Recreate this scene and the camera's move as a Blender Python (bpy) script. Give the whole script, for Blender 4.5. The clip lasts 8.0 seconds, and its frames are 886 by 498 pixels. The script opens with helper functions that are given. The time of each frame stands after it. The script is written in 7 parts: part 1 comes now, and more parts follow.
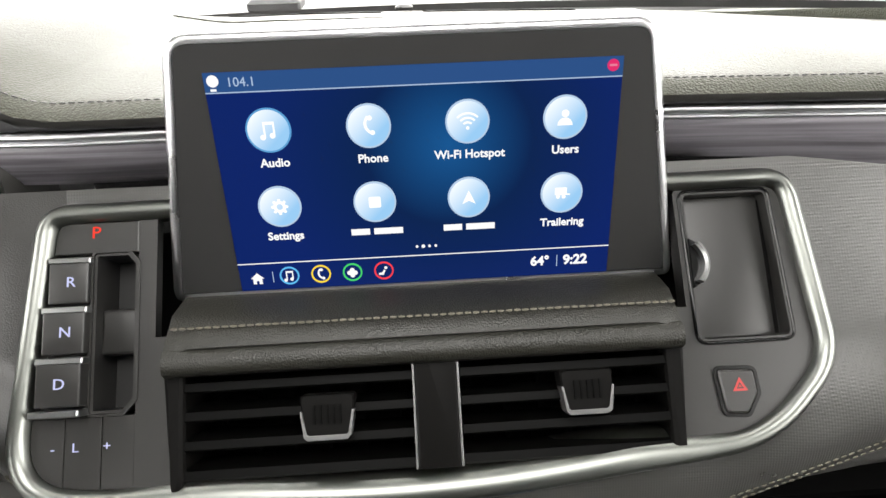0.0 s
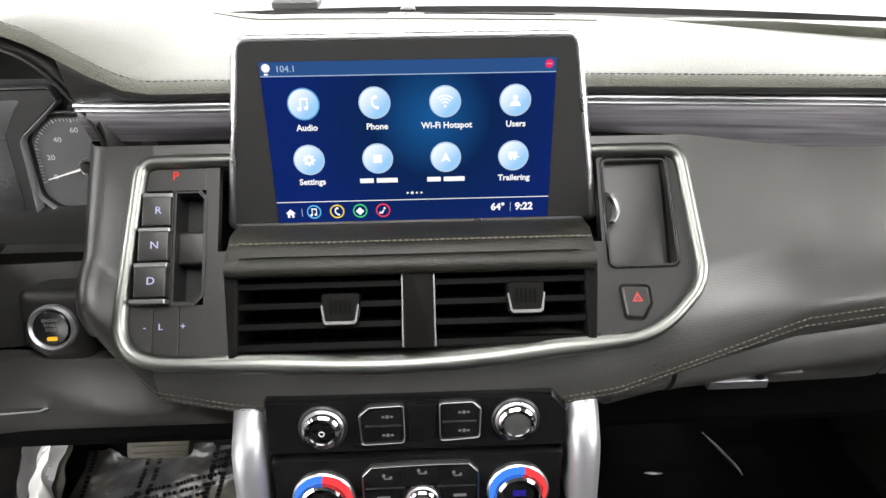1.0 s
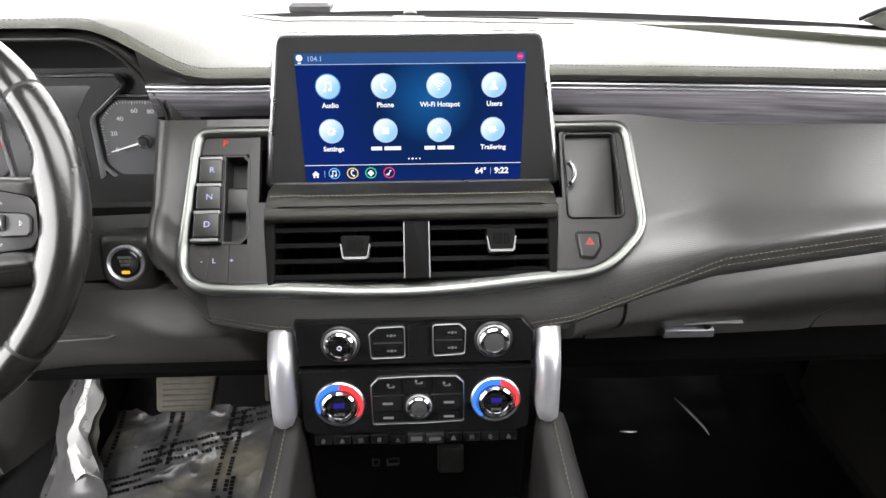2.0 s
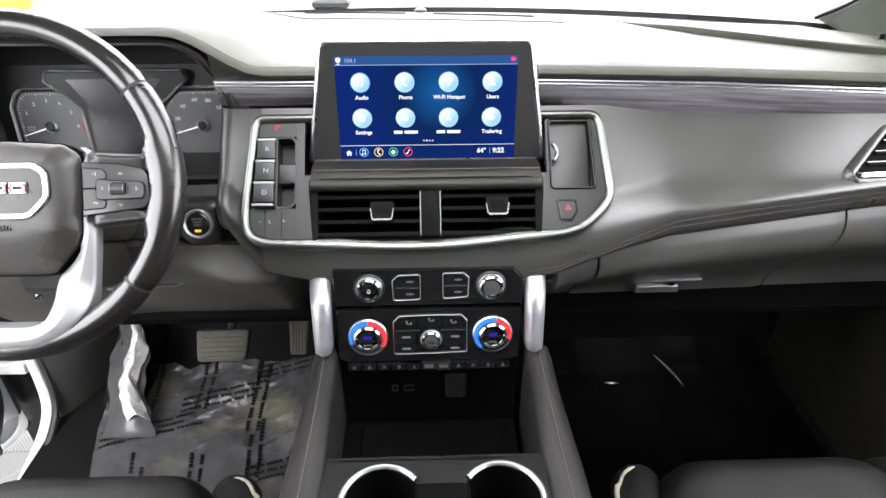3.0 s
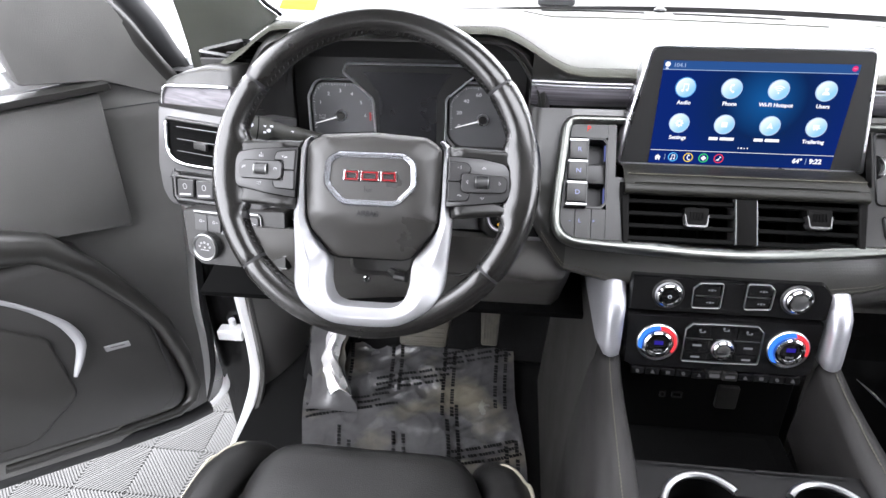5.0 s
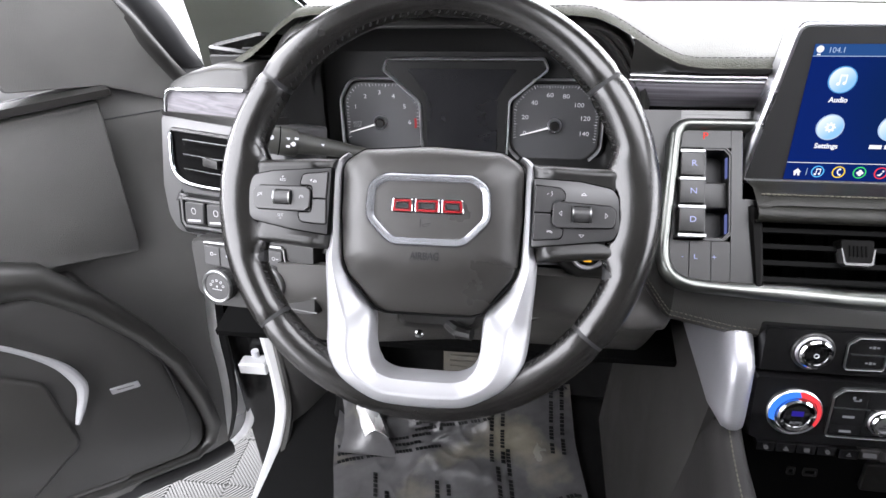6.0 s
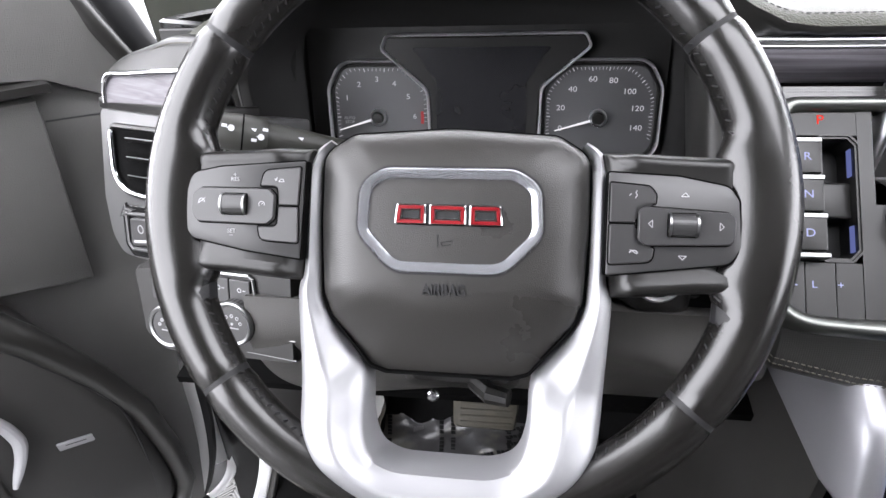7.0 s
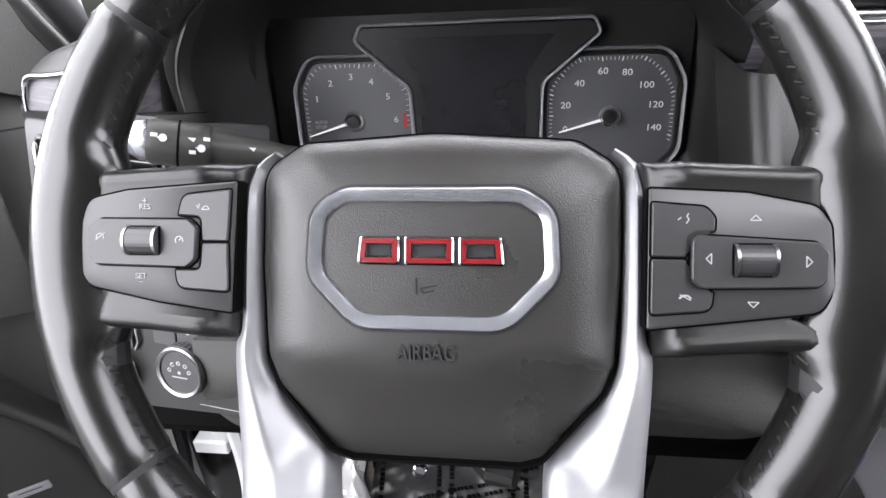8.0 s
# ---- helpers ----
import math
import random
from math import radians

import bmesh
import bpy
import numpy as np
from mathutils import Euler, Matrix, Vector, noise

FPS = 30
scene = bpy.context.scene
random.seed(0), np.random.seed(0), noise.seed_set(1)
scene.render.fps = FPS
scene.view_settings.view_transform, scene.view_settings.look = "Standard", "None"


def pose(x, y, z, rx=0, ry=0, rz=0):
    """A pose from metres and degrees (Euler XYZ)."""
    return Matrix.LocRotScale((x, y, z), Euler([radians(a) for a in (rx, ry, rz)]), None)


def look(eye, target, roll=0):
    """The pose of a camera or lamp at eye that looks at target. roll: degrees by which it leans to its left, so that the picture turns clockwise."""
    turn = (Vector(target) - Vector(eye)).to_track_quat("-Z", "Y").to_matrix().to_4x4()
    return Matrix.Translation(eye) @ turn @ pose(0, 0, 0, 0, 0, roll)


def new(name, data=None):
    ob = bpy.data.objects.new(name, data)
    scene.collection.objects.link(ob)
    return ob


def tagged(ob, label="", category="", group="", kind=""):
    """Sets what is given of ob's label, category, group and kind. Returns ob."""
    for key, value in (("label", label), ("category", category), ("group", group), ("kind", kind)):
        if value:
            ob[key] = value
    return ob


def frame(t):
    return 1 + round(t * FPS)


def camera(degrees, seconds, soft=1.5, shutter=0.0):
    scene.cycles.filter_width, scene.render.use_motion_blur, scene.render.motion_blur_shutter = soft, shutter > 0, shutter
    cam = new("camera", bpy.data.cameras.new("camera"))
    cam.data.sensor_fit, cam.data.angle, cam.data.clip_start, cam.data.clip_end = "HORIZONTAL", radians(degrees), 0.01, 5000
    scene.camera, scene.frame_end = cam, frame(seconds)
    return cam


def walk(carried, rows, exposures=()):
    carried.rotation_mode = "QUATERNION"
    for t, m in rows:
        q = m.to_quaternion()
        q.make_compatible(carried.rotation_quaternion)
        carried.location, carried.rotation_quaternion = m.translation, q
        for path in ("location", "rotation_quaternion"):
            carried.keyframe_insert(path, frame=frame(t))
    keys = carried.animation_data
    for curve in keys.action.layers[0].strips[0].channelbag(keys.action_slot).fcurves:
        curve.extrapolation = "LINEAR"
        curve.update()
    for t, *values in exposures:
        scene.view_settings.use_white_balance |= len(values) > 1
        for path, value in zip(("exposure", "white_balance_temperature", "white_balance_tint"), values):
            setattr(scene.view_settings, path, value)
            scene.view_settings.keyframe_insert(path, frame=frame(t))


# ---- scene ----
cam = camera(72.0, 8.0)
PATH = [
    (0, (-0.001, -0.323, 0.955), (0.075, 1.412, -0.037), -1.8),
    (0.5, (0.005, -0.385, 0.973), (0.062, 1.347, -0.026), -1.6),
    (1, (0.009, -0.459, 0.987), (0.073, 1.268, -0.02), -0.5),
    (1.5, (0.009, -0.52, 1.0), (0.064, 1.203, -0.014), -0.2),
    (1.7, (0.011, -0.549, 1.002), (0.071, 1.184, 0.006), -0.2),
    (2.8, (0.008, -0.713, 1.052), (0.071, 0.998, 0.017), 0.0),
    (3, (-0.002, -0.74, 1.068), (0.053, 0.96, 0.016), 0.0),
    (3.5, (-0.041, -0.787, 1.092), (0.002, 0.908, 0.031), 0.3),
    (4, (-0.114, -0.809, 1.112), (-0.11, 0.88, 0.04), 0.6),
    (4.5, (-0.185, -0.795, 1.106), (-0.287, 0.889, 0.032), 0.1),
    (5, (-0.289, -0.754, 1.082), (-0.48, 0.923, 0.009), -0.4),
    (5.2, (-0.316, -0.731, 1.076), (-0.536, 0.939, -0.001), -0.8),
    (6.3, (-0.361, -0.543, 0.997), (-0.644, 1.131, -0.06), -2.5),
    (6.5, (-0.37, -0.515, 0.975), (-0.65, 1.17, -0.065), -2.7),
    (7, (-0.391, -0.459, 0.946), (-0.667, 1.246, -0.062), -2.7),
    (7.5, (-0.396, -0.417, 0.931), (-0.668, 1.298, -0.061), -3.1),
    (8, (-0.397, -0.375, 0.917), (-0.662, 1.337, -0.082), -3.8),
]
walk(cam, [(t, look(eye, target, roll)) for t, eye, target, roll in PATH],
     [(0, 0.18, 6850, 10), (1.5, 0.28, 6700, 11), (3, 0.48, 6450, 12), (5, 0.38, 6250, 14), (6.5, 0.20, 6320, 15), (8, 0.06, 6300, 15)])

# ---- light: a white photo booth all round the car ----
world = bpy.data.worlds.new("booth")
scene.world = world
world.use_nodes = True
_bg = world.node_tree.nodes["Background"]
_bg.inputs["Color"].default_value = (0.98, 0.99, 1.0, 1)
_bg.inputs["Strength"].default_value = 9.5
scene.view_settings.exposure = 0.0


# ---- materials ----
def material(name, colour, rough=0.5, metal=0.0, grain=0.0, scale=400.0, vary=0.15, coarse=6.0, spec=0.5, coat=0.0, kind="noise", emit=0.0, tint=None):
    """A surface: base colour that wanders at two scales, grain bump and uneven gloss."""
    m = bpy.data.materials.new(name)
    m.use_nodes = True
    nt = m.node_tree
    b = nt.nodes["Principled BSDF"]
    b.inputs["Roughness"].default_value = rough
    b.inputs["Metallic"].default_value = metal
    b.inputs["Specular IOR Level"].default_value = spec
    b.inputs["Coat Weight"].default_value = coat
    b.inputs["Coat Roughness"].default_value = 0.08
    if tint:
        b.inputs["Specular Tint"].default_value = (*tint, 1)
    co = nt.nodes.new("ShaderNodeTexCoord")
    n1 = nt.nodes.new("ShaderNodeTexNoise")
    n1.inputs["Scale"].default_value = coarse
    n1.inputs["Detail"].default_value = 8
    nt.links.new(co.outputs["Object"], n1.inputs["Vector"])
    ramp = nt.nodes.new("ShaderNodeMapRange")
    ramp.inputs["From Min"].default_value, ramp.inputs["From Max"].default_value = 0.3, 0.7
    ramp.inputs["To Min"].default_value, ramp.inputs["To Max"].default_value = 1 - vary, 1 + vary
    nt.links.new(n1.outputs["Fac"], ramp.inputs["Value"])
    mix = nt.nodes.new("ShaderNodeVectorMath")
    mix.operation = "SCALE"
    mix.inputs[0].default_value = colour
    nt.links.new(ramp.outputs[0], mix.inputs["Scale"])
    nt.links.new(mix.outputs[0], b.inputs["Base Color"])
    r2 = nt.nodes.new("ShaderNodeMapRange")
    r2.inputs["From Min"].default_value, r2.inputs["From Max"].default_value = 0.3, 0.7
    r2.inputs["To Min"].default_value, r2.inputs["To Max"].default_value = max(0.02, rough * 0.85), min(1, rough * 1.15)
    nt.links.new(n1.outputs["Fac"], r2.inputs["Value"])
    nt.links.new(r2.outputs[0], b.inputs["Roughness"])
    if grain:
        if kind == "leather":
            g = nt.nodes.new("ShaderNodeTexVoronoi")
            out = g.outputs["Distance"]
        elif kind == "weave":
            g = nt.nodes.new("ShaderNodeTexVoronoi")
            g.inputs["Randomness"].default_value = 0.12
            out = g.outputs["Distance"]
        else:
            g = nt.nodes.new("ShaderNodeTexNoise")
            g.inputs["Detail"].default_value = 3
            out = g.outputs["Fac"]
        g.inputs["Scale"].default_value = scale
        nt.links.new(co.outputs["Object"], g.inputs["Vector"])
        bump = nt.nodes.new("ShaderNodeBump")
        bump.inputs["Strength"].default_value = grain
        bump.inputs["Distance"].default_value = 0.0008
        nt.links.new(out, bump.inputs["Height"])
        nt.links.new(bump.outputs[0], b.inputs["Normal"])
    if emit:
        b.inputs["Emission Color"].default_value = (*colour, 1)
        b.inputs["Emission Strength"].default_value = emit
    return m


def glow(name, colour, strength):
    m = bpy.data.materials.new(name)
    m.use_nodes = True
    nt = m.node_tree
    nt.nodes.clear()
    e = nt.nodes.new("ShaderNodeEmission")
    e.inputs["Color"].default_value, e.inputs["Strength"].default_value = (*colour, 1), strength
    o = nt.nodes.new("ShaderNodeOutputMaterial")
    nt.links.new(e.outputs[0], o.inputs[0])
    return m


def glass(name, rough=0.0, tint=(1, 1, 1)):
    m = bpy.data.materials.new(name)
    m.use_nodes = True
    b = m.node_tree.nodes["Principled BSDF"]
    b.inputs["Base Color"].default_value = (*tint, 1)
    b.inputs["Transmission Weight"].default_value = 1.0
    b.inputs["Roughness"].default_value = rough
    b.inputs["IOR"].default_value = 1.45
    return m


PAD = material("dash_leather", (0.036, 0.037, 0.0275), 0.48, grain=0.6, scale=700, kind="leather", vary=0.14, coarse=5, spec=0.22, tint=(0.96, 0.98, 0.86))
HIDE = material("dark_leather", (0.020, 0.0195, 0.018), 0.35, grain=0.15, scale=1100, kind="leather", vary=0.16, coarse=9)
RIMHIDE = material("wheel_leather", (0.0105, 0.0098, 0.0091), 0.25, grain=0.05, scale=2200, kind="leather", vary=0.22, coarse=14, coat=0.22, spec=0.6)
WEAVE = material("woven_vinyl", (0.043, 0.0423, 0.040), 0.31, grain=0.24, scale=620, kind="weave", vary=0.18, coarse=7, spec=0.9)
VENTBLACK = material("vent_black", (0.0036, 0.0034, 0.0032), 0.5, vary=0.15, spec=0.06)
GLOVE = material("glovebox_plastic", (0.075, 0.073, 0.070), 0.38, grain=0.2, scale=1100, vary=0.16, coarse=8, spec=0.6)
DOORVINYL = material("door_vinyl", (0.098, 0.096, 0.092), 0.45, grain=0.5, scale=800, kind="leather", vary=0.12, coarse=8)
SIGNGREY = material("dim_white_print", (0.36, 0.36, 0.37), 0.6, vary=0.05)
PLASTIC = material("grained_plastic", (0.028, 0.027, 0.025), 0.40, grain=0.5, scale=1200, vary=0.16, coarse=8)
KNEE = material("knee_panel_plastic", (0.062, 0.0595, 0.056), 0.36, grain=0.5, scale=1200, vary=0.2, coarse=8)
DOORTRIM = material("door_plastic", (0.088, 0.086, 0.083), 0.46, grain=0.9, scale=750, vary=0.2, coarse=6)
SATIN = material("satin_black_plastic", (0.014, 0.0135, 0.0127), 0.36, grain=0.12, scale=2500, vary=0.14)
PRIVACY = material("privacy_glass", (0.010, 0.011, 0.011), 0.05, vary=0.1)
GLOSS = material("gloss_black", (0.0055, 0.0054, 0.0056), 0.20, spec=0.45, vary=0.25, coarse=40)
SCREENBLACK = material("antiglare_black", (0.0230, 0.0228, 0.0228), 0.36, spec=0.2, vary=0.1)
# near black: shade inside recesses, ducts and gaps is put into this colour
VOID = material("recess_shade", (0.0024, 0.0024, 0.0024), 0.7, vary=0.2, spec=0.04)
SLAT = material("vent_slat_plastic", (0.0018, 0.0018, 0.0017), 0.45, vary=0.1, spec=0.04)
CHROME = material("satin_chrome", (0.315, 0.32, 0.318), 0.34, metal=1.0, vary=0.06, coarse=25)
BRIGHT = material("bright_chrome", (0.60, 0.60, 0.61), 0.09, metal=1.0, vary=0.05)
STRIP = material("chrome_strip", (0.66, 0.66, 0.68), 0.30, metal=1.0, vary=0.06, coarse=20)
RINGSILVER = material("ring_silver", (0.62, 0.62, 0.64), 0.30, metal=0.5, vary=0.06)
SILVER = material("silver_paint", (0.335, 0.335, 0.345), 0.42, metal=0.45, grain=0.03, scale=3000, vary=0.05, coarse=10)
POST = material("pewter_paint", (0.39, 0.39, 0.412), 0.40, metal=0.7, grain=0.04, scale=3000, vary=0.05)
WHITE = material("white_car_paint", (0.60, 0.60, 0.60), 0.25, coat=0.5, vary=0.03)
THREAD = material("tan_thread", (0.085, 0.078, 0.060), 0.8, vary=0.2, coarse=200)
PIPING = material("cream_piping", (0.30, 0.28, 0.22), 0.6, vary=0.1)
CARPET = material("black_carpet", (0.0055, 0.0055, 0.0055), 0.95, grain=1.0, scale=900, vary=0.3, coarse=60, spec=0.1)
RUBBER = material("pedal_rubber", (0.055, 0.050, 0.038), 0.75, vary=0.3, coarse=60)
HEAD = material("pillar_cloth", (0.095, 0.10, 0.085), 0.9, grain=0.6, scale=1500, vary=0.06)
LINER = material("headliner_cloth", (0.52, 0.52, 0.50), 0.9, grain=0.6, scale=1500, vary=0.05)
TILE = material("booth_floor_plastic", (0.047, 0.0462, 0.0435), 0.5, grain=0.2, scale=600, vary=0.15, coarse=4)
GROOVE = material("booth_floor_groove", (0.030, 0.0294, 0.0278), 0.7, vary=0.15, coarse=4)
DECKBLACK = material("deck_black", (0.004, 0.004, 0.004), 0.5, grain=0.2, scale=2000, vary=0.15, spec=0.2)
RED = material("red_enamel", (0.20, 0.010, 0.014), 0.25, coat=0.6, vary=0.08)
YELLOW = material("yellow_paper", (0.42, 0.29, 0.012), 0.7, vary=0.1)
INK = material("black_ink", (0.010, 0.010, 0.011), 0.6, vary=0.1)
MARK = material("grey_white_print", (0.62, 0.63, 0.66), 0.6, vary=0.05)
REDPRINT = material("dark_red_print", (0.30, 0.02, 0.02), 0.5, emit=0.25, vary=0.05)


def wood():
    m = material("grey_open_pore_wood", (0.05, 0.046, 0.046), 0.42, vary=0.1)
    nt = m.node_tree
    b = nt.nodes["Principled BSDF"]
    co = nt.nodes.new("ShaderNodeTexCoord")
    mp = nt.nodes.new("ShaderNodeMapping")
    mp.inputs["Scale"].default_value = (5, 60, 260)
    n = nt.nodes.new("ShaderNodeTexNoise")
    n.inputs["Scale"].default_value, n.inputs["Detail"].default_value, n.inputs["Distortion"].default_value = 1.0, 6, 0.6
    r = nt.nodes.new("ShaderNodeValToRGB")
    r.color_ramp.elements[0].position, r.color_ramp.elements[0].color = 0.32, (0.050, 0.046, 0.052, 1)
    r.color_ramp.elements[1].position, r.color_ramp.elements[1].color = 0.75, (0.165, 0.155, 0.172, 1)
    nt.links.new(co.outputs["Object"], mp.inputs[0])
    nt.links.new(mp.outputs[0], n.inputs["Vector"])
    nt.links.new(n.outputs["Fac"], r.inputs[0])
    nt.links.new(r.outputs[0], b.inputs["Base Color"])
    bump = nt.nodes.new("ShaderNodeBump")
    bump.inputs["Strength"].default_value, bump.inputs["Distance"].default_value = 0.5, 0.0006
    nt.links.new(n.outputs["Fac"], bump.inputs["Height"])
    nt.links.new(bump.outputs[0], b.inputs["Normal"])
    return m


WOOD = wood()
WINDSCREEN = glass("windscreen_glass")


# ---- building helpers ----
def thing(name, at, label, category, group="", kind=""):
    ob = new(name)
    ob.location = at
    ob.empty_display_size = 0.02
    return tagged(ob, label, category, group, kind)


def finish(bm, flat=20):
    bmesh.ops.recalc_face_normals(bm, faces=bm.faces)
    me = bpy.data.meshes.new("m")
    bm.to_mesh(me)
    bm.free()
    me.shade_smooth()
    me.set_sharp_from_angle(angle=radians(flat))
    return me


def part(name, bm, mat, parent, label="", flat=20, kind=""):
    me = bm if isinstance(bm, bpy.types.Mesh) else finish(bm, flat)
    if not me.materials:
        me.materials.append(mat)
    ob = new(name, me)
    if parent is not None:
        ob.parent = parent
        if parent.type == "EMPTY":
            ob.matrix_parent_inverse = Matrix.Translation(-parent.location)
    return tagged(ob, label, kind=kind)


def lone(name, bm, mat, label, category, group="", kind="", flat=20):
    ob = part(name, bm, mat, None, "", flat)
    return tagged(ob, label, category, group, kind)


def plane_frame(o, lean, turn=0.0):
    """A frame on a dash face: x right, y up along the face, z out to the seats. lean: degrees by which its top lies back."""
    a = radians(lean)
    m = Matrix(((1, 0, 0, 0), (0, math.sin(a), -math.cos(a), 0), (0, math.cos(a), math.sin(a), 0), (0, 0, 0, 1)))
    return Matrix.Translation(o) @ Matrix.Rotation(radians(turn), 4, "Z") @ m


def rounded(pts, r, seg=6):
    """A polygon with rounded corners; r: one radius or one for each corner."""
    n, out = len(pts), []
    for i, p in enumerate(pts):
        p = Vector(p)
        a, b = Vector(pts[i - 1]) - p, Vector(pts[(i + 1) % n]) - p
        rad = r[i] if isinstance(r, (list, tuple)) else r
        if rad <= 0:
            out.append(p)
            continue
        la, lb = a.length, b.length
        a, b = a / la, b / lb
        half = max(0.05, a.angle(b) / 2)
        d = min(rad / math.tan(half), la * 0.49, lb * 0.49)
        s, e = p + a * d, p + b * d
        for k in range(seg + 1):
            t = k / seg
            out.append((1 - t) ** 2 * s + 2 * t * (1 - t) * p + t * t * e)
    return out


def rect(x0, x1, y0, y1, r=0.0, seg=4):
    pts = [(x0, y0), (x1, y0), (x1, y1), (x0, y1)]
    return rounded(pts, r, seg) if r else [Vector(p) for p in pts]


def circle(cx, cy, r, n=32):
    return [Vector((cx + r * math.cos(2 * math.pi * k / n), cy + r * math.sin(2 * math.pi * k / n))) for k in range(n)]


def inset(pts, d):
    area2 = sum(pts[i - 1].x * pts[i].y - pts[i].x * pts[i - 1].y for i in range(len(pts)))
    sgn = 1 if area2 > 0 else -1
    out, n = [], len(pts)
    for i in range(n):
        e1, e2 = pts[i] - pts[i - 1], pts[(i + 1) % n] - pts[i]
        if e1.length < 1e-9:
            e1 = e2
        if e2.length < 1e-9:
            e2 = e1
        n1, n2 = Vector((-e1.y, e1.x)).normalized(), Vector((-e2.y, e2.x)).normalized()
        k = n1 + n2
        k = n1 if k.length < 1e-6 else k.normalized()
        out.append(pts[i] + k * (sgn * d / max(0.4, k.dot(n1))))
    return out


def shrink(pts, d):
    """An outline drawn in towards its middle by about d on every side."""
    x0, x1, y0, y1 = min(p.x for p in pts), max(p.x for p in pts), min(p.y for p in pts), max(p.y for p in pts)
    cx, cy = (x0 + x1) / 2, (y0 + y1) / 2
    sx, sy = max(0.05, 1 - 2 * d / (x1 - x0)), max(0.05, 1 - 2 * d / (y1 - y0))
    return [Vector((cx + (p.x - cx) * sx, cy + (p.y - cy) * sy)) for p in pts]


def rings(bm, loops, m, cap0=True, cap1=True, closed=True):
    """Skin a row of loops of equal count, each a list of 3D points in the frame m."""
    vs = [[bm.verts.new(m @ Vector(p)) for p in lp] for lp in loops]
    n = len(vs[0])
    for a, b in zip(vs, vs[1:]):
        for i in range(n if closed else n - 1):
            j = (i + 1) % n
            bm.faces.new((a[i], a[j], b[j], b[i]))
    if cap0:
        bm.faces.new(vs[0][::-1])
    if cap1:
        bm.faces.new(vs[-1])
    return bm


def loaf(outline, steps, m, bm=None):
    """A block on an outline whose side follows steps of (inset, height); closed at both ends."""
    bm = bm or bmesh.new()
    return rings(bm, [[(p.x, p.y, z) for p in (shrink(outline, d) if d > 0.0009 else inset(outline, d) if d else outline)] for d, z in steps], m)


def slab(outline, z0, z1, m, b=0.0, bm=None):
    steps = [(0, z0), (0, z1)] if b <= 0 else [(0, z0), (0, z1 - b), (b * 0.3, z1 - b * 0.3), (b, z1)]
    return loaf(outline, steps, m, bm)


def band(outline, profile, m, bm=None):
    """A frame round an outline: profile is a closed loop of (inset, height)."""
    bm = bm or bmesh.new()
    loops = [[(p.x, p.y, z) for p in (inset(outline, d) if d else outline)] for d, z in profile]
    return _closed(bm, loops, m)


def _closed(bm, loops, m):
    vs = [[bm.verts.new(m @ Vector(p)) for p in lp] for lp in loops]
    n, k = len(vs[0]), len(vs)
    for a in range(k):
        for i in range(n):
            j, b = (i + 1) % n, (a + 1) % k
            bm.faces.new((vs[a][i], vs[a][j], vs[b][j], vs[b][i]))
    return bm


def between(outer, inner, z0, z1, m, bm=None):
    """A flat plate between two outlines of equal count."""
    bm = bm or bmesh.new()
    return _closed(bm, [[(p.x, p.y, z0) for p in outer], [(p.x, p.y, z1) for p in outer], [(p.x, p.y, z1) for p in inner], [(p.x, p.y, z0) for p in inner]], m)


def lathe(profile, m, n=32, bm=None, knurl=0.0):
    bm = bm or bmesh.new()
    loops = []
    for r, z in profile:
        loops.append([((r * (1 - (knurl if i % 2 else 0))) * math.cos(2 * math.pi * i / n), (r * (1 - (knurl if i % 2 else 0))) * math.sin(2 * math.pi * i / n), z) for i in range(n)])
    return rings(bm, loops, m)


def tube(path, r, n=8, bm=None, closed=False, flat=1.0):
    """A round bar along 3D points; r: a radius or one for each point."""
    bm = bm or bmesh.new()
    pts = [Vector(p) for p in path]
    k, loops, side = len(pts), [], None
    for i, p in enumerate(pts):
        d = (pts[(i + 1) % k] - pts[i - 1]) if closed else (pts[min(i + 1, k - 1)] - pts[max(i - 1, 0)])
        d.normalize()
        if side is None:
            side = d.orthogonal().normalized()
        side = (side - d * side.dot(d)).normalized()
        up = d.cross(side)
        rr = r[i] if isinstance(r, (list, tuple)) else r
        loops.append([p + rr * (math.cos(2 * math.pi * j / n) * side + flat * math.sin(2 * math.pi * j / n) * up) for j in range(n)])
    if closed:
        return _closed(bm, loops, Matrix())
    return rings(bm, loops, Matrix())


def sheet(f, nu, nv, thick=0.0, bm=None, keep=None):
    """A surface f(u, v) with u and v from 0 to 1. keep(u, v): which cells stay."""
    bm = bm or bmesh.new()
    vs = [[bm.verts.new(f(i / nu, j / nv)) for j in range(nv + 1)] for i in range(nu + 1)]
    faces = []
    for i in range(nu):
        for j in range(nv):
            if keep is None or keep((i + 0.5) / nu, (j + 0.5) / nv):
                faces.append(bm.faces.new((vs[i][j], vs[i + 1][j], vs[i + 1][j + 1], vs[i][j + 1])))
    for v in [v for v in bm.verts if not v.link_faces]:
        bm.verts.remove(v)
    if thick:
        bmesh.ops.recalc_face_normals(bm, faces=bm.faces)
        bmesh.ops.solidify(bm, geom=list(bm.faces), thickness=thick)
    return bm


def block(x0, x1, y0, y1, z0, z1, b=0.003, bm=None, m=Matrix()):
    return loaf(rect(x0, x1, y0, y1, b), [(b, z0), (0, z0 + b), (0, z1 - b), (b, z1)], m, bm)


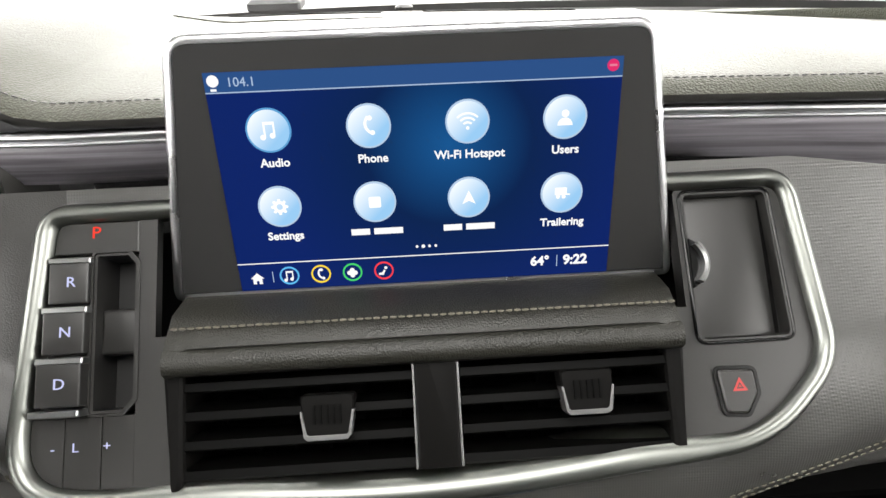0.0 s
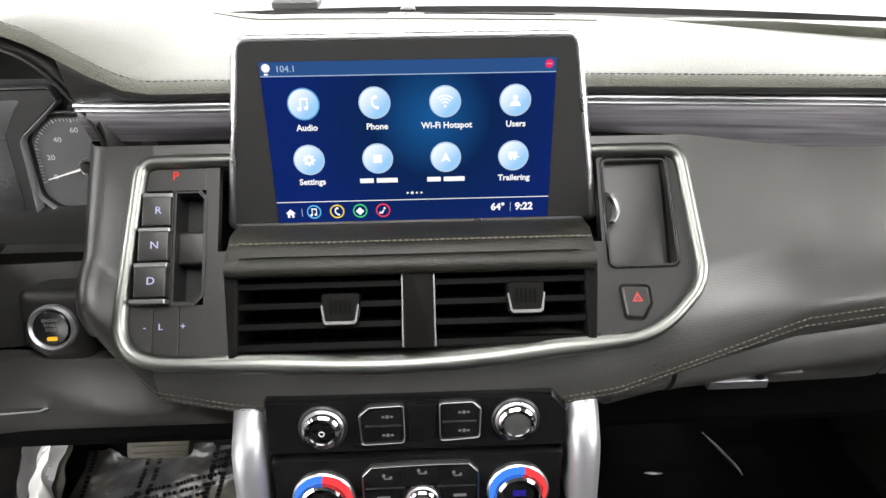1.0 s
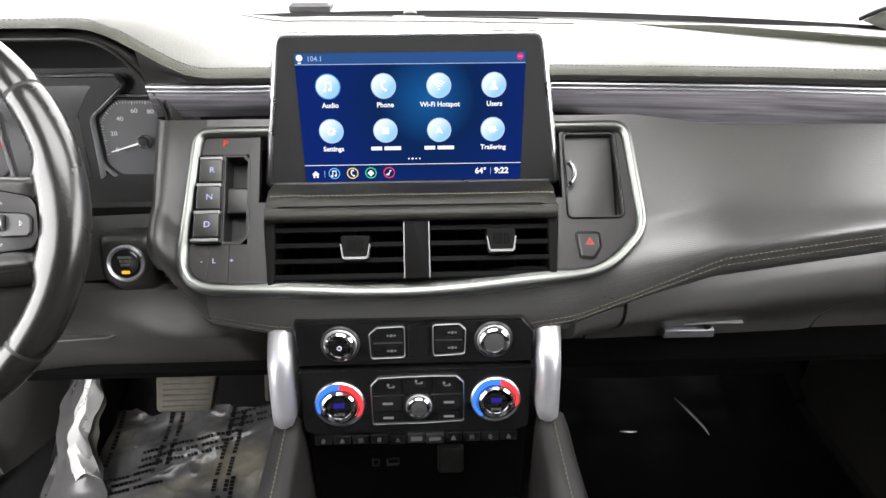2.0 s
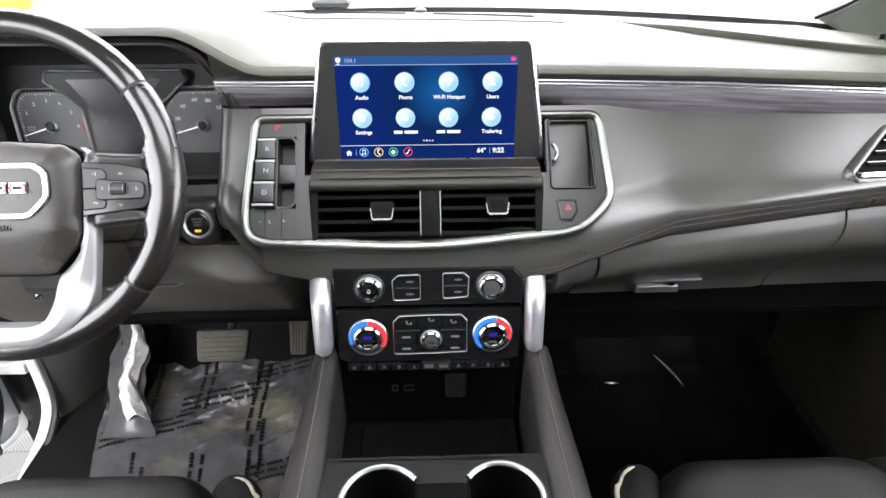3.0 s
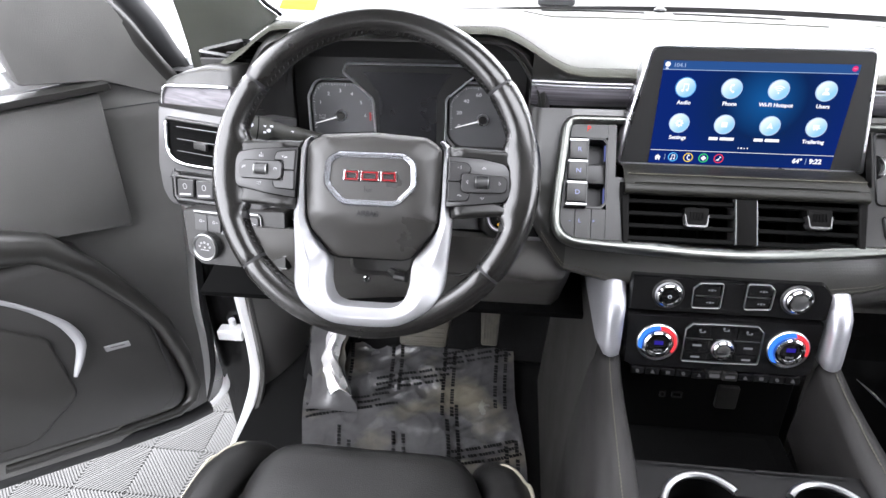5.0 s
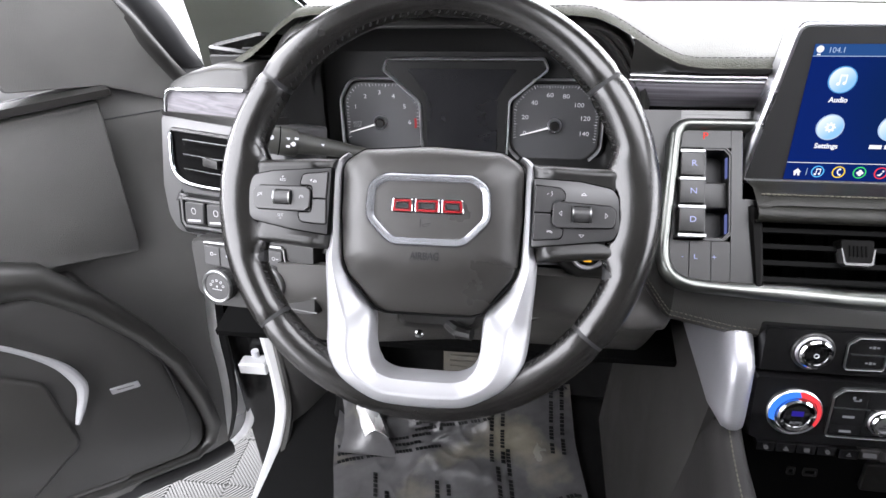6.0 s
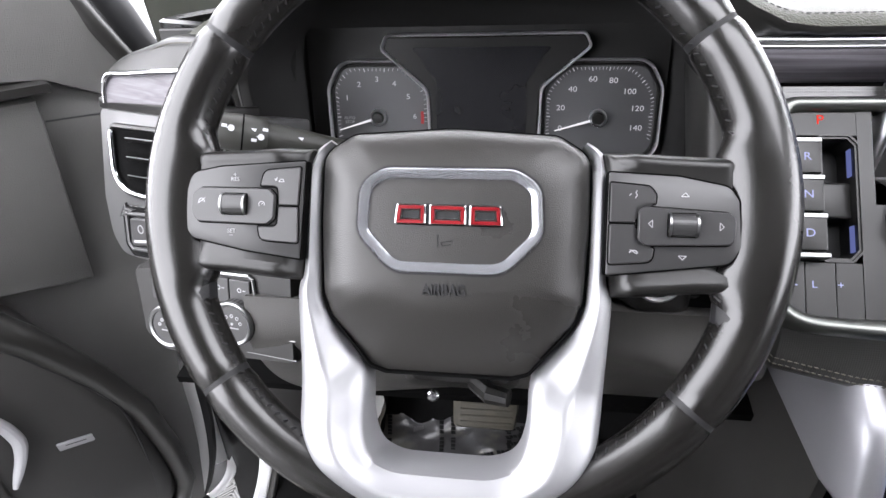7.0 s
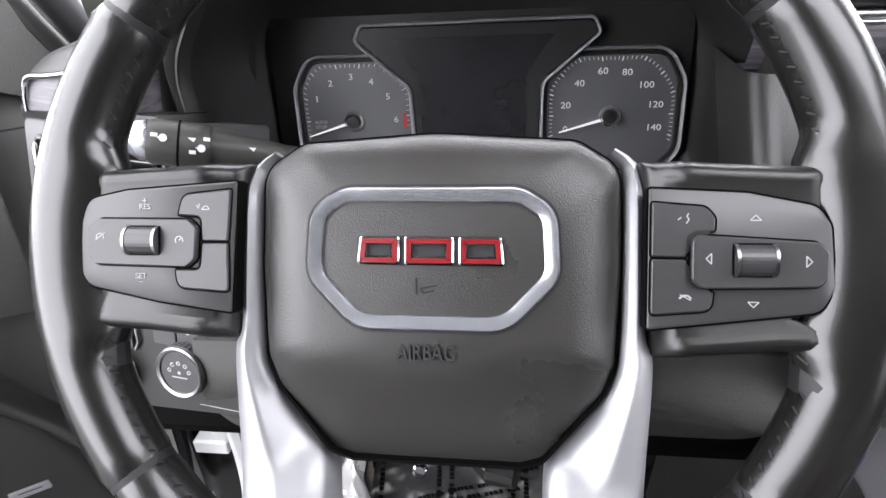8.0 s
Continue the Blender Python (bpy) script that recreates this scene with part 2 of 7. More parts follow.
def text(name, body, size, m, mat, parent, depth=0.0002, align="CENTER", wide=1.0, label="", bold=0.0):
    cu = bpy.data.curves.new("t", "FONT")
    cu.body, cu.size, cu.extrude, cu.align_x, cu.align_y = body, size, depth, align, "CENTER"
    cu.resolution_u, cu.offset = 3, size * bold
    tmp = bpy.data.objects.new("t", cu)
    me = bpy.data.meshes.new_from_object(tmp)
    bpy.data.objects.remove(tmp)
    me.transform(m @ Matrix.Diagonal((wide, 1, 1, 1)))
    me.materials.clear()
    me.materials.append(mat)
    return part(name, me, mat, parent, label)


def at(m, x, y, z=0.0, turn=0.0):
    return m @ Matrix.Translation((x, y, z)) @ Matrix.Rotation(radians(turn), 4, "Z")


def smooth(a, b, x):
    t = min(1, max(0, (x - a) / (b - a)))
    return t * t * (3 - 2 * t)


def stitches(path, gap, length, r, bm=None):
    """Thread stitches laid along a 3D line."""
    bm = bm or bmesh.new()
    pts = [Vector(p) for p in path]
    run = 0.0
    for a, b in zip(pts, pts[1:]):
        d = (b - a).length
        s = (gap - run) % gap
        while s < d:
            p = a + (b - a) * (s / d)
            q = p + (b - a).normalized() * length
            tube((p, (p + q) / 2, q), [r * 0.6, r, r * 0.6], 5, bm)
            s += gap
        run = (run + d) % gap
    return bm


def curve(pts, n):
    """A smooth line of n points through pts (Catmull-Rom)."""
    P = [Vector(p) for p in pts]
    P = [2 * P[0] - P[1]] + P + [2 * P[-1] - P[-2]]
    out, k = [], len(P) - 3
    for i in range(n):
        t = i / (n - 1) * k
        j = min(int(t), k - 1)
        t -= j
        a, b, c, d = P[j:j + 4]
        out.append(0.5 * (2 * b + (c - a) * t + (2 * a - 5 * b + 4 * c - d) * t * t + (3 * b - a - 3 * c + d) * t ** 3))
    return out


def table(x, rows):
    """A value read from rows of (x, value)."""
    return float(np.interp(x, [r[0] for r in rows], [r[1] for r in rows]))

# ---- frames of the main faces ----
SCR = plane_frame((0.002, 0.001, 0.8495), 6)
BEZ = plane_frame((0, -0.001, 0.794), 39.5)
HVAC = plane_frame((0, -0.104, 0.6135), 12)
WHEEL = plane_frame((-0.434, -0.1565, 0.7912), 29.5)
CLU = plane_frame((-0.4419, 0.134, 0.750), 8)
LEFT = plane_frame((-0.70, 0.005, 0.73), 14, -22)

# ---- booth floor outside ----
GROUND = -0.52


def floor_tile(size):
    """An interlocking floor tile: four fields of slanting ribs on a plate."""
    bm = bmesh.new()
    h = size / 2
    slab(rect(-h + 0.0004, h - 0.0004, -h + 0.0004, h - 0.0004), -0.012, -0.004, Matrix(), 0.0004, bm)
    for q in range(4):
        rot = Matrix.Rotation(q * math.pi / 2, 4, "Z")
        k = 0.012
        while k < h - 0.004:
            w = 0.0026
            a, b = Vector((0.003, k)), Vector((k, 0.003))
            for p0, p1 in (((0.001, k), (k, 0.001)), ((h - 0.0012, h - k), (h - k, h - 0.0012))):
                p0, p1 = Vector(p0), Vector(p1)
                d = (p1 - p0).normalized() * 0.0
                nrm = Vector((1, 1)).normalized() * w
                slab([p0 - nrm + d, p1 - nrm - d, p1 + nrm - d, p0 + nrm + d], -0.004, 0.0, rot, 0.001, bm)
            k += 0.0117
    return finish(bm)


ground = lone("ground", slab(rect(-30, 30, -30, 30), GROUND - 0.2, GROUND - 0.013, Matrix()), TILE, "pale grey booth floor round the car", "floor", kind="structure")
_tile = floor_tile(0.34)
_tile.materials.append(TILE)
_tile.materials.append(GROOVE)
for _f in _tile.polygons:
    _f.material_index = 1 if _f.center.z < -0.0039 else 0
for i in range(7):
    for j in range(8):
        t = part("tile", _tile, TILE, ground)
        t.location = (-2.62 + i * 0.34 + 0.05, -0.9 + j * 0.34, GROUND)

# ---- car shell: floor, pillars, roof, glass ----
floor = lone("floor", slab(rect(-0.85, 0.92, -2.2, 0.52), -0.03, 0.0, Matrix()), CARPET, "black carpeted car floor", "floor", kind="structure")


def toe(u, v):
    x = -0.86 + 1.80 * u
    return (x, 0.42 + 0.30 * v + 0.02 * math.sin(3 * v), -0.005 + 0.62 * v * v + 0.10 * v)


lone("toe_board", sheet(toe, 10, 10, 0.02), CARPET, "black carpeted firewall under the dashboard", "footwell wall", kind="structure")


lone("kick_panel", sheet(lambda u, v: (-0.856 + 0.10 * u ** 0.8 + 0.02 * v * u, 0.285 + 0.30 * u - 0.02 * math.sin(math.pi * u), -0.03 + 0.64 * v), 10, 10, 0.012), DOORTRIM, "dark grained plastic kick panel in the driver footwell", "trim panel", kind="structure")
# far darker than the driver's panel: footwell shade put into the colour
lone("kick_panel_passenger", sheet(lambda u, v: (0.90, 0.62 - 0.6 * u, -0.03 + 0.70 * v), 4, 4, 0.012), CARPET, "kick panel in the passenger footwell, shade put into its black colour", "trim panel", kind="structure")

sill = thing("door_sill", (-0.86, 0.1, -0.03), "white painted door opening edge with dark scuff plate", "door sill", kind="structure")
_edge = curve([(-0.872, 0.30, 0.62), (-0.870, 0.298, 0.30), (-0.868, 0.300, 0.10), (-0.866, 0.268, 0.01), (-0.864, 0.16, -0.032), (-0.862, 0.0, -0.045), (-0.860, -0.6, -0.05), (-0.86, -1.0, -0.05)], 60)
part("flange", tube(_edge, 0.017, 8, flat=0.55), WHITE, sill)
part("scuff_plate", block(-0.850, -0.745, -1.0, 0.285, -0.060, -0.016, 0.010), PLASTIC, sill)
_seal = [p + Vector((0.022, -0.012, 0.012)) for p in _edge]
part("seal", tube(_seal, 0.008, 8), PLASTIC, sill, "black rubber door seal")
part("body_side", block(-0.96, -0.868, 0.36, 1.2, -0.30, 0.78, 0.01), WHITE, sill)
part("rocker", block(-0.92, -0.85, -1.4, 0.36, -0.34, -0.15, 0.02), WHITE, sill)
# black board added to close the gap and give its darkness
part("gap_board", block(-0.985, -0.874, 0.325, 0.352, -0.32, 0.76, 0.006), GLOSS, sill, "black board added behind the door hinge for the gap's shade")

# windscreen and frame
_wb, _wt = (0.63, 0.825), (0.10, 1.235)
ws = thing("windscreen", (0, 0.6, 0.82), "clear raked windscreen over the dashboard", "windscreen", kind="structure")


def shield(u, v):
    x = -0.80 + 1.6 * u
    w = x * (1 - 0.16 * v)
    y0 = 0.66 - 0.33 * x * x
    return (w, y0 + (0.10 - 0.66) * v + 0.1 * v * x * x, 0.815 + 0.42 * v + 0.03 * math.sin(math.pi * v))


_p = part("pane", sheet(shield, 16, 8, 0.004), WINDSCREEN, ws)
_p.visible_shadow = False
roof = thing("roof", (0, -1.0, 1.25), "unseen pale cloth headliner with an opening added to let light in", "ceiling", kind="structure")
# the roof is out of view; its opening is added to light the dash
part("headliner", sheet(lambda u, v: (-0.70 + 1.4 * u, 0.12 - 2.3 * v, 1.225 + 0.035 * math.sin(math.pi * u) + 0.02 * math.sin(math.pi * v)), 14, 23, 0.03, keep=lambda u, v: not (0.28 < u < 0.72 and 0.13 < v < 0.31)), LINER, roof)
for sx in (-1, 1):
    pil = thing("a_pillar", (0.79 * sx, 0.42, 0.83), "grey cloth-covered windscreen pillar", "pillar", "windscreen pillars", "structure")
    edge = curve([(0.740 * sx, 0.436, 0.832), (0.728 * sx, 0.300, 0.898), (0.700 * sx, 0.14, 1.03), (0.66 * sx, -0.04, 1.20)], 28)
    foot = curve([(0.785 * sx, 0.160, 0.80), (0.785 * sx, 0.145, 0.90), (0.765 * sx, 0.06, 1.05), (0.725 * sx, -0.10, 1.215)], 28)
    bm = bmesh.new()
    loops = []
    for p, q in zip(edge, foot):
        out = Vector((0.015 * sx, 0.07, 0.0))
        loops.append([p + Vector((0.06 * sx, 0.03, 0)), p + Vector((0.004 * sx, 0.006, 0)), p, p.lerp(q, 0.12) + Vector((-0.007 * sx, -0.003, 0.002)), p.lerp(q, 0.4) + Vector((-0.012 * sx, -0.006, 0.003)), p.lerp(q, 0.75) + Vector((-0.009 * sx, -0.006, 0.002)), q, q + out * 0.3, q + out * 1.6])
    rings(bm, loops, Matrix(), True, True, True)
    part("cover", bm, HEAD, pil, flat=70)
    part("edge_strip", tube([p + Vector((-0.002 * sx, 0.004, 0.003)) for p in edge], 0.004, 8), INK, pil, "black edge beside the glass")
    rail = thing("roof_rail", (0.70 * sx, -0.8, 1.2), "grey roof rail above the side windows", "roof rail", "roof rails", "structure")
    part("cover", tube([(0.69 * sx, 0.08, 1.24), (0.71 * sx, -0.6, 1.25), (0.71 * sx, -2.2, 1.22)], 0.055, 12), HEAD, rail)
    lone("pillar_rear", tube([(0.90 * sx, -0.92, -0.05), (0.86 * sx, -0.98, 0.7), (0.72 * sx, -1.05, 1.24)], 0.07, 12), HEAD, "dark cover of the door pillar behind the seats", "pillar", "rear door pillars", "structure")
lone("rear_wall", block(-0.95, 0.95, -2.25, -2.2, -0.05, 1.27, 0.01), PLASTIC, "plain dark rear of the cabin", "wall", kind="structure")
for sx in (-1, 1):
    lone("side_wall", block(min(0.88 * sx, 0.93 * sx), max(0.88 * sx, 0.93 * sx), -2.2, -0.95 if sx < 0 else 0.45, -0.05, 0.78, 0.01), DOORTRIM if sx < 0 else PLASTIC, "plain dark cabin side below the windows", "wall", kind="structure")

for sx in (-1, 1):
    lone("rear_window", sheet(lambda u, v: (sx * (0.905 - 0.18 * v), -2.2 + 1.22 * u, 0.76 + 0.49 * v), 4, 4, 0.006), PRIVACY, "dark privacy glass beside the rear seats", "window", "rear side windows", "structure")

# ---- dashboard ----
dash = thing("dashboard", (0, 0.2, 0.6), "dark leather-covered dashboard with stitched edges, grey wood trim and chrome strips", "dashboard")
FRONT_Y = [(-0.80, 0.075), (-0.70, 0.045), (-0.62, 0.03), (-0.45, 0.018), (-0.27, 0.018), (-0.20, 0.012), (0.15, 0.012), (0.35, -0.006), (0.555, -0.038), (0.80, -0.09)]
BACK_Y = [(-0.80, 0.40), (-0.45, 0.545), (-0.30, 0.60), (-0.17, 0.615), (0, 0.60), (0.25, 0.557), (0.45, 0.485), (0.70, 0.43), (0.80, 0.39)]


def hood(x):
    return smooth(-0.20, -0.315, x) * (1 - smooth(-0.585, -0.675, x))


def front(x):
    return Vector((x, table(x, FRONT_Y), 0.862 + 0.047 * hood(x) - 0.012 * smooth(-0.64, -0.72, x)))


def pad(x, s):
    f = front(x)
    yb = table(x, BACK_Y)
    zb = 0.820
    y = f.y + (yb - f.y) * s
    z = f.z + (zb - f.z) * s ** 1.3 + 0.010 * math.sin(math.pi * min(1, s * 1.15)) * (1 - s)
    z -= 0.006 * max(0, 1 - s / 0.03) ** 2
    z -= 0.060 * smooth(-0.665, -0.80, x)
    return Vector((x, y, z))


_xs = sorted(set([round(-0.80 + 0.02 * i, 4) for i in range(81)]))
bm = bmesh.new()
_ss = [0, 0.008, 0.02, 0.035, 0.06, 0.1, 0.16, 0.24, 0.32, 0.42, 0.52, 0.62, 0.72, 0.82, 0.92, 1.0]
rings(bm, [[pad(x, s) for s in _ss] for x in _xs], Matrix(), False, False, False)
part("top_pad", bm, PAD, dash, "stitched leather top pad", flat=60)
bm = bmesh.new()
for x0, x1 in ((-0.64, -0.135), (0.135, 0.80)):
    line = [pad(x0 + (x1 - x0) * i / 80, 0.022) + Vector((0, 0, 0.0006)) for i in range(81)]
    stitches(line, 0.0052, 0.0036, 0.00055, bm)
part("stitching", bm, HIDE, dash, "dark thread along the pad edge", kind="stuff")


def trim_y(x):
    return table(x, FRONT_Y) + 0.006


def wood_low(x):
    return table(x, [(-0.30, 0.812), (-0.14, 0.813), (0.15, 0.813), (0.24, 0.811), (0.29, 0.805), (0.33, 0.802), (0.42, 0.806), (0.60, 0.814), (0.80, 0.819)])


for x0, x1 in ((-0.262, -0.13), (0.13, 0.80)):
    n = int((x1 - x0) / 0.02)
    X = [x0 + (x1 - x0) * i / n for i in range(n + 1)]
    bm = bmesh.new()
    rings(bm, [[pad(x, 0), Vector((x, trim_y(x) - 0.006, front(x).z - 0.010)), Vector((x, trim_y(x), 0.8485)), Vector((x, trim_y(x) + 0.03, 0.8485))] for x in X], Matrix(), False, False, False)
    part("pad_roll", bm, HIDE, dash, "rolled leather lip", flat=60)
    bm = bmesh.new()
    ridge = lambda x, zc, r, n: [(x, trim_y(x) - 0.0004 - r * math.sin(math.pi * k / n), zc + r * math.cos(math.pi * k / n)) for k in range(n + 1)]
    rings(bm, [[(x, trim_y(x) + 0.02, 0.8482)] + ridge(x, 0.8455, 0.0026, 8) + ridge(x, 0.8412, 0.0012, 6) + [(x, trim_y(x) + 0.02, 0.8402)] for x in X], Matrix(), False, False, False)
    part("chrome_strip", bm, STRIP, dash, "bright chrome strip", flat=40)
    bm = bmesh.new()
    rings(bm, [[(x, trim_y(x) + 0.02, 0.8400), (x, trim_y(x) + 0.001, 0.8400), (x, trim_y(x) - 0.001, 0.836), (x, trim_y(x) + 0.004, (0.836 + wood_low(x)) / 2), (x, trim_y(x) + 0.010, wood_low(x)), (x, trim_y(x) + 0.03, wood_low(x) - 0.001)] for x in X], Matrix(), False, False, False)
    part("wood_trim", bm, WOOD, dash, "grey open-pore wood trim", flat=60)

# lower padded panel, one sheet with the surround of the centre stack
LOW_Y = [(-0.25, -0.074), (-0.211, -0.085), (-0.1, -0.093), (0, -0.095), (0.1, -0.094), (0.166, -0.092), (0.228, -0.090), (0.308, -0.086), (0.421, -0.086), (0.572, -0.083), (0.80, -0.10)]
LOW_Z = [(-0.25, 0.698), (-0.238, 0.678), (-0.211, 0.640), (-0.15, 0.628), (-0.1, 0.625), (0, 0.621), (0.1, 0.624), (0.166, 0.634), (0.228, 0.660), (0.308, 0.695), (0.421, 0.712), (0.572, 0.732), (0.80, 0.762)]


def lower(x, v):
    """The padded panel from the wood trim (v = 0) to its stitched lower edge (v = 1), rolled under past that."""
    xe = min(0.80, max(-0.25, x))
    c = smooth(0.26, 0.36, xe)
    ty = (trim_y(xe) + 0.011) * c + 0.0205 * (1 - c)
    tz = wood_low(xe) * c + 0.812 * (1 - c)
    by, bz = table(xe, LOW_Y), table(xe, LOW_Z)
    k = min(1, v)
    y, z = ty + (by - ty) * k, tz + (bz - tz) * k
    bul = (0.0145 * smooth(0.235, 0.40, xe)) * math.sin(math.pi * k ** 7)
    y, z = y - bul * 0.77, z + bul * 0.64
    y -= 0.010 * (1 - c) * math.sin(math.pi * max(0, (k - 0.62) / 0.38)) ** 1.0
    dip = 0.004 * (1 - c) * max(0, (k - 0.86) / 0.14) ** 2
    y, z = y + dip * 0.77, z - dip * 0.64
    if v > 1:
        w = v - 1
        g = smooth(0.22, 0.32, xe)
        y += (0.012 + 0.010 * g) * (1 - math.cos(min(1, w) * math.pi / 2)) + (0.09 * max(0, w - 1))
        z -= (0.013 + 0.016 * g) * math.sin(min(1, w) * math.pi / 2)
    if x < -0.25:
        d = (-0.25 - x) / 0.012
        y += 0.010 * d * d + (0.06 if d > 1.2 else 0)
    return Vector((max(x, -0.262), y, z))


FRAME_OUT = rounded([(-0.2180, 0.0165), (-0.2325, -0.1500), (0.0, -0.1630), (0.193, -0.1425), (0.2365, -0.098), (0.2245, 0.0185)], [0.020, 0.042, 0.9, 0.10, 0.045, 0.022], 14)


def resample(poly, step):
    """The closed outline again, with its corners about step metres apart."""
    out = []
    for i in range(len(poly)):
        a, b = poly[i - 1], poly[i]
        n = max(1, int((b - a).length / step + 0.5))
        out += [a + (b - a) * ((k + 1) / n) for k in range(n)]
    return out


FRAME_OUT = resample(FRAME_OUT, 0.005)
_hole = inset(FRAME_OUT, 0.007)


def inside(p, poly):
    hit = False
    for i in range(len(poly)):
        a, b = poly[i - 1], poly[i]
        if (a.y > p[1]) != (b.y > p[1]) and p[0] < a.x + (p[1] - a.y) * (b.x - a.x) / (b.y - a.y):
            hit = not hit
    return hit


_xs = [-0.268, -0.262, -0.256] + [-0.25 + 0.006 * i for i in range(84)] + [0.27 + 0.02 * i for i in range(27)]
_xs = sorted(set(round(x, 4) for x in _xs))
_vs = [i / 36 for i in range(37)] + [1.25, 1.5, 1.75, 2.0, 3.0]
_inv = BEZ.inverted()
bm, flank = bmesh.new(), bmesh.new()
_grid = [[bm.verts.new(lower(x, v)) for v in _vs] for x in _xs]
for i in range(len(_xs) - 1):
    for j in range(len(_vs) - 1):
        q = [_grid[i][j], _grid[i + 1][j], _grid[i + 1][j + 1], _grid[i][j + 1]]
        mid = _inv @ ((q[0].co + q[1].co + q[2].co + q[3].co) / 4)
        if not (_xs[i] < 0.25 and _vs[j] < 1 and inside(mid, _hole)):
            if _xs[i] < -0.2122:
                flank.faces.new([flank.verts.new(w.co) for w in q])
            else:
                bm.faces.new(q)
for v in [v for v in bm.verts if not v.link_faces]:
    bm.verts.remove(v)
part("lower_pad", bm, WEAVE, dash, "padded lower panel in fine woven-look vinyl", flat=70)
bmesh.ops.remove_doubles(flank, verts=list(flank.verts), dist=0.00002)
part("pad_flank", flank, HIDE, dash, "smooth dark leather end of the padded panel", flat=70)
bm = bmesh.new()
for off, r in ((0.985, 0.0006), (1.12, 0.0006)):
    stitches([lower(x, off) + Vector((0, -0.0006, 0.0002)) for x in [-0.24 + 0.01 * i for i in range(105)]], 0.0048, 0.0032, r, bm)
part("stitching", bm, THREAD, dash, "tan thread along the panel edge", kind="stuff")

# knee panels under the dash, glovebox
part("knee_panel", sheet(lambda u, v: (-0.630 + 0.515 * u, -0.055 + 0.10 * v - 0.02 * math.sin(math.pi * v) + 0.170 * smooth(0.82, 0.96, u) - 0.022 * smooth(0.42, 0.06, u) * smooth(-0.1, 0.25, v) - 0.032 * math.exp(-((u - 0.76) / 0.13) ** 2 - ((v - 0.26) / 0.15) ** 2), 0.656 - 0.182 * v), 40, 28, 0.012), KNEE, dash, "dark grained knee panel", flat=60)
# near-black sheet gives the shade under the dashboard as colour
part("under_dash_shade", sheet(lambda u, v: (-0.80 + 1.68 * u, 0.04 + 0.5 * v, 0.462 + 0.08 * v), 8, 6, 0.01), VOID, dash)


GLOVE_Y = [(-0.1, -0.016), (0.0, -0.026), (0.15, -0.050), (0.30, -0.038), (0.45, 0.002), (0.6, 0.044), (0.8, 0.082), (1.0, 0.092), (1.1, 0.094)]


def glove(u, v):
    x = 0.18 + 0.70 * u
    bz = table(x, LOW_Z) - 0.022 - 0.012 * smooth(0.22, 0.32, x)
    y = sum(table(v + d, GLOVE_Y) for d in (-0.06, -0.03, 0, 0.03, 0.06)) / 5 + 0.01 * u
    return Vector((x, y, bz + (0.432 + 0.02 * u - bz) * v))


part("fascia", sheet(lambda u, v: glove(0.076 * u, v), 3, 20, 0.012), GLOVE, dash, "dark lower passenger fascia", flat=60)
part("fascia", sheet(lambda u, v: glove(0.553 + 0.447 * u, v), 8, 20, 0.012), GLOVE, dash, "dark lower passenger fascia", flat=60)
gb = thing("glovebox", (0.42, 0.03, 0.45), "closed dark plastic glovebox with silver latch", "glovebox")
part("lid", sheet(lambda u, v: glove(0.0805 + 0.468 * u, 0.015 + 0.93 * v) + Vector((0, -0.004 * math.sin(math.pi * min(1, max(0.02, u))) ** 0.2, 0)), 24, 20, 0.01), GLOVE, gb, flat=60)

# ---- touchscreen ----
ts = thing("touchscreen", (0, 0.0, 0.76), "upright touchscreen with silver side frame showing round blue app icons", "touchscreen")
HOUSE = rounded([(-0.1265, 0.0495), (-0.1505, -0.0995), (0.1505, -0.0995), (0.1265, 0.0495)], [0.012, 0.004, 0.004, 0.012], 6)
part("housing", loaf(HOUSE, [(0.004, -0.034), (0, -0.028), (0, -0.004)], SCR), SATIN, ts)
part("frame", band(HOUSE, [(0.0035, 0.0016), (0.0012, 0.0018), (-0.0008, 0.0008), (-0.0034, -0.0045), (-0.0044, -0.014), (0.003, -0.020), (0.0042, -0.003)], SCR), STRIP, ts, "bright silver frame", flat=40)
part("front_glass", slab(inset(HOUSE, 0.0035), -0.004, 0.0012, SCR, 0.0004), SCREENBLACK, ts, "black gloss front")


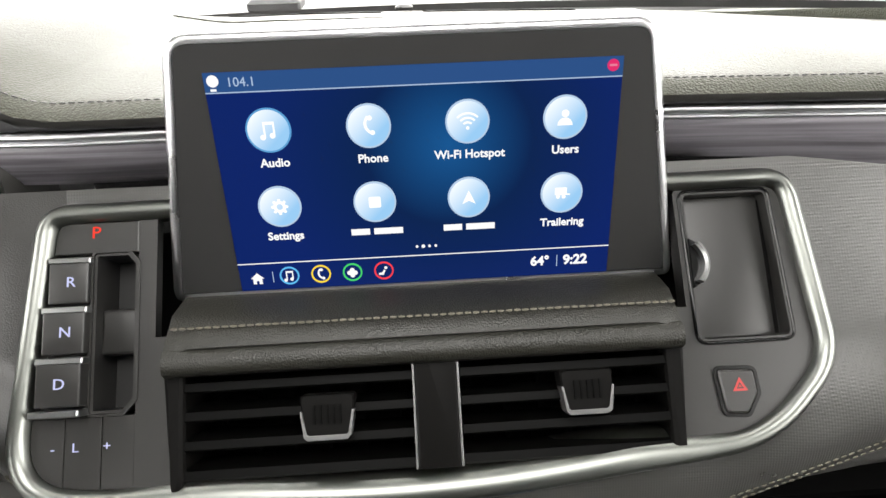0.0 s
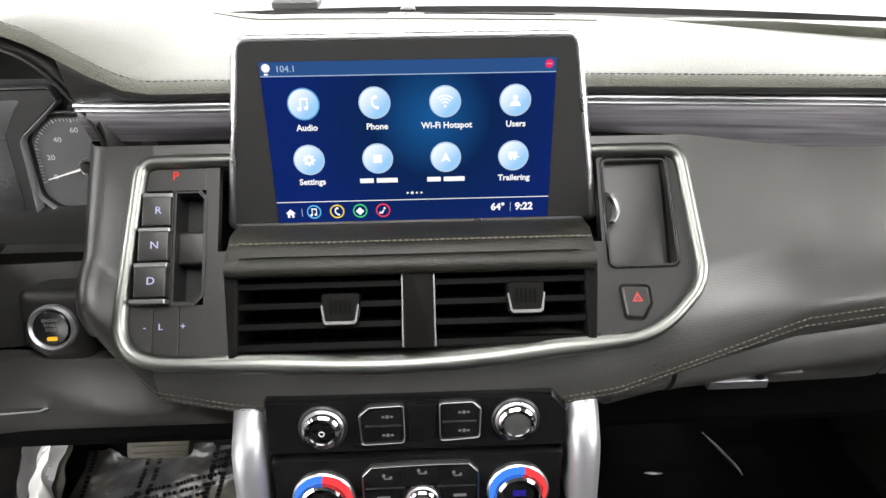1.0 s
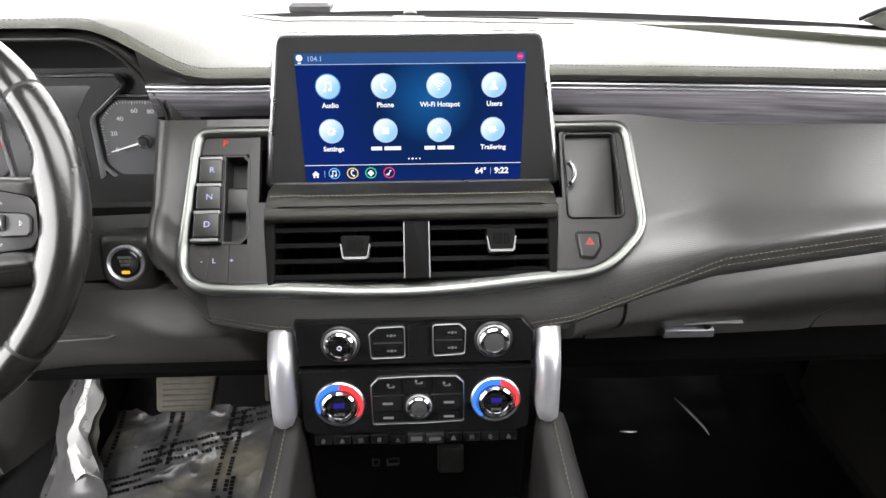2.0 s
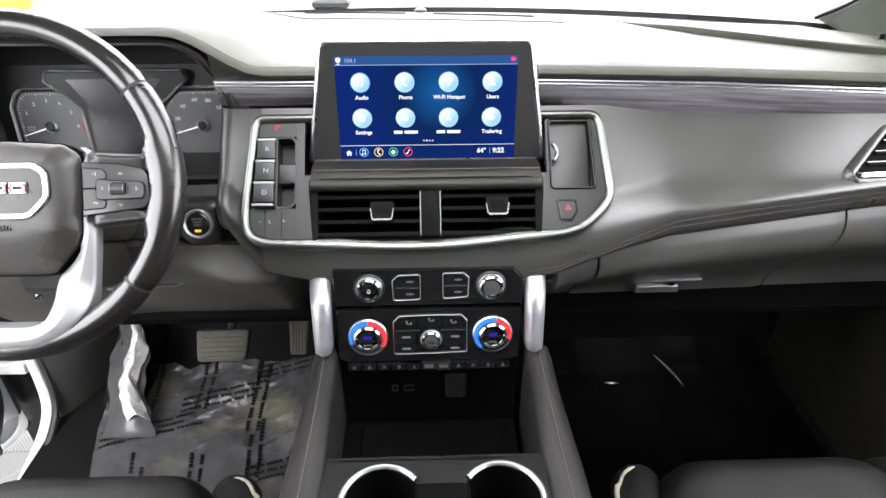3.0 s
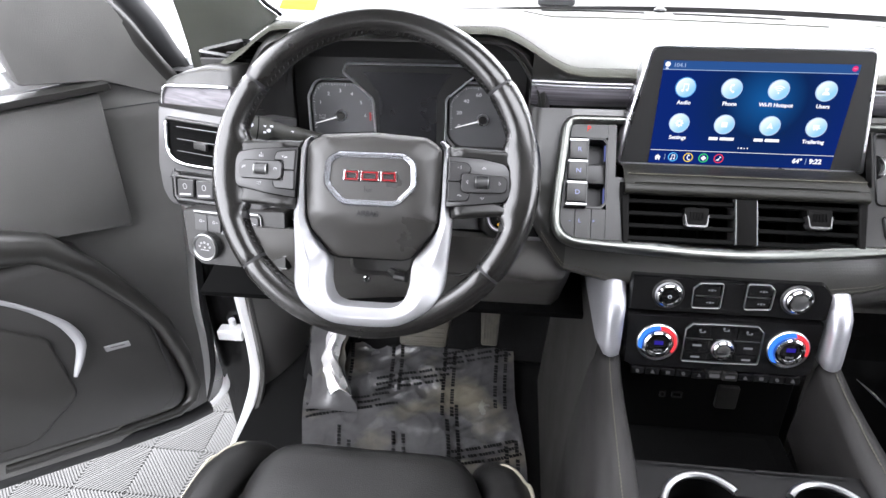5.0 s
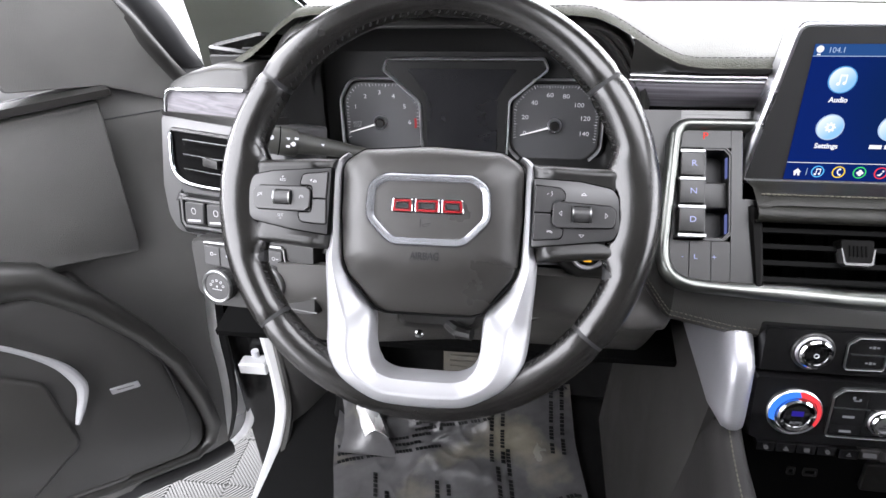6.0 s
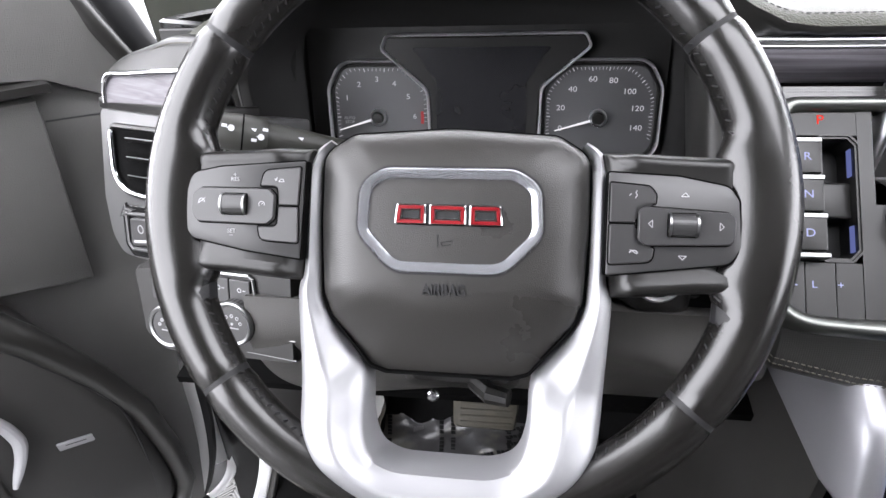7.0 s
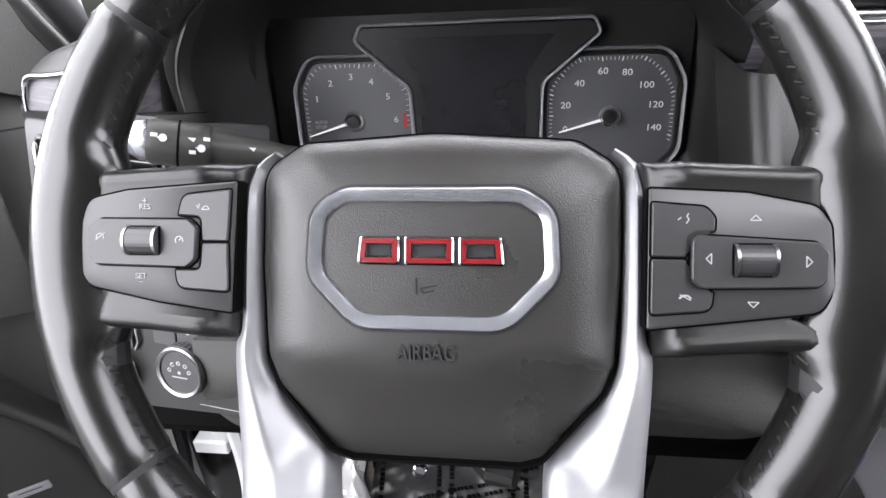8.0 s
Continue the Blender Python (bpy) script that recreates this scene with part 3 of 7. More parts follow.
def display_paint():
    m = bpy.data.materials.new("lit_navy_display")
    m.use_nodes = True
    nt = m.node_tree
    nt.nodes.clear()
    co = nt.nodes.new("ShaderNodeTexCoord")
    sp = nt.nodes.new("ShaderNodeMapping")
    sp.inputs["Location"].default_value = (-0.018, 0, -0.838)
    sp.inputs["Scale"].default_value = (1.0, 0.0, 1.0)
    ln = nt.nodes.new("ShaderNodeVectorMath")
    ln.operation = "LENGTH"
    r = nt.nodes.new("ShaderNodeValToRGB")
    e0, e1 = r.color_ramp.elements
    e0.position, e0.color = 0.0, (0.007, 0.085, 0.270, 1)
    e1.position, e1.color = 0.95, (0.0040, 0.017, 0.130, 1)
    k = r.color_ramp.elements.new(0.42)
    k.color = (0.0035, 0.017, 0.078, 1)
    sc = nt.nodes.new("ShaderNodeMath")
    sc.operation = "MULTIPLY"
    sc.inputs[1].default_value = 9.0
    e = nt.nodes.new("ShaderNodeEmission")
    e.inputs["Strength"].default_value = 1.0
    gl = nt.nodes.new("ShaderNodeBsdfGlossy")
    gl.inputs["Roughness"].default_value = 0.12
    gl.inputs["Color"].default_value = (0.006, 0.006, 0.006, 1)
    ad = nt.nodes.new("ShaderNodeAddShader")
    o = nt.nodes.new("ShaderNodeOutputMaterial")
    L = nt.links.new
    L(co.outputs["Object"], sp.inputs[0]), L(sp.outputs[0], ln.inputs[0]), L(ln.outputs["Value"], sc.inputs[0]), L(sc.outputs[0], r.inputs[0])
    L(r.outputs[0], e.inputs[0]), L(e.outputs[0], ad.inputs[0]), L(gl.outputs[0], ad.inputs[1]), L(ad.outputs[0], o.inputs[0])
    return m


def icon_paint(name, top, low):
    """A lit icon that fades from white at its upper left to blue."""
    m = bpy.data.materials.new(name)
    m.use_nodes = True
    nt = m.node_tree
    nt.nodes.clear()
    g = nt.nodes.new("ShaderNodeTexCoord")
    s = nt.nodes.new("ShaderNodeSeparateXYZ")
    a = nt.nodes.new("ShaderNodeMath")
    a.operation = "SUBTRACT"
    r = nt.nodes.new("ShaderNodeValToRGB")
    r.color_ramp.elements[0].position, r.color_ramp.elements[0].color = 0.0, (*low, 1)
    r.color_ramp.elements[1].position, r.color_ramp.elements[1].color = 0.75, (*top, 1)
    b = nt.nodes.new("ShaderNodeMath")
    b.operation = "MULTIPLY_ADD"
    b.inputs[1].default_value, b.inputs[2].default_value = 0.55, 0.22
    e = nt.nodes.new("ShaderNodeEmission")
    o = nt.nodes.new("ShaderNodeOutputMaterial")
    L = nt.links.new
    L(g.outputs["Generated"], s.inputs[0]), L(s.outputs["Z"], a.inputs[0]), L(s.outputs["X"], a.inputs[1]), L(a.outputs[0], b.inputs[0])
    L(b.outputs[0], r.inputs[0]), L(r.outputs[0], e.inputs[0]), L(e.outputs[0], o.inputs[0])
    return m


LIT = glow("lit_white", (0.92, 0.95, 1.0), 0.95)
LITDIM = glow("lit_pale_blue", (0.45, 0.60, 0.85), 0.8)
BLUEBAR = glow("lit_blue_bar", (0.022, 0.075, 0.23), 1.0)
ICON = icon_paint("lit_icon", (0.95, 0.98, 1.0), (0.28, 0.55, 0.86))
disp = part("display", slab(rect(-0.1105, 0.1105, -0.0955, 0.0315), 0.0012, 0.0020, SCR), display_paint(), ts, "navy home page with two rows of icons")
part("status_bar", slab(rect(-0.1105, 0.1105, 0.0215, 0.0315), 0.0020, 0.0023, SCR), BLUEBAR, disp)
part("status_line", slab(rect(-0.1105, 0.1105, 0.0208, 0.0214), 0.0020, 0.0023, SCR), LITDIM, disp)
part("dock_line", slab(rect(-0.1105, 0.1105, -0.0782, -0.0777), 0.0020, 0.0023, SCR), LIT, disp)
text("status_text", "104.1", 0.0068, at(SCR, -0.0990, 0.0262, 0.0023), LITDIM, disp, align="LEFT")
part("status_mark", slab(circle(-0.1058, 0.0272, 0.0031, 16), 0.0023, 0.0026, SCR), LIT, disp)
part("status_mark", slab(rect(-0.1075, -0.1045, 0.0220, 0.0232), 0.0023, 0.0026, SCR), LIT, disp)
part("mute_mark", slab(circle(0.1050, 0.0270, 0.0032, 16), 0.0023, 0.0026, SCR), glow("lit_pink", (0.75, 0.03, 0.16), 0.9), disp)
part("mute_bar", slab(rect(0.1030, 0.1070, 0.0265, 0.0276), 0.0026, 0.0028, SCR), glow("lit_rose", (0.9, 0.25, 0.4), 0.8), disp)


def glyph(kind, x, y, s, m, mat, parent):
    """A simple icon sign, s metres high, drawn in flat strokes."""
    bm = bmesh.new()
    z0, z1 = 0.0030, 0.0032
    bar = lambda x0, x1, y0, y1, r=0.0: slab(rect(x + x0 * s, x + x1 * s, y + y0 * s, y + y1 * s, r * s), z0, z1, m, 0, bm)
    dot = lambda cx, cy, r: slab(circle(x + cx * s, y + cy * s, r * s, 14), z0, z1, m, 0, bm)

    def arc(cx, cy, r, w, a0, a1, n=12):
        A = [radians(a0 + (a1 - a0) * i / n) for i in range(n + 1)]
        o = [Vector((x + (cx + (r + w / 2) * math.cos(a)) * s, y + (cy + (r + w / 2) * math.sin(a)) * s)) for a in A]
        i = [Vector((x + (cx + (r - w / 2) * math.cos(a)) * s, y + (cy + (r - w / 2) * math.sin(a)) * s)) for a in reversed(A)]
        slab(o + i, z0, z1, m, 0, bm)

    if kind == "note":
        bar(-0.28, -0.18, -0.38, 0.42), bar(0.26, 0.36, -0.30, 0.46), bar(-0.28, 0.36, 0.34, 0.5), dot(-0.34, -0.38, 0.16), dot(0.20, -0.30, 0.16)
    elif kind == "phone":
        arc(0.35, 0.12, 0.55, 0.16, 130, 250), dot(0.08, 0.46, 0.14), dot(0.20, -0.38, 0.14)
    elif kind == "wifi":
        dot(0, -0.36, 0.10), arc(0, -0.36, 0.32, 0.11, 45, 135), arc(0, -0.36, 0.58, 0.11, 45, 135), arc(0, -0.36, 0.84, 0.11, 45, 135)
    elif kind == "user":
        dot(0, 0.22, 0.22), arc(0, -0.46, 0.22, 0.44, 0, 180)
    elif kind == "gear":
        arc(0, 0, 0.28, 0.18, 0, 360, 24)
        for k in range(8):
            a = k * math.pi / 4
            dot(0.42 * math.cos(a), 0.42 * math.sin(a), 0.09)
    elif kind == "box":
        bar(-0.36, 0.36, -0.34, 0.34, 0.10)
    elif kind == "trailer":
        bar(-0.42, 0.30, -0.14, 0.34, 0.06), dot(-0.22, -0.24, 0.12), dot(0.12, -0.24, 0.12), bar(0.3, 0.5, -0.14, -0.06)
    elif kind == "arrow":
        slab([Vector((x - 0.4 * s, y - 0.4 * s)), Vector((x, y - 0.2 * s)), Vector((x + 0.4 * s, y - 0.4 * s)), Vector((x, y + 0.45 * s))], z0, z1, m, 0, bm)
    elif kind == "house":
        slab([Vector((x - 0.5 * s, y)), Vector((x + 0.5 * s, y)), Vector((x, y + 0.46 * s))], z0, z1, m, 0, bm)
        bar(-0.34, -0.1, -0.45, 0.0), bar(0.1, 0.34, -0.45, 0.0), bar(-0.1, 0.1, -0.18, 0.0)
    elif kind == "plus":
        dot(0.25, 0, 0.22), dot(-0.25, 0, 0.22), dot(0, 0.25, 0.22), dot(0, -0.25, 0.22), dot(0, 0, 0.2)
    elif kind == "seat":
        arc(-0.30, 0.1, 0.35, 0.18, 250, 360), dot(0.2, 0.32, 0.14), bar(-0.45, 0.0, -0.36, -0.18)
    return part("icon_sign", bm, mat, parent)


PALE = glow("lit_sign", (0.98, 1.0, 1.0), 1.0)
APPS = [("note", "Audio"), ("phone", "Phone"), ("wifi", "Wi-Fi Hotspot"), ("user", "Users"), ("gear", "Settings"), ("box", None), ("arrow", None), ("trailer", "Trailering")]
for k, (sign, name) in enumerate(APPS):
    x, y = -0.0808 + 0.0537 * (k % 4), 0.0005 - 0.0435 * (k // 4)
    ic = part("app_icon", slab(circle(x, y, 0.0118, 36), 0.0020, 0.0028, SCR), ICON, disp)
    band_ = band(circle(x, y, 0.0121, 36), [(0, 0.0021), (0, 0.0030), (0.0009, 0.0030), (0.0009, 0.0021)], SCR)
    part("icon_ring", band_, glow("lit_ring", (0.10, 0.35, 0.70) if k == 0 else (0.45, 0.62, 0.85), 0.9), disp)
    glyph(sign, x, y, 0.0095, SCR, PALE, disp)
    if name:
        text("icon_label", name, 0.0066, at(SCR, x + 0.001, y - 0.0183, 0.0022), LIT, disp, bold=0.022)
    else:
        w = 0.0150
        bm = bmesh.new()
        for a, b in ((-w, -w * 0.28), (-w * 0.12, w)):
            slab(rect(x + a, x + b, y - 0.0200, y - 0.0163), 0.0020, 0.0023, SCR, 0, bm)
        part("icon_label", bm, LIT, disp)
for k in range(4):
    x = -0.0045 + 0.0037 * k
    part("page_dot", slab(circle(x, -0.0722, 0.0011 if k == 1 else 0.0008, 12), 0.0020, 0.0023, SCR), LIT, disp)
glyph("house", -0.1000, -0.0872, 0.0078, SCR, LIT, disp)
part("dock_bar", slab(rect(-0.0912, -0.0908, -0.0905, -0.0835), 0.0020, 0.0023, SCR), LITDIM, disp)
for k, (sign, c) in enumerate((("note", (0.10, 0.45, 0.85)), ("phone", (0.85, 0.62, 0.05)), ("plus", (0.05, 0.60, 0.15)), ("seat", (0.80, 0.05, 0.07)))):
    x = -0.0812 + 0.0187 * k
    part("dock_ring", band(circle(x, -0.0866, 0.0058, 28), [(0, 0.0020), (0, 0.0026), (0.0009, 0.0026), (0.0009, 0.0020)], SCR), glow("lit_dock_ring", c, 1.0), disp)
    glyph(sign, x, -0.0866, 0.0066, SCR, LIT, disp)
text("temperature_text", "64°", 0.0082, at(SCR, 0.0690, -0.0862, 0.0022), LIT, disp, bold=0.03)
part("dock_bar", slab(rect(0.0792, 0.0796, -0.0900, -0.0825), 0.0020, 0.0023, SCR), LITDIM, disp)
text("clock_text", "9:22", 0.0086, at(SCR, 0.0905, -0.0862, 0.0022), LIT, disp, bold=0.03)

# ---- centre stack frame ----
stack = thing("centre_stack", (0, -0.06, 0.72), "satin chrome framed centre stack of black plastic", "centre stack")
_prof = [(0.0010, -0.026), (-0.0012, -0.005), (-0.0004, 0.0015), (0.0008, 0.0045), (0.0030, 0.0064), (0.0055, 0.0066), (0.008, 0.0058), (0.0105, 0.002), (0.0110, -0.006), (0.004, -0.008)]
bm = bmesh.new()
_loops = []
for d, z in _prof:
    lp = []
    for p, q in zip(FRAME_OUT, inset(FRAME_OUT, d)):
        wide = 1 + 1.15 * smooth(-0.118, -0.150, p.y) * (1 - smooth(0.105, 0.180, abs(p.x)))
        if d > 0.0035:
            q = p + (q - p) * wide
        lp.append((q.x, q.y, z - (wide - 1) * (0.0135 if d > 0.009 else 0.0080 if d > 0.007 else 0.0015 if d > 0.005 else 0)))
    _loops.append(lp)
_closed(bm, _loops, BEZ)
FRAMECHROME = material("matte_chrome", (0.205, 0.213, 0.198), 0.36, metal=1.0, vary=0.05, coarse=18)
part("frame", bm, FRAMECHROME, stack, "satin chrome frame, broad along the bottom", flat=85)
_in = inset(FRAME_OUT, 0.0105)
# side plates with openings left for bin and selector


def clip_x(poly, x0, x1):
    """The piece of an outline between two upright lines."""
    def cut(pts, x, keep_right):
        out = []
        for i in range(len(pts)):
            a, b = pts[i - 1], pts[i]
            ia, ib = (a.x >= x) == keep_right, (b.x >= x) == keep_right
            if ia != ib:
                t = (x - a.x) / (b.x - a.x)
                out.append(a + (b - a) * t)
            if ib:
                out.append(b)
        return out
    return cut(cut(poly, x0, True), x1, False)


def clip_y(poly, y0, y1):
    sw = [Vector((p.y, p.x)) for p in poly]
    return [Vector((p.y, p.x)) for p in clip_x(sw, y0, y1)]


part("side_plate", slab(clip_y(clip_x(_in, -0.1622, -0.1520), -0.0620, 0.1), -0.008, 0.0, BEZ), SATIN, stack)
part("side_plate", slab(clip_y(clip_x(_in, -0.1622, -0.135), -0.2, -0.0620), -0.008, 0.0, BEZ), SATIN, stack)
part("side_plate", slab(clip_y(clip_x(_in, 0.137, 0.1525), -0.2, -0.0620), -0.008, 0.0, BEZ), SATIN, stack)
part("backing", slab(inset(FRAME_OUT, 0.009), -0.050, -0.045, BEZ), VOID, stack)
for sx in (-1, 1):
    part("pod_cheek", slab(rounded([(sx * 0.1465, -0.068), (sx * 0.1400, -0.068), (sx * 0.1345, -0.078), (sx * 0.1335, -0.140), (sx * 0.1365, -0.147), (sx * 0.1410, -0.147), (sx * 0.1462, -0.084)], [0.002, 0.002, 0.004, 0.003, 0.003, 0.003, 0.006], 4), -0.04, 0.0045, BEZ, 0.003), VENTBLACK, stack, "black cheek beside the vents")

# stitched shelf under the screen
shelf = thing("dash_shelf", (0, -0.04, 0.745), "stitched leather ledge under the touchscreen", "dash ledge")


def ledge(x):
    w = 0.004 * smooth(0.125, 0.142, abs(x))
    return [(x, 0.01, 0.750), (x, -0.010, 0.7525), (x, -0.034, 0.7555), (x, -0.046, 0.7555 - w), (x, -0.0535, 0.7530 - w), (x, -0.0570, 0.7495 - w), (x, -0.0560, 0.7478 - w)]


_X = [-0.1425 + 0.285 * i / 40 for i in range(41)]
bm = bmesh.new()
rings(bm, [ledge(x) for x in _X], Matrix(), False, False, False)
SHELFHIDE = material("shelf_leather", (0.0150, 0.0146, 0.0118), 0.40, grain=0.35, scale=900, kind="leather", vary=0.2, coarse=10, spec=0.35)
part("top", bm, SHELFHIDE, shelf, flat=60)
bm = bmesh.new()
rings(bm, [[(x, -0.0555, 0.7478), (x, -0.0600, 0.7470), (x, -0.0640, 0.7430), (x, -0.0650, 0.7385), (x, -0.0620, 0.7340), (x, -0.040, 0.7325)] for x in _X], Matrix(), False, False, False)
part("front_roll", bm, SHELFHIDE, shelf, "ribbed vinyl front roll", flat=60)
part("stitching", stitches([Vector((x, -0.0475, 0.7560)) for x in (-0.139, 0, 0.139)], 0.0046, 0.0036, 0.0010), THREAD, shelf, "tan thread")

# centre vents
PEWTER = material("dark_pewter", (0.16, 0.16, 0.16), 0.4, metal=0.8, vary=0.08)


def vent(x0, x1, tab_x, tab_v):
    v = thing("air_vent", ((x0 + x1) / 2, -0.08, 0.69), "black centre air vent with slats and silver-edged tab", "air vent", "centre air vents")
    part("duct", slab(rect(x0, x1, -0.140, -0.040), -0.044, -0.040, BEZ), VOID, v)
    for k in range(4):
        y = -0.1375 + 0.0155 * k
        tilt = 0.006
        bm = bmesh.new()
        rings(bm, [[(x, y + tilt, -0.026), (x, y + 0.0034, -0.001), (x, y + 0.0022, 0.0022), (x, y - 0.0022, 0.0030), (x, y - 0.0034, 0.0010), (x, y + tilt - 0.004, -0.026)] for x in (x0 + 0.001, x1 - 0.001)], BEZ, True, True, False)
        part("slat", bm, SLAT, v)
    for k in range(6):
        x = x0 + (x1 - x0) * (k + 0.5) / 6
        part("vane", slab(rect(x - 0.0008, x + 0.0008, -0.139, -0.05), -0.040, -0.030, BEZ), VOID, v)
    o = rounded([(tab_x - 0.0150, tab_v + 0.013), (tab_x - 0.0125, tab_v - 0.010), (tab_x + 0.0125, tab_v - 0.010), (tab_x + 0.0150, tab_v + 0.013)], 0.003, 4)
    tab = part("tab", loaf(o, [(0, -0.004), (0, 0.009), (0.001, 0.0105)], BEZ), VENTBLACK, v)
    _u = [(-0.0146, 0.004), (-0.0126, -0.0095), (-0.0105, -0.0114), (0.0105, -0.0114), (0.0126, -0.0095), (0.0146, 0.004), (0.0134, 0.004), (0.0112, -0.0078), (0.0098, -0.0088), (-0.0098, -0.0088), (-0.0112, -0.0078), (-0.0134, 0.004)]
    part("tab_edge", slab([Vector((tab_x + a, tab_v + b)) for a, b in _u], 0.0, 0.0116, BEZ, 0.0003), PEWTER, tab, "silver tab edge")
    bm = bmesh.new()
    for k in range(5):
        x = tab_x - 0.007 + 0.0035 * k
        slab(rect(x - 0.0006, x + 0.0006, tab_v - 0.003, tab_v + 0.007), 0.0105, 0.0116, BEZ, 0, bm)
    part("tab_ribs", bm, SLAT, tab)
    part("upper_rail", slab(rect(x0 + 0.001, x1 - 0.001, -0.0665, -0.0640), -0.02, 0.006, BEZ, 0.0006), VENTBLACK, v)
    return v


vent(-0.1355, -0.0080, -0.0555, -0.1110)
vent(0.0168, 0.1365, 0.0868, -0.1062)
_div = thing("vent_divider", (0.004, -0.09, 0.68), "black upright divider between centre vents", "divider")
part("bar", slab(rect(-0.0075, 0.0155, -0.141, -0.058, 0.001), -0.03, 0.0080, BEZ, 0.001), VENTBLACK, _div)
for x in (-0.0083, 0.0163):
    part("edge", slab(rect(x - 0.0006, x + 0.0006, -0.141, -0.06), -0.02, 0.0072, BEZ, 0.0002), PEWTER, _div)

# gear selector
gs = thing("gear_selector", (-0.19, -0.03, 0.74), "black push-button gear selector with lit letters P R N D", "gear selector")
LETTER = glow("lit_letter", (0.62, 0.66, 1.0), 0.9)
LETRED = glow("lit_red_letter", (1.0, 0.06, 0.04), 1.0)
_gl = clip_x(inset(FRAME_OUT, 0.0108), -0.30, -0.1622)
part("plate", slab(clip_x(_gl, -0.30, -0.1880), -0.012, -0.0065, BEZ), SATIN, gs)
p_btn = part("park_button", slab(clip_y(_gl, -0.0125, 0.0062), -0.006, 0.0005, BEZ, 0.0008), SATIN, gs)
text("letter", "P", 0.0098, at(BEZ, -0.1865, -0.0005, 0.0006), LETRED, p_btn, wide=1.1)
part("status_strip", slab(rect(-0.187, -0.178, 0.0105, 0.0113), 0.0, 0.0008, BEZ), LETRED, gs)
for k, c in enumerate("RND"):
    y1 = -0.0175 - 0.028 * k
    b = part("gear_button", slab(rect(-0.2100 - 0.001 * k, -0.1880, y1 - 0.0235, y1, 0.001), -0.008, 0.0045 + 0.0022 * k, BEZ, 0.0010), SATIN, gs)
    text("letter", c, 0.0082, at(BEZ, -0.1975 - 0.0008 * k, y1 - 0.0115, 0.0047 + 0.0022 * k), LETTER, b, wide=1.1)
for k in range(4):
    y = -0.0160 - 0.028 * k
    part("chrome_bar", loaf(rect(-0.2108 - 0.001 * k, -0.1872, y - 0.0024, y + 0.0014, 0.0008), [(0, -0.008), (0, 0.0040 + 0.0022 * k), (0.0007, 0.0050 + 0.0022 * k)], BEZ), CHROME, gs, "chrome bar")
TROUGH = rounded([(-0.1870, -0.0125), (-0.1870, -0.1020), (-0.1690, -0.1020), (-0.1625, -0.0950), (-0.1625, -0.0185), (-0.1680, -0.0125)], 0.002, 3)
part("trough", between(TROUGH, [p for p in inset(TROUGH, 0.0015)], -0.026, -0.0005, BEZ), SATIN, gs)
part("trough_floor", slab(TROUGH, -0.030, -0.026, BEZ), SCREENBLACK, gs)
part("trough_bridge", slab(rect(-0.1865, -0.1630, -0.0705, -0.0440, 0.003), -0.026, -0.008, BEZ, 0.002), SATIN, gs)
part("trough_rim", band(inset(TROUGH, -0.0016), [(0, -0.002), (0, 0.0008), (0.0014, 0.0008), (0.0016, -0.002)], BEZ), SATIN, gs)
for y0, y1 in ((-0.0400, -0.0200), (-0.0950, -0.0760)):
    part("lit_strip", slab(rect(-0.1652, -0.1642, y0, y1), -0.010, -0.005, BEZ), glow("lit_blue_strip", (0.30, 0.36, 0.85), 0.36), gs)
_low = clip_y(_gl, -0.15, -0.1035)
for a, b in ((-0.30, -0.2002), (-0.1998, -0.1802), (-0.1798, -0.1622)):
    q = clip_x(_low, a, b)
    if len(q) > 2:
        part("range_button", slab(q, -0.008, -0.0004, BEZ, 0.0005), SATIN, gs)
part("plate", slab(clip_y(clip_x(_gl, -0.1880, -0.1622), -0.0122, 0.03), -0.012, -0.0066, BEZ), SATIN, gs)
for c, x in (("-", -0.2060), ("L", -0.1940), ("+", -0.1770)):
    text("range_sign", c, 0.0070, at(BEZ, x, -0.1195, -0.0002), LETTER, gs, wide=1.1)

# storage bin and hazard switch
sb = thing("storage_pocket", (0.18, -0.02, 0.76), "black storage pocket with chrome tab", "storage pocket")
_rp = clip_x(_in, 0.1525, 0.30)
POCKET = rounded([(0.1560, 0.0055), (0.1570, -0.0825), (0.2120, -0.0825), (0.2080, 0.0055)], 0.005, 5)
part("surround", slab(clip_y(_rp, -0.2, -0.0828), -0.012, 0.0, BEZ), SATIN, sb)
part("surround", slab([p for p in clip_y(clip_x(_in, 0.2105, 0.3), -0.0832, 0.1)], -0.012, 0.0, BEZ), SATIN, sb)
part("surround", slab(clip_y(clip_x(_in, 0.1525, 0.2110), 0.0052, 0.1), -0.012, 0.0, BEZ), SATIN, sb)
part("surround", slab(rect(0.1518, 0.1568, -0.0835, 0.006), -0.012, 0.0, BEZ), SATIN, sb)
part("well", between(POCKET, inset(POCKET, 0.0012), -0.016, 0.0012, BEZ), SATIN, sb)
part("lid", slab(inset(POCKET, 0.0012), -0.020, -0.0075, BEZ, 0.001), SATIN, sb)
part("slit", slab(rect(0.2062, 0.2085, -0.080, 0.001), -0.0075, -0.0071, BEZ), VOID, sb)
part("rim", band(inset(POCKET, -0.0022), [(0, 0), (0.0004, 0.0016), (0.0012, 0.0021), (0.0020, 0.0016), (0.0022, 0)], BEZ), GLOSS, sb, "glossy rim", flat=60)
_arc = [(0.1568 + 0.0088 * math.sin(math.pi * i / 12) ** 0.6, -0.0225 - 0.0290 * i / 12) for i in range(13)]
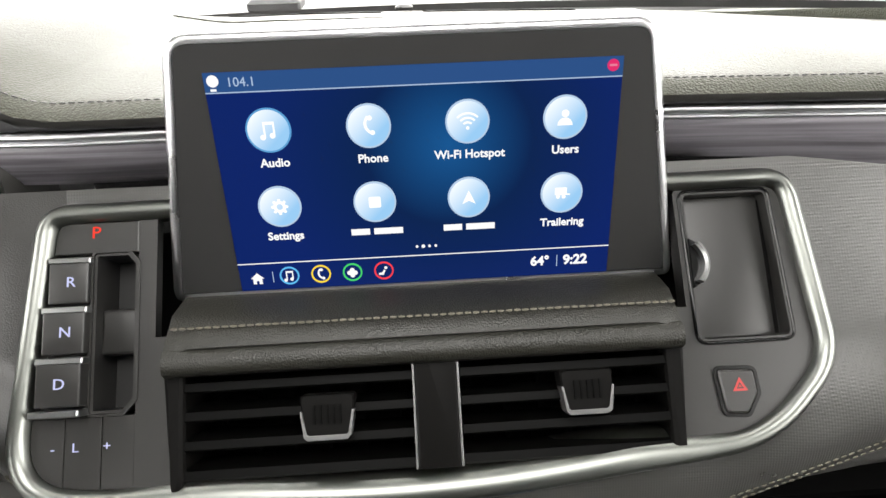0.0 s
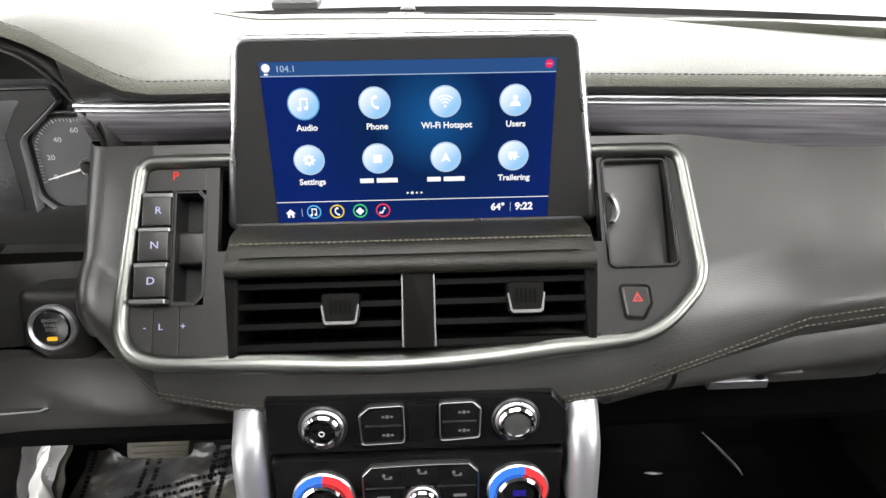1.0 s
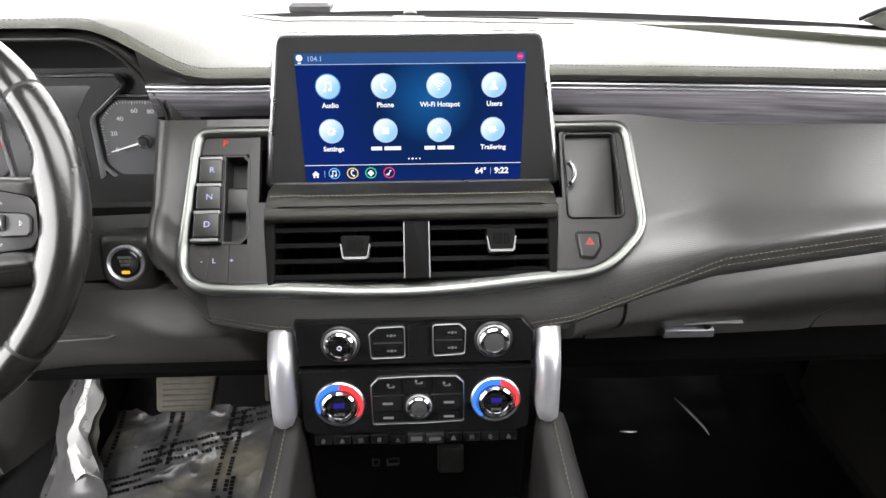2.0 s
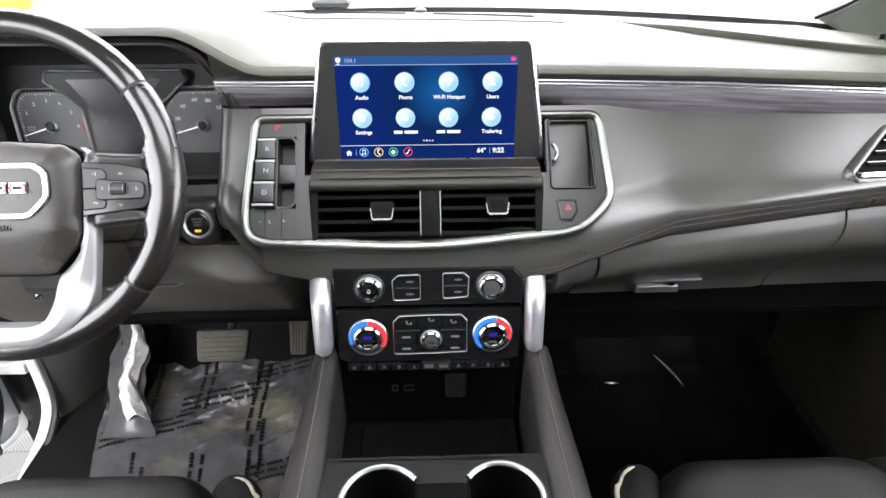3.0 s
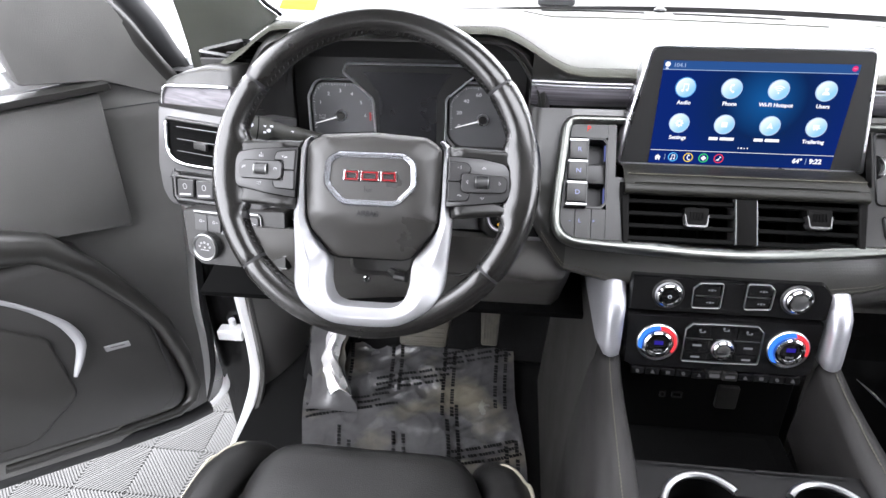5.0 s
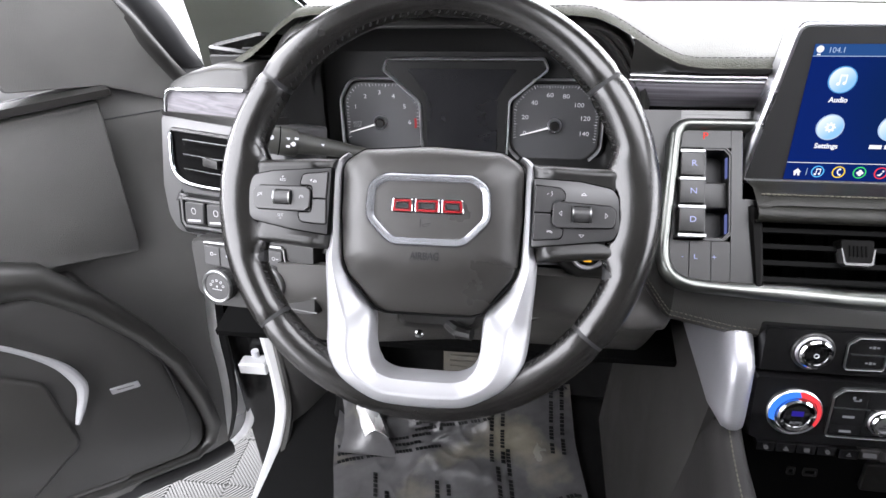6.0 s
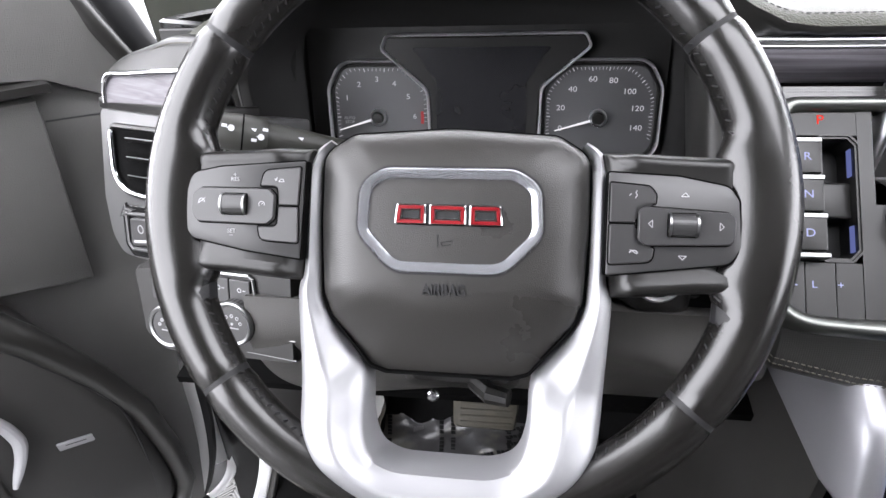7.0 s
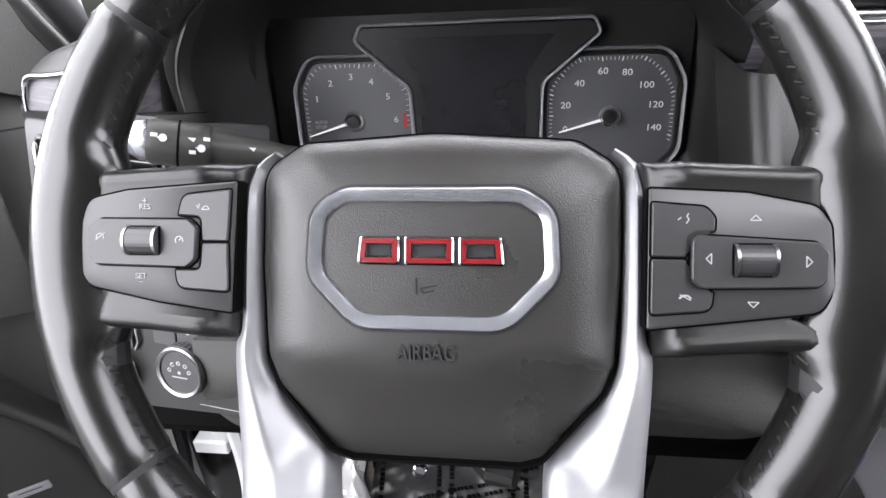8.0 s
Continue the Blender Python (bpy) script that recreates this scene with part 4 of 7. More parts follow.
knob = part("tab", slab([Vector(p) for p in _arc], -0.010, 0.0035, BEZ), GLOSS, sb)
_arc2 = [Vector((x - 0.0030, -0.037 + (y + 0.037) * 0.86)) for x, y in _arc]
bm = bmesh.new()
rings(bm, [[(a[0], a[1], -0.002), (a[0], a[1], 0.0080), ((a[0] + b.x) / 2, (a[1] + b.y) / 2, 0.0092), (b.x, b.y, 0.0080), (b.x, b.y, -0.002)] for a, b in list(zip(_arc, _arc2))[1:-1]], BEZ)
part("tab_edge", bm, CHROME, knob, "chrome tab edge", flat=50)
hz = thing("hazard_switch", (0.175, -0.07, 0.705), "black hazard switch with red triangle", "switch")
HZ = rounded([(0.1625, -0.0975), (0.1660, -0.1240), (0.1800, -0.1250), (0.1872, -0.1130), (0.1860, -0.0985)], 0.004, 4)
part("bezel", band(HZ, [(-0.0012, 0), (-0.001, 0.0012), (0.0008, 0.0012), (0.0012, 0)], BEZ), GLOSS, hz)
_b = part("button", loaf(inset(HZ, 0.0014), [(0, 0), (0, 0.0015), (0.0012, 0.0024)], BEZ), SATIN, hz)
_tri = [Vector((0.1758 + 0.0050 * math.sin(2 * math.pi * k / 3), -0.1085 + 0.0050 * math.cos(2 * math.pi * k / 3))) for k in range(3)]
part("triangle", between(_tri, inset(_tri, 0.0012), 0.0024, 0.0027, BEZ), REDPRINT, _b)
part("triangle", slab(inset(_tri, 0.0020), 0.0024, 0.0027, BEZ), REDPRINT, _b)

# ---- instrument cluster ----
HOODBLACK = material("hood_black", (0.013, 0.0128, 0.0126), 0.5, grain=0.3, scale=1500, vary=0.15, spec=0.4)
ic = thing("instrument_cluster", (-0.4445, 0.14, 0.72), "instrument cluster with two round gauges and dark centre display", "instrument cluster")
NUM = glow("lit_numeral", (0.80, 0.81, 0.84), 0.55)
_ARCH = [(-0.186, -0.045), (0.186, -0.045), (0.190, 0.075), (0.150, 0.138), (-0.150, 0.138), (-0.190, 0.075)]
_o = rounded([(x * 1.10, y * 1.0 + 0.012 * (y > 0)) for x, y in _ARCH], [0.02, 0.02, 0.06, 0.06, 0.06, 0.06], 8)
_i = rounded(_ARCH, [0.02, 0.02, 0.06, 0.06, 0.06, 0.06], 8)
_k = rounded([(x * 0.96, y * 0.90) for x, y in _ARCH], [0.02, 0.02, 0.06, 0.06, 0.06, 0.06], 8)
_cx, _cz = -0.4430, 0.750
bm = bmesh.new()
rings(bm, [[(_cx + p.x, 0.060, _cz + p.y) for p in _o], [(_cx + p.x, 0.030, _cz + p.y) for p in inset(_o, 0.003)], [(_cx + p.x, 0.022, _cz + p.y) for p in inset(_o, 0.009)], [(_cx + p.x, 0.026, _cz + p.y) for p in inset(_i, -0.003)], [(_cx + p.x, 0.034, _cz + p.y) for p in _i]], Matrix(), False, False)
part("hood", bm, HIDE, dash, "dark cluster hood", flat=60)
bm = bmesh.new()
rings(bm, [[(_cx + p.x, 0.034, _cz + p.y) for p in _i], [(_cx + p.x, 0.150, _cz + p.y) for p in _k]], Matrix(), False, True)
part("hood_lining", bm, HOODBLACK, dash, "matt black hood lining", flat=89)
part("hood_edge", tube([(_cx + p.x, 0.0235, _cz + p.y) for p in inset(_i, -0.0045)], 0.0016, 6, closed=True), SATIN, dash)
part("face", slab(rect(-0.176, 0.176, -0.05, 0.115), -0.008, -0.004, CLU), HOODBLACK, ic)


def reach(c, d, poly):
    """How far a ray from c along d goes to the outline."""
    best = 9.0
    for i in range(len(poly)):
        a, b = poly[i - 1], poly[i]
        e = b - a
        den = d.x * e.y - d.y * e.x
        if abs(den) > 1e-9:
            t = ((a.x - c.x) * e.y - (a.y - c.y) * e.x) / den
            u = ((a.x - c.x) * d.y - (a.y - c.y) * d.x) / den
            if t > 0 and -1e-6 <= u <= 1 + 1e-6:
                best = min(best, t)
    return best


def gauge(cx, wl, wr, labels, sweep, ticks):
    o = rounded([(cx - wl + 0.014, 0.056), (cx - wl, 0.030), (cx - wl, -0.030), (cx - wl + 0.018, -0.048), (cx + wr - 0.018, -0.048), (cx + wr, -0.030), (cx + wr, 0.030), (cx + wr - 0.014, 0.056)], 0.022, 8)
    g = part("gauge", slab(inset(o, 0.004), -0.004, 0.0, CLU), material("gauge_face", (0.10, 0.10, 0.104), 0.4, vary=0.12), ic, "dark grey gauge face")
    part("gauge_ring", band(o, [(0, -0.004), (0, 0.004), (0.0007, 0.0060), (0.0016, 0.0045), (0.0030, -0.002)], CLU), RINGSILVER, ic, "chrome gauge ring", flat=50)
    part("inner_ring", band(inset(o, 0.0040), [(0, 0), (0, 0.0026), (0.0020, 0.0022), (0.0026, 0)], CLU), SATIN, ic)
    bm = bmesh.new()
    c, track = Vector((cx, 0)), inset(o, 0.0078)
    for k in range(ticks + 1):
        a = radians(sweep[0] + (sweep[1] - sweep[0]) * k / ticks)
        d, s = Vector((math.cos(a), math.sin(a))), Vector((-math.sin(a), math.cos(a)))
        r1 = min(reach(c, d, track), 0.0545)
        r0, w = (r1 - 0.0026 if k % 5 else r1 - 0.0036), 0.00022 if k % 5 else 0.0004
        slab([c + d * r0 - s * w, c + d * r1 - s * w, c + d * r1 + s * w, c + d * r0 + s * w], 0.0002, 0.0006, CLU, 0, bm)
    part("tick_marks", bm, NUM, g, kind="stuff")
    for t, a in labels:
        text("numeral", t, 0.0074, at(CLU, cx + 0.0375 * math.cos(radians(a)), 0.0375 * math.sin(radians(a)), 0.0003), NUM, g, wide=1.15)
    return g


_g = gauge(-0.1050, 0.0515, 0.0575, [("1", 149), ("2", 120), ("3", 90), ("4", 62), ("5", 33), ("6", 1)], (205, -5), 42)
bm = bmesh.new()
for k in range(6):
    a0, a1 = radians(-8 + 2.6 * k), radians(-8 + 2.6 * k + 2.6)
    slab([Vector((-0.1050 + r * math.cos(a), r * math.sin(a))) for r, a in ((0.0440, a0), (0.0470, a0), (0.0470, a1), (0.0440, a1))], 0.0006, 0.0009, CLU, 0, bm)
part("red_zone", bm, REDPRINT, _g)
text("small_print", "AUTO\nSTOP", 0.0042, at(CLU, -0.1360, -0.0030, 0.0003), SIGNGREY, _g)
gauge(0.1140, 0.0575, 0.0590, [("0", 196), ("20", 165), ("40", 133), ("60", 101), ("80", 71), ("100", 42), ("120", 14), ("140", -15)], (198, -22), 56)
for cx, a in ((-0.1050, 197), (0.1140, 196)):
    d, s = Vector((math.cos(radians(a)), math.sin(radians(a)))), Vector((-math.sin(radians(a)), math.cos(radians(a))))
    c = Vector((cx, 0))
    part("needle", slab([c - s * 0.0013, c + d * 0.043 - s * 0.0004, c + d * 0.043 + s * 0.0004, c + s * 0.0013], 0.004, 0.0055, CLU), glow("lit_needle", (0.95, 0.95, 0.97), 0.9), ic, "white needle")
    part("needle_hub", lathe([(0.0062, 0.0), (0.0062, 0.006), (0.0050, 0.0080), (0.0, 0.0083)], at(CLU, cx, 0), 24), SATIN, ic)
    part("hub_ring", lathe([(0.0088, 0.0), (0.0086, 0.0045), (0.0074, 0.0060), (0.0062, 0.0050)], at(CLU, cx, 0), 24), STRIP, ic)
_tv = rounded([(-0.092, 0.0795), (-0.098, 0.0665), (-0.053, 0.027), (-0.051, -0.050), (0.057, -0.050), (0.059, 0.030), (0.104, 0.0675), (0.098, 0.0800)], [0.006, 0.006, 0.014, 0.002, 0.002, 0.014, 0.006, 0.006], 6)
dd = part("driver_display", slab(inset(_tv, 0.003), -0.002, 0.0075, CLU), SCREENBLACK, ic, "dark centre display")
part("display_frame", band(_tv, [(-0.0008, 0.0), (-0.0006, 0.0095), (0.0003, 0.0113), (0.0014, 0.0100), (0.0020, 0.006)], CLU), RINGSILVER, ic, "chrome display frame", flat=50)
part("display_panel", slab(rounded([(-0.068, 0.068), (-0.060, 0.060), (-0.044, 0.035), (-0.044, -0.045), (0.044, -0.045), (0.044, 0.035), (0.060, 0.060), (0.068, 0.068)], 0.002, 2), 0.0075, 0.0080, CLU), material("display_black", (0.012, 0.012, 0.014), 0.25), dd)

# ---- steering wheel ----
SILVERBRIGHT = material("polished_silver", (0.45, 0.46, 0.49), 0.20, metal=0.75, vary=0.06, coarse=20)
sw = thing("steering_wheel", (-0.443, -0.157, 0.70), "black leather steering wheel with silver lower spokes", "steering wheel")
R = 0.1665


def rim_point(a, b, grow=1.0):
    side = abs(math.cos(a)) ** 3
    rr, rz = (0.0146 + 0.0020 * side) * grow, (0.0155 + 0.0010 * side) * grow
    off = abs(math.degrees(math.atan2(math.sin(a), abs(math.cos(a)))) + 1.0)
    rad = R + rr * math.cos(b) - 0.008 * smooth(19, 13, off) * max(0.0, -math.cos(b)) ** 1.5
    if math.sin(b) > 0:
        rz *= 1 - 0.06 * smooth(14, 7, off) * max(0.0, -math.cos(b) + 0.4) / 1.4
    return (rad * math.cos(a), rad * math.sin(a), rz * math.sin(b))


def rim_piece(a0, a1, n, grow=1.0, ends=True):
    bm = bmesh.new()
    A = [radians(a0 + (a1 - a0) * i / n) for i in range(n + 1)]
    loops = []
    for i, a in enumerate(A):
        g = grow * (1 - (0.06 if ends and i in (0, n) else 0))
        loops.append([rim_point(a, 2 * math.pi * j / 20, g) for j in range(20)])
    return rings(bm, loops, WHEEL)


for a0, a1 in ((36.5, 143.5), (144.5, 217.5), (218.5, 321.5), (322.5, 395.5)):
    part("rim", rim_piece(a0, a1, 44), RIMHIDE, sw, "grained black leather rim section", flat=50)
part("rim_core", rim_piece(0, 360, 64, 0.94, False), INK, sw)
bm = bmesh.new()
for k in range(150):
    a = 2 * math.pi * k / 150
    if any(abs((math.degrees(a) - c + 180) % 360 - 180) < w for c, w in ((0, 15), (180, 15), (270, 24))):
        continue
    p, q = rim_point(a, math.pi * 0.83, 1.01), rim_point(a + 0.012, math.pi * 0.89, 1.012)
    tube([WHEEL @ Vector(p), WHEEL @ ((Vector(p) + Vector(q)) / 2 * 1.0), WHEEL @ Vector(q)], 0.0005, 5, bm)
part("rim_stitching", bm, INK, sw, "black cross stitching inside the rim", kind="stuff")


def mirror(half):
    return [Vector(p) for p in half] + [Vector((-x, y)) for x, y in reversed(half) if abs(x) > 1e-6]


SPOKEW, HUBW = WHEEL, at(WHEEL, 0, 0, -0.010)
PODW = at(WHEEL, 0, 0, -0.0005) @ Matrix.Diagonal((0.981, 0.981, 1, 1))
# silver lower spokes in a U round the airbag cover, with a ridge along each leg
_uo = [(0.0745, 0.0415), (0.0810, 0.0370), (0.0842, 0.0290), (0.0855, -0.008), (0.0862, -0.036), (0.0893, -0.0475), (0.0872, -0.085), (0.0845, -0.118), (0.0775, -0.1345), (0.0640, -0.1490), (0.0395, -0.1625), (0.0180, -0.1655), (0.0, -0.1660)]
_ui = [(0.0715, 0.0385), (0.0755, 0.0335), (0.0768, 0.0260), (0.0768, -0.010), (0.0762, -0.036), (0.0735, -0.0570), (0.0600, -0.0760), (0.0475, -0.0925), (0.0455, -0.1200), (0.0400, -0.1360), (0.0280, -0.1425), (0.0140, -0.1435), (0.0, -0.1435)]
_uo = [Vector(p) for p in curve([(x, y, 0) for x, y in _uo], 61)]
_ui = [Vector(p) for p in curve([(x, y, 0) for x, y in _ui], 61)]
_uo = _uo + [Vector((-p.x, p.y, 0)) for p in reversed(_uo[:-1])]
_ui = _ui + [Vector((-p.x, p.y, 0)) for p in reversed(_ui[:-1])]
bm = bmesh.new()
_loops = []
for a, b in zip(_uo, _ui):
    up = 0.0175 * smooth(-0.100, -0.148, a.y) - 0.009 * smooth(0.020, 0.040, a.y)
    leg = smooth(-0.045, -0.075, a.y)
    h = lambda t, z: (a.x + (b.x - a.x) * t, a.y + (b.y - a.y) * t, z)
    _loops.append([h(0, -0.014), h(0, -0.0045 + up), h(0.03, -0.0022 + up), h(0.10, -0.0006 + up), h(0.22, 0.0010 + up), h(0.40, 0.0028 + up), h(0.47, 0.0030 + up), h(0.54, 0.0022 + up - 0.0010 * leg), h(0.75, 0.0012 - 0.0052 * leg + up), h(0.93, 0.0000 - 0.0095 * leg + up * 1.25), h(0.98, -0.0020 - 0.0110 * leg + up * 1.2), h(1, -0.0220)])
rings(bm, _loops, SPOKEW)
part("spoke_cover", bm, SILVER, sw, "silver painted lower spokes", flat=60)
# hub and upper spokes
_hub = rounded([(-0.084, 0.030), (-0.150, 0.028), (-0.155, 0.015), (-0.155, -0.024), (-0.146, -0.032), (-0.088, -0.036), (-0.05, -0.080), (0.05, -0.080), (0.088, -0.036), (0.146, -0.032), (0.155, -0.024), (0.155, 0.015), (0.150, 0.028), (0.084, 0.030), (0.05, 0.044), (-0.05, 0.044)], 0.008, 4)
part("hub", loaf(_hub, [(0.006, -0.036), (0, -0.028), (0, -0.012), (0.002, -0.009), (0.006, -0.008)], WHEEL), PLASTIC, sw, flat=50)
ARM = {-1: [(0.0810, 0.0355), (0.1120, 0.0335), (0.1400, 0.0320), (0.1530, 0.0325), (0.1640, 0.0360), (0.1640, -0.0400), (0.1530, -0.0375), (0.1250, -0.0385), (0.0855, -0.0420)],
       1: [(0.0820, 0.0350), (0.1120, 0.0330), (0.1400, 0.0318), (0.1530, 0.0325), (0.1640, 0.0360), (0.1640, -0.0405), (0.1530, -0.0390), (0.1310, -0.0400), (0.0870, -0.0445)]}
for sx in (-1, 1):
    o = resample(rounded([(sx * x, y) for x, y in ARM[sx]], [0.002, 0.03, 0.02, 0.012, 0.003, 0.003, 0.012, 0.03, 0.002], 6), 0.004)
    bm = loaf(o, [(0.004, -0.022), (0, -0.014), (0, -0.006), (0.0009, -0.0015), (0.0020, 0.0010), (0.0034, 0.0026), (0.0052, 0.0034), (0.0075, 0.0032), (0.0100, 0.0022)], Matrix())
    for v in bm.verts:
        v.co.z += 0.0085 * smooth(0.086, 0.098, abs(v.co.x)) - 0.0140 * smooth(0.142, 0.160, abs(v.co.x))
        v.co = WHEEL @ v.co
    part("spoke", bm, SATIN, sw, "dark satin side spoke", flat=60)
_pad = resample(rounded([(-0.0579, 0.0432), (-0.0752, 0.0322), (-0.0758, -0.0080), (-0.0735, -0.0480), (-0.0690, -0.0615), (-0.0455, -0.0895), (-0.036, -0.0925), (0.036, -0.0925), (0.0455, -0.0895), (0.0690, -0.0615), (0.0735, -0.0480), (0.0758, -0.0080), (0.0752, 0.0322), (0.0579, 0.0432), (0.0, 0.0470)], [0.014, 0.014, 0.05, 0.014, 0.014, 0.006, 0.006, 0.006, 0.006, 0.014, 0.014, 0.05, 0.014, 0.014, 0.1], 6), 0.004)
HUBHIDE = material("airbag_leather", (0.0315, 0.0300, 0.0280), 0.30, grain=0.22, scale=1800, kind="leather", vary=0.10, coarse=9, spec=0.55)
bm = bmesh.new()
_steps = [(0.0, -0.010), (0.0, 0.0075), (0.0012, 0.0104), (0.0032, 0.0128), (0.0065, 0.0155), (0.0105, 0.0178), (0.0150, 0.0197), (0.0200, 0.0210), (0.0260, 0.0218), (0.034, 0.0222), (0.044, 0.0224)]
_plate = []
for d, z in _steps:
    lp = []
    for p in (shrink(_pad, d) if d else _pad):
        low = max(0.0, -0.040 - p.y)
        fall = 0.42 * (low * low / 0.020 if low < 0.010 else low - 0.005)
        lp.append((p.x, p.y, z - fall * max(0.0, min(1.0, z / 0.0224))))
    _plate.append(lp)
rings(bm, _plate, HUBW)
part("airbag_cover", bm, HUBHIDE, sw, "grained black airbag cover", flat=60)
part("cover_gap", band(inset(_pad, -0.0009), [(0, -0.008), (0, 0.0068), (0.0012, 0.0068), (0.0012, -0.008)], HUBW), VOID, sw)
_em = rounded([(-0.0360, 0.0236), (-0.0497, 0.0150), (-0.0513, -0.0130), (-0.0310, -0.0342), (0.0310, -0.0342), (0.0513, -0.0130), (0.0497, 0.0150), (0.0360, 0.0236)], [0.016, 0.015, 0.016, 0.020, 0.020, 0.016, 0.015, 0.016], 10)
part("emblem_ring", band(_em, [(0, 0.0205), (0.0003, 0.0236), (0.0012, 0.0248), (0.0036, 0.0246), (0.0060, 0.0236), (0.0067, 0.0205)], HUBW), SILVERBRIGHT, sw, "satin chrome emblem ring", flat=50)
part("emblem_groove", band(inset(_em, -0.0007), [(0, 0.020), (0, 0.0228), (0.0009, 0.0228), (0.0009, 0.020)], HUBW), INK, sw)
badge = part("badge", slab(rect(-0.0300, 0.0297, -0.0080, 0.0038, 0.002), 0.0205, 0.0230, HUBW, 0.0005), INK, sw, "badge of three chrome-edged red blocks")
for x0, x1, sl in ((-0.0298, -0.0122, 0.0012), (-0.0106, 0.0096, 0.0), (0.0112, 0.0295, -0.0012)):
    o = rounded([(x0, -0.0080), (x1, -0.0080), (x1 - max(0, -sl), 0.0038), (x0 + max(0, sl), 0.0038)], 0.0016, 4)
    bb = part("badge_block", band(o, [(0, 0.0226), (0.0002, 0.0240), (0.0008, 0.0244), (0.0038, 0.0244), (0.0041, 0.0226)], HUBW), BRIGHT, badge, "chrome block edge")
    part("block_enamel", band(shrink(o, 0.0010), [(0, 0.0240), (0.0001, 0.0248), (0.0020, 0.0248), (0.0021, 0.0240)], HUBW), RED, bb, "red enamel")
text("airbag_text", "AIRBAG", 0.0088, at(HUBW, -0.0016, -0.0430, 0.0218), INK, sw, depth=0.0007, wide=0.78, bold=0.012)
bm = bmesh.new()
slab(rect(-0.0060, -0.0055, -0.0195, -0.0130), 0.0215, 0.0230, HUBW, 0, bm)
for p0, p1 in (((-0.0040, -0.0172), (0.0026, -0.0160)), ((-0.0040, -0.0172), (-0.0030, -0.0190)), ((-0.0030, -0.0190), (0.0015, -0.0180))):
    tube([HUBW @ Vector((*p0, 0.0228)), HUBW @ Vector((*p1, 0.0228))], 0.0003, 5, bm)
part("horn_mark", bm, INK, sw)

# switch pods on the side spokes
SWITCH = material("switch_black", (0.042, 0.0415, 0.042), 0.36, grain=0.08, scale=2500, vary=0.1)


def pod(outline, radii):
    o = rounded(outline, radii, 6)
    p = part("switch_pod", loaf(o, [(0, 0.004), (0, 0.0122), (0.0006, 0.0126)], PODW), SWITCH, sw, "black steering wheel switch pod", flat=50)
    part("pod_gap", band(inset(o, -0.0009), [(0, 0.004), (0, 0.0116), (0.0010, 0.0116), (0.0010, 0.004)], PODW), VOID, p)
    return p


pl_ = pod([(-0.0834, 0.0264), (-0.1341, 0.0226), (-0.1519, 0.0189), (-0.1563, 0.0061), (-0.1574, -0.0108), (-0.1511, -0.0190), (-0.1188, -0.0252), (-0.0857, -0.0292)], [0.001, 0.02, 0.008, 0.008, 0.008, 0.008, 0.02, 0.001])
pr_ = pod([(0.0854, 0.0230), (0.0852, -0.0318), (0.1484, -0.0237), (0.1530, -0.0147), (0.1514, 0.0089), (0.1466, 0.0162), (0.1210, 0.0213)], [0.001, 0.001, 0.008, 0.006, 0.006, 0.008, 0.02])


def key(parent, pts, r=0.003, h=0.0138, gap=False):
    """A switch with a dark gap round it."""
    o = rounded(pts, r, 5)
    bm = loaf(o, [(0, 0.010), (0, h - 0.0008), (0.0003, h - 0.0002), (0.0006, h)], PODW)
    bmesh.ops.triangulate(bm, faces=[q for q in bm.faces if len(q.verts) > 4], ngon_method="EAR_CLIP")
    k = part("switch", bm, SWITCH, parent, flat=12)
    if gap:
        part("switch_gap", band(inset(o, -0.0007), [(0, 0.012), (0, 0.0129), (0.0008, 0.0129), (0.0008, 0.012)], PODW), VOID, k)
    return k


key(pl_, [(-0.1505, 0.0062), (-0.1452, 0.0103), (-0.1034, 0.0102), (-0.0999, 0.0066), (-0.1006, -0.0069), (-0.1046, -0.0102), (-0.1466, -0.0095), (-0.1502, -0.0050)], 0.003, 0.0158, True)
key(pl_, [(-0.1096, 0.0119), (-0.1074, 0.0207), (-0.0855, 0.0230), (-0.0868, 0.0010), (-0.0985, 0.0010), (-0.0990, 0.0115)], [0.001, 0.005, 0.001, 0.001, 0.001, 0.003], gap=True)
key(pl_, [(-0.0985, 0.0002), (-0.0868, 0.0002), (-0.0864, -0.0205), (-0.1095, -0.0192), (-0.1107, -0.0112), (-0.0992, -0.0112)], [0.001, 0.001, 0.002, 0.005, 0.001, 0.003], gap=True)
key(pr_, [(0.1007, 0.0029), (0.1035, 0.0051), (0.1457, 0.0027), (0.1495, -0.0012), (0.1491, -0.0112), (0.1465, -0.0142), (0.1043, -0.0154), (0.1007, -0.0122)], 0.003, 0.0158, True)
key(pr_, [(0.0862, 0.0176), (0.0862, -0.0035), (0.0992, -0.0035), (0.0998, 0.0062), (0.1095, 0.0066), (0.1098, 0.0118), (0.1062, 0.0159)], [0.001, 0.001, 0.001, 0.004, 0.001, 0.004, 0.004], gap=True)
key(pr_, [(0.0862, -0.0044), (0.0861, -0.0261), (0.1085, -0.0240), (0.1093, -0.0166), (0.0998, -0.0164), (0.0992, -0.0044)], [0.001, 0.002, 0.005, 0.001, 0.004, 0.001], gap=True)
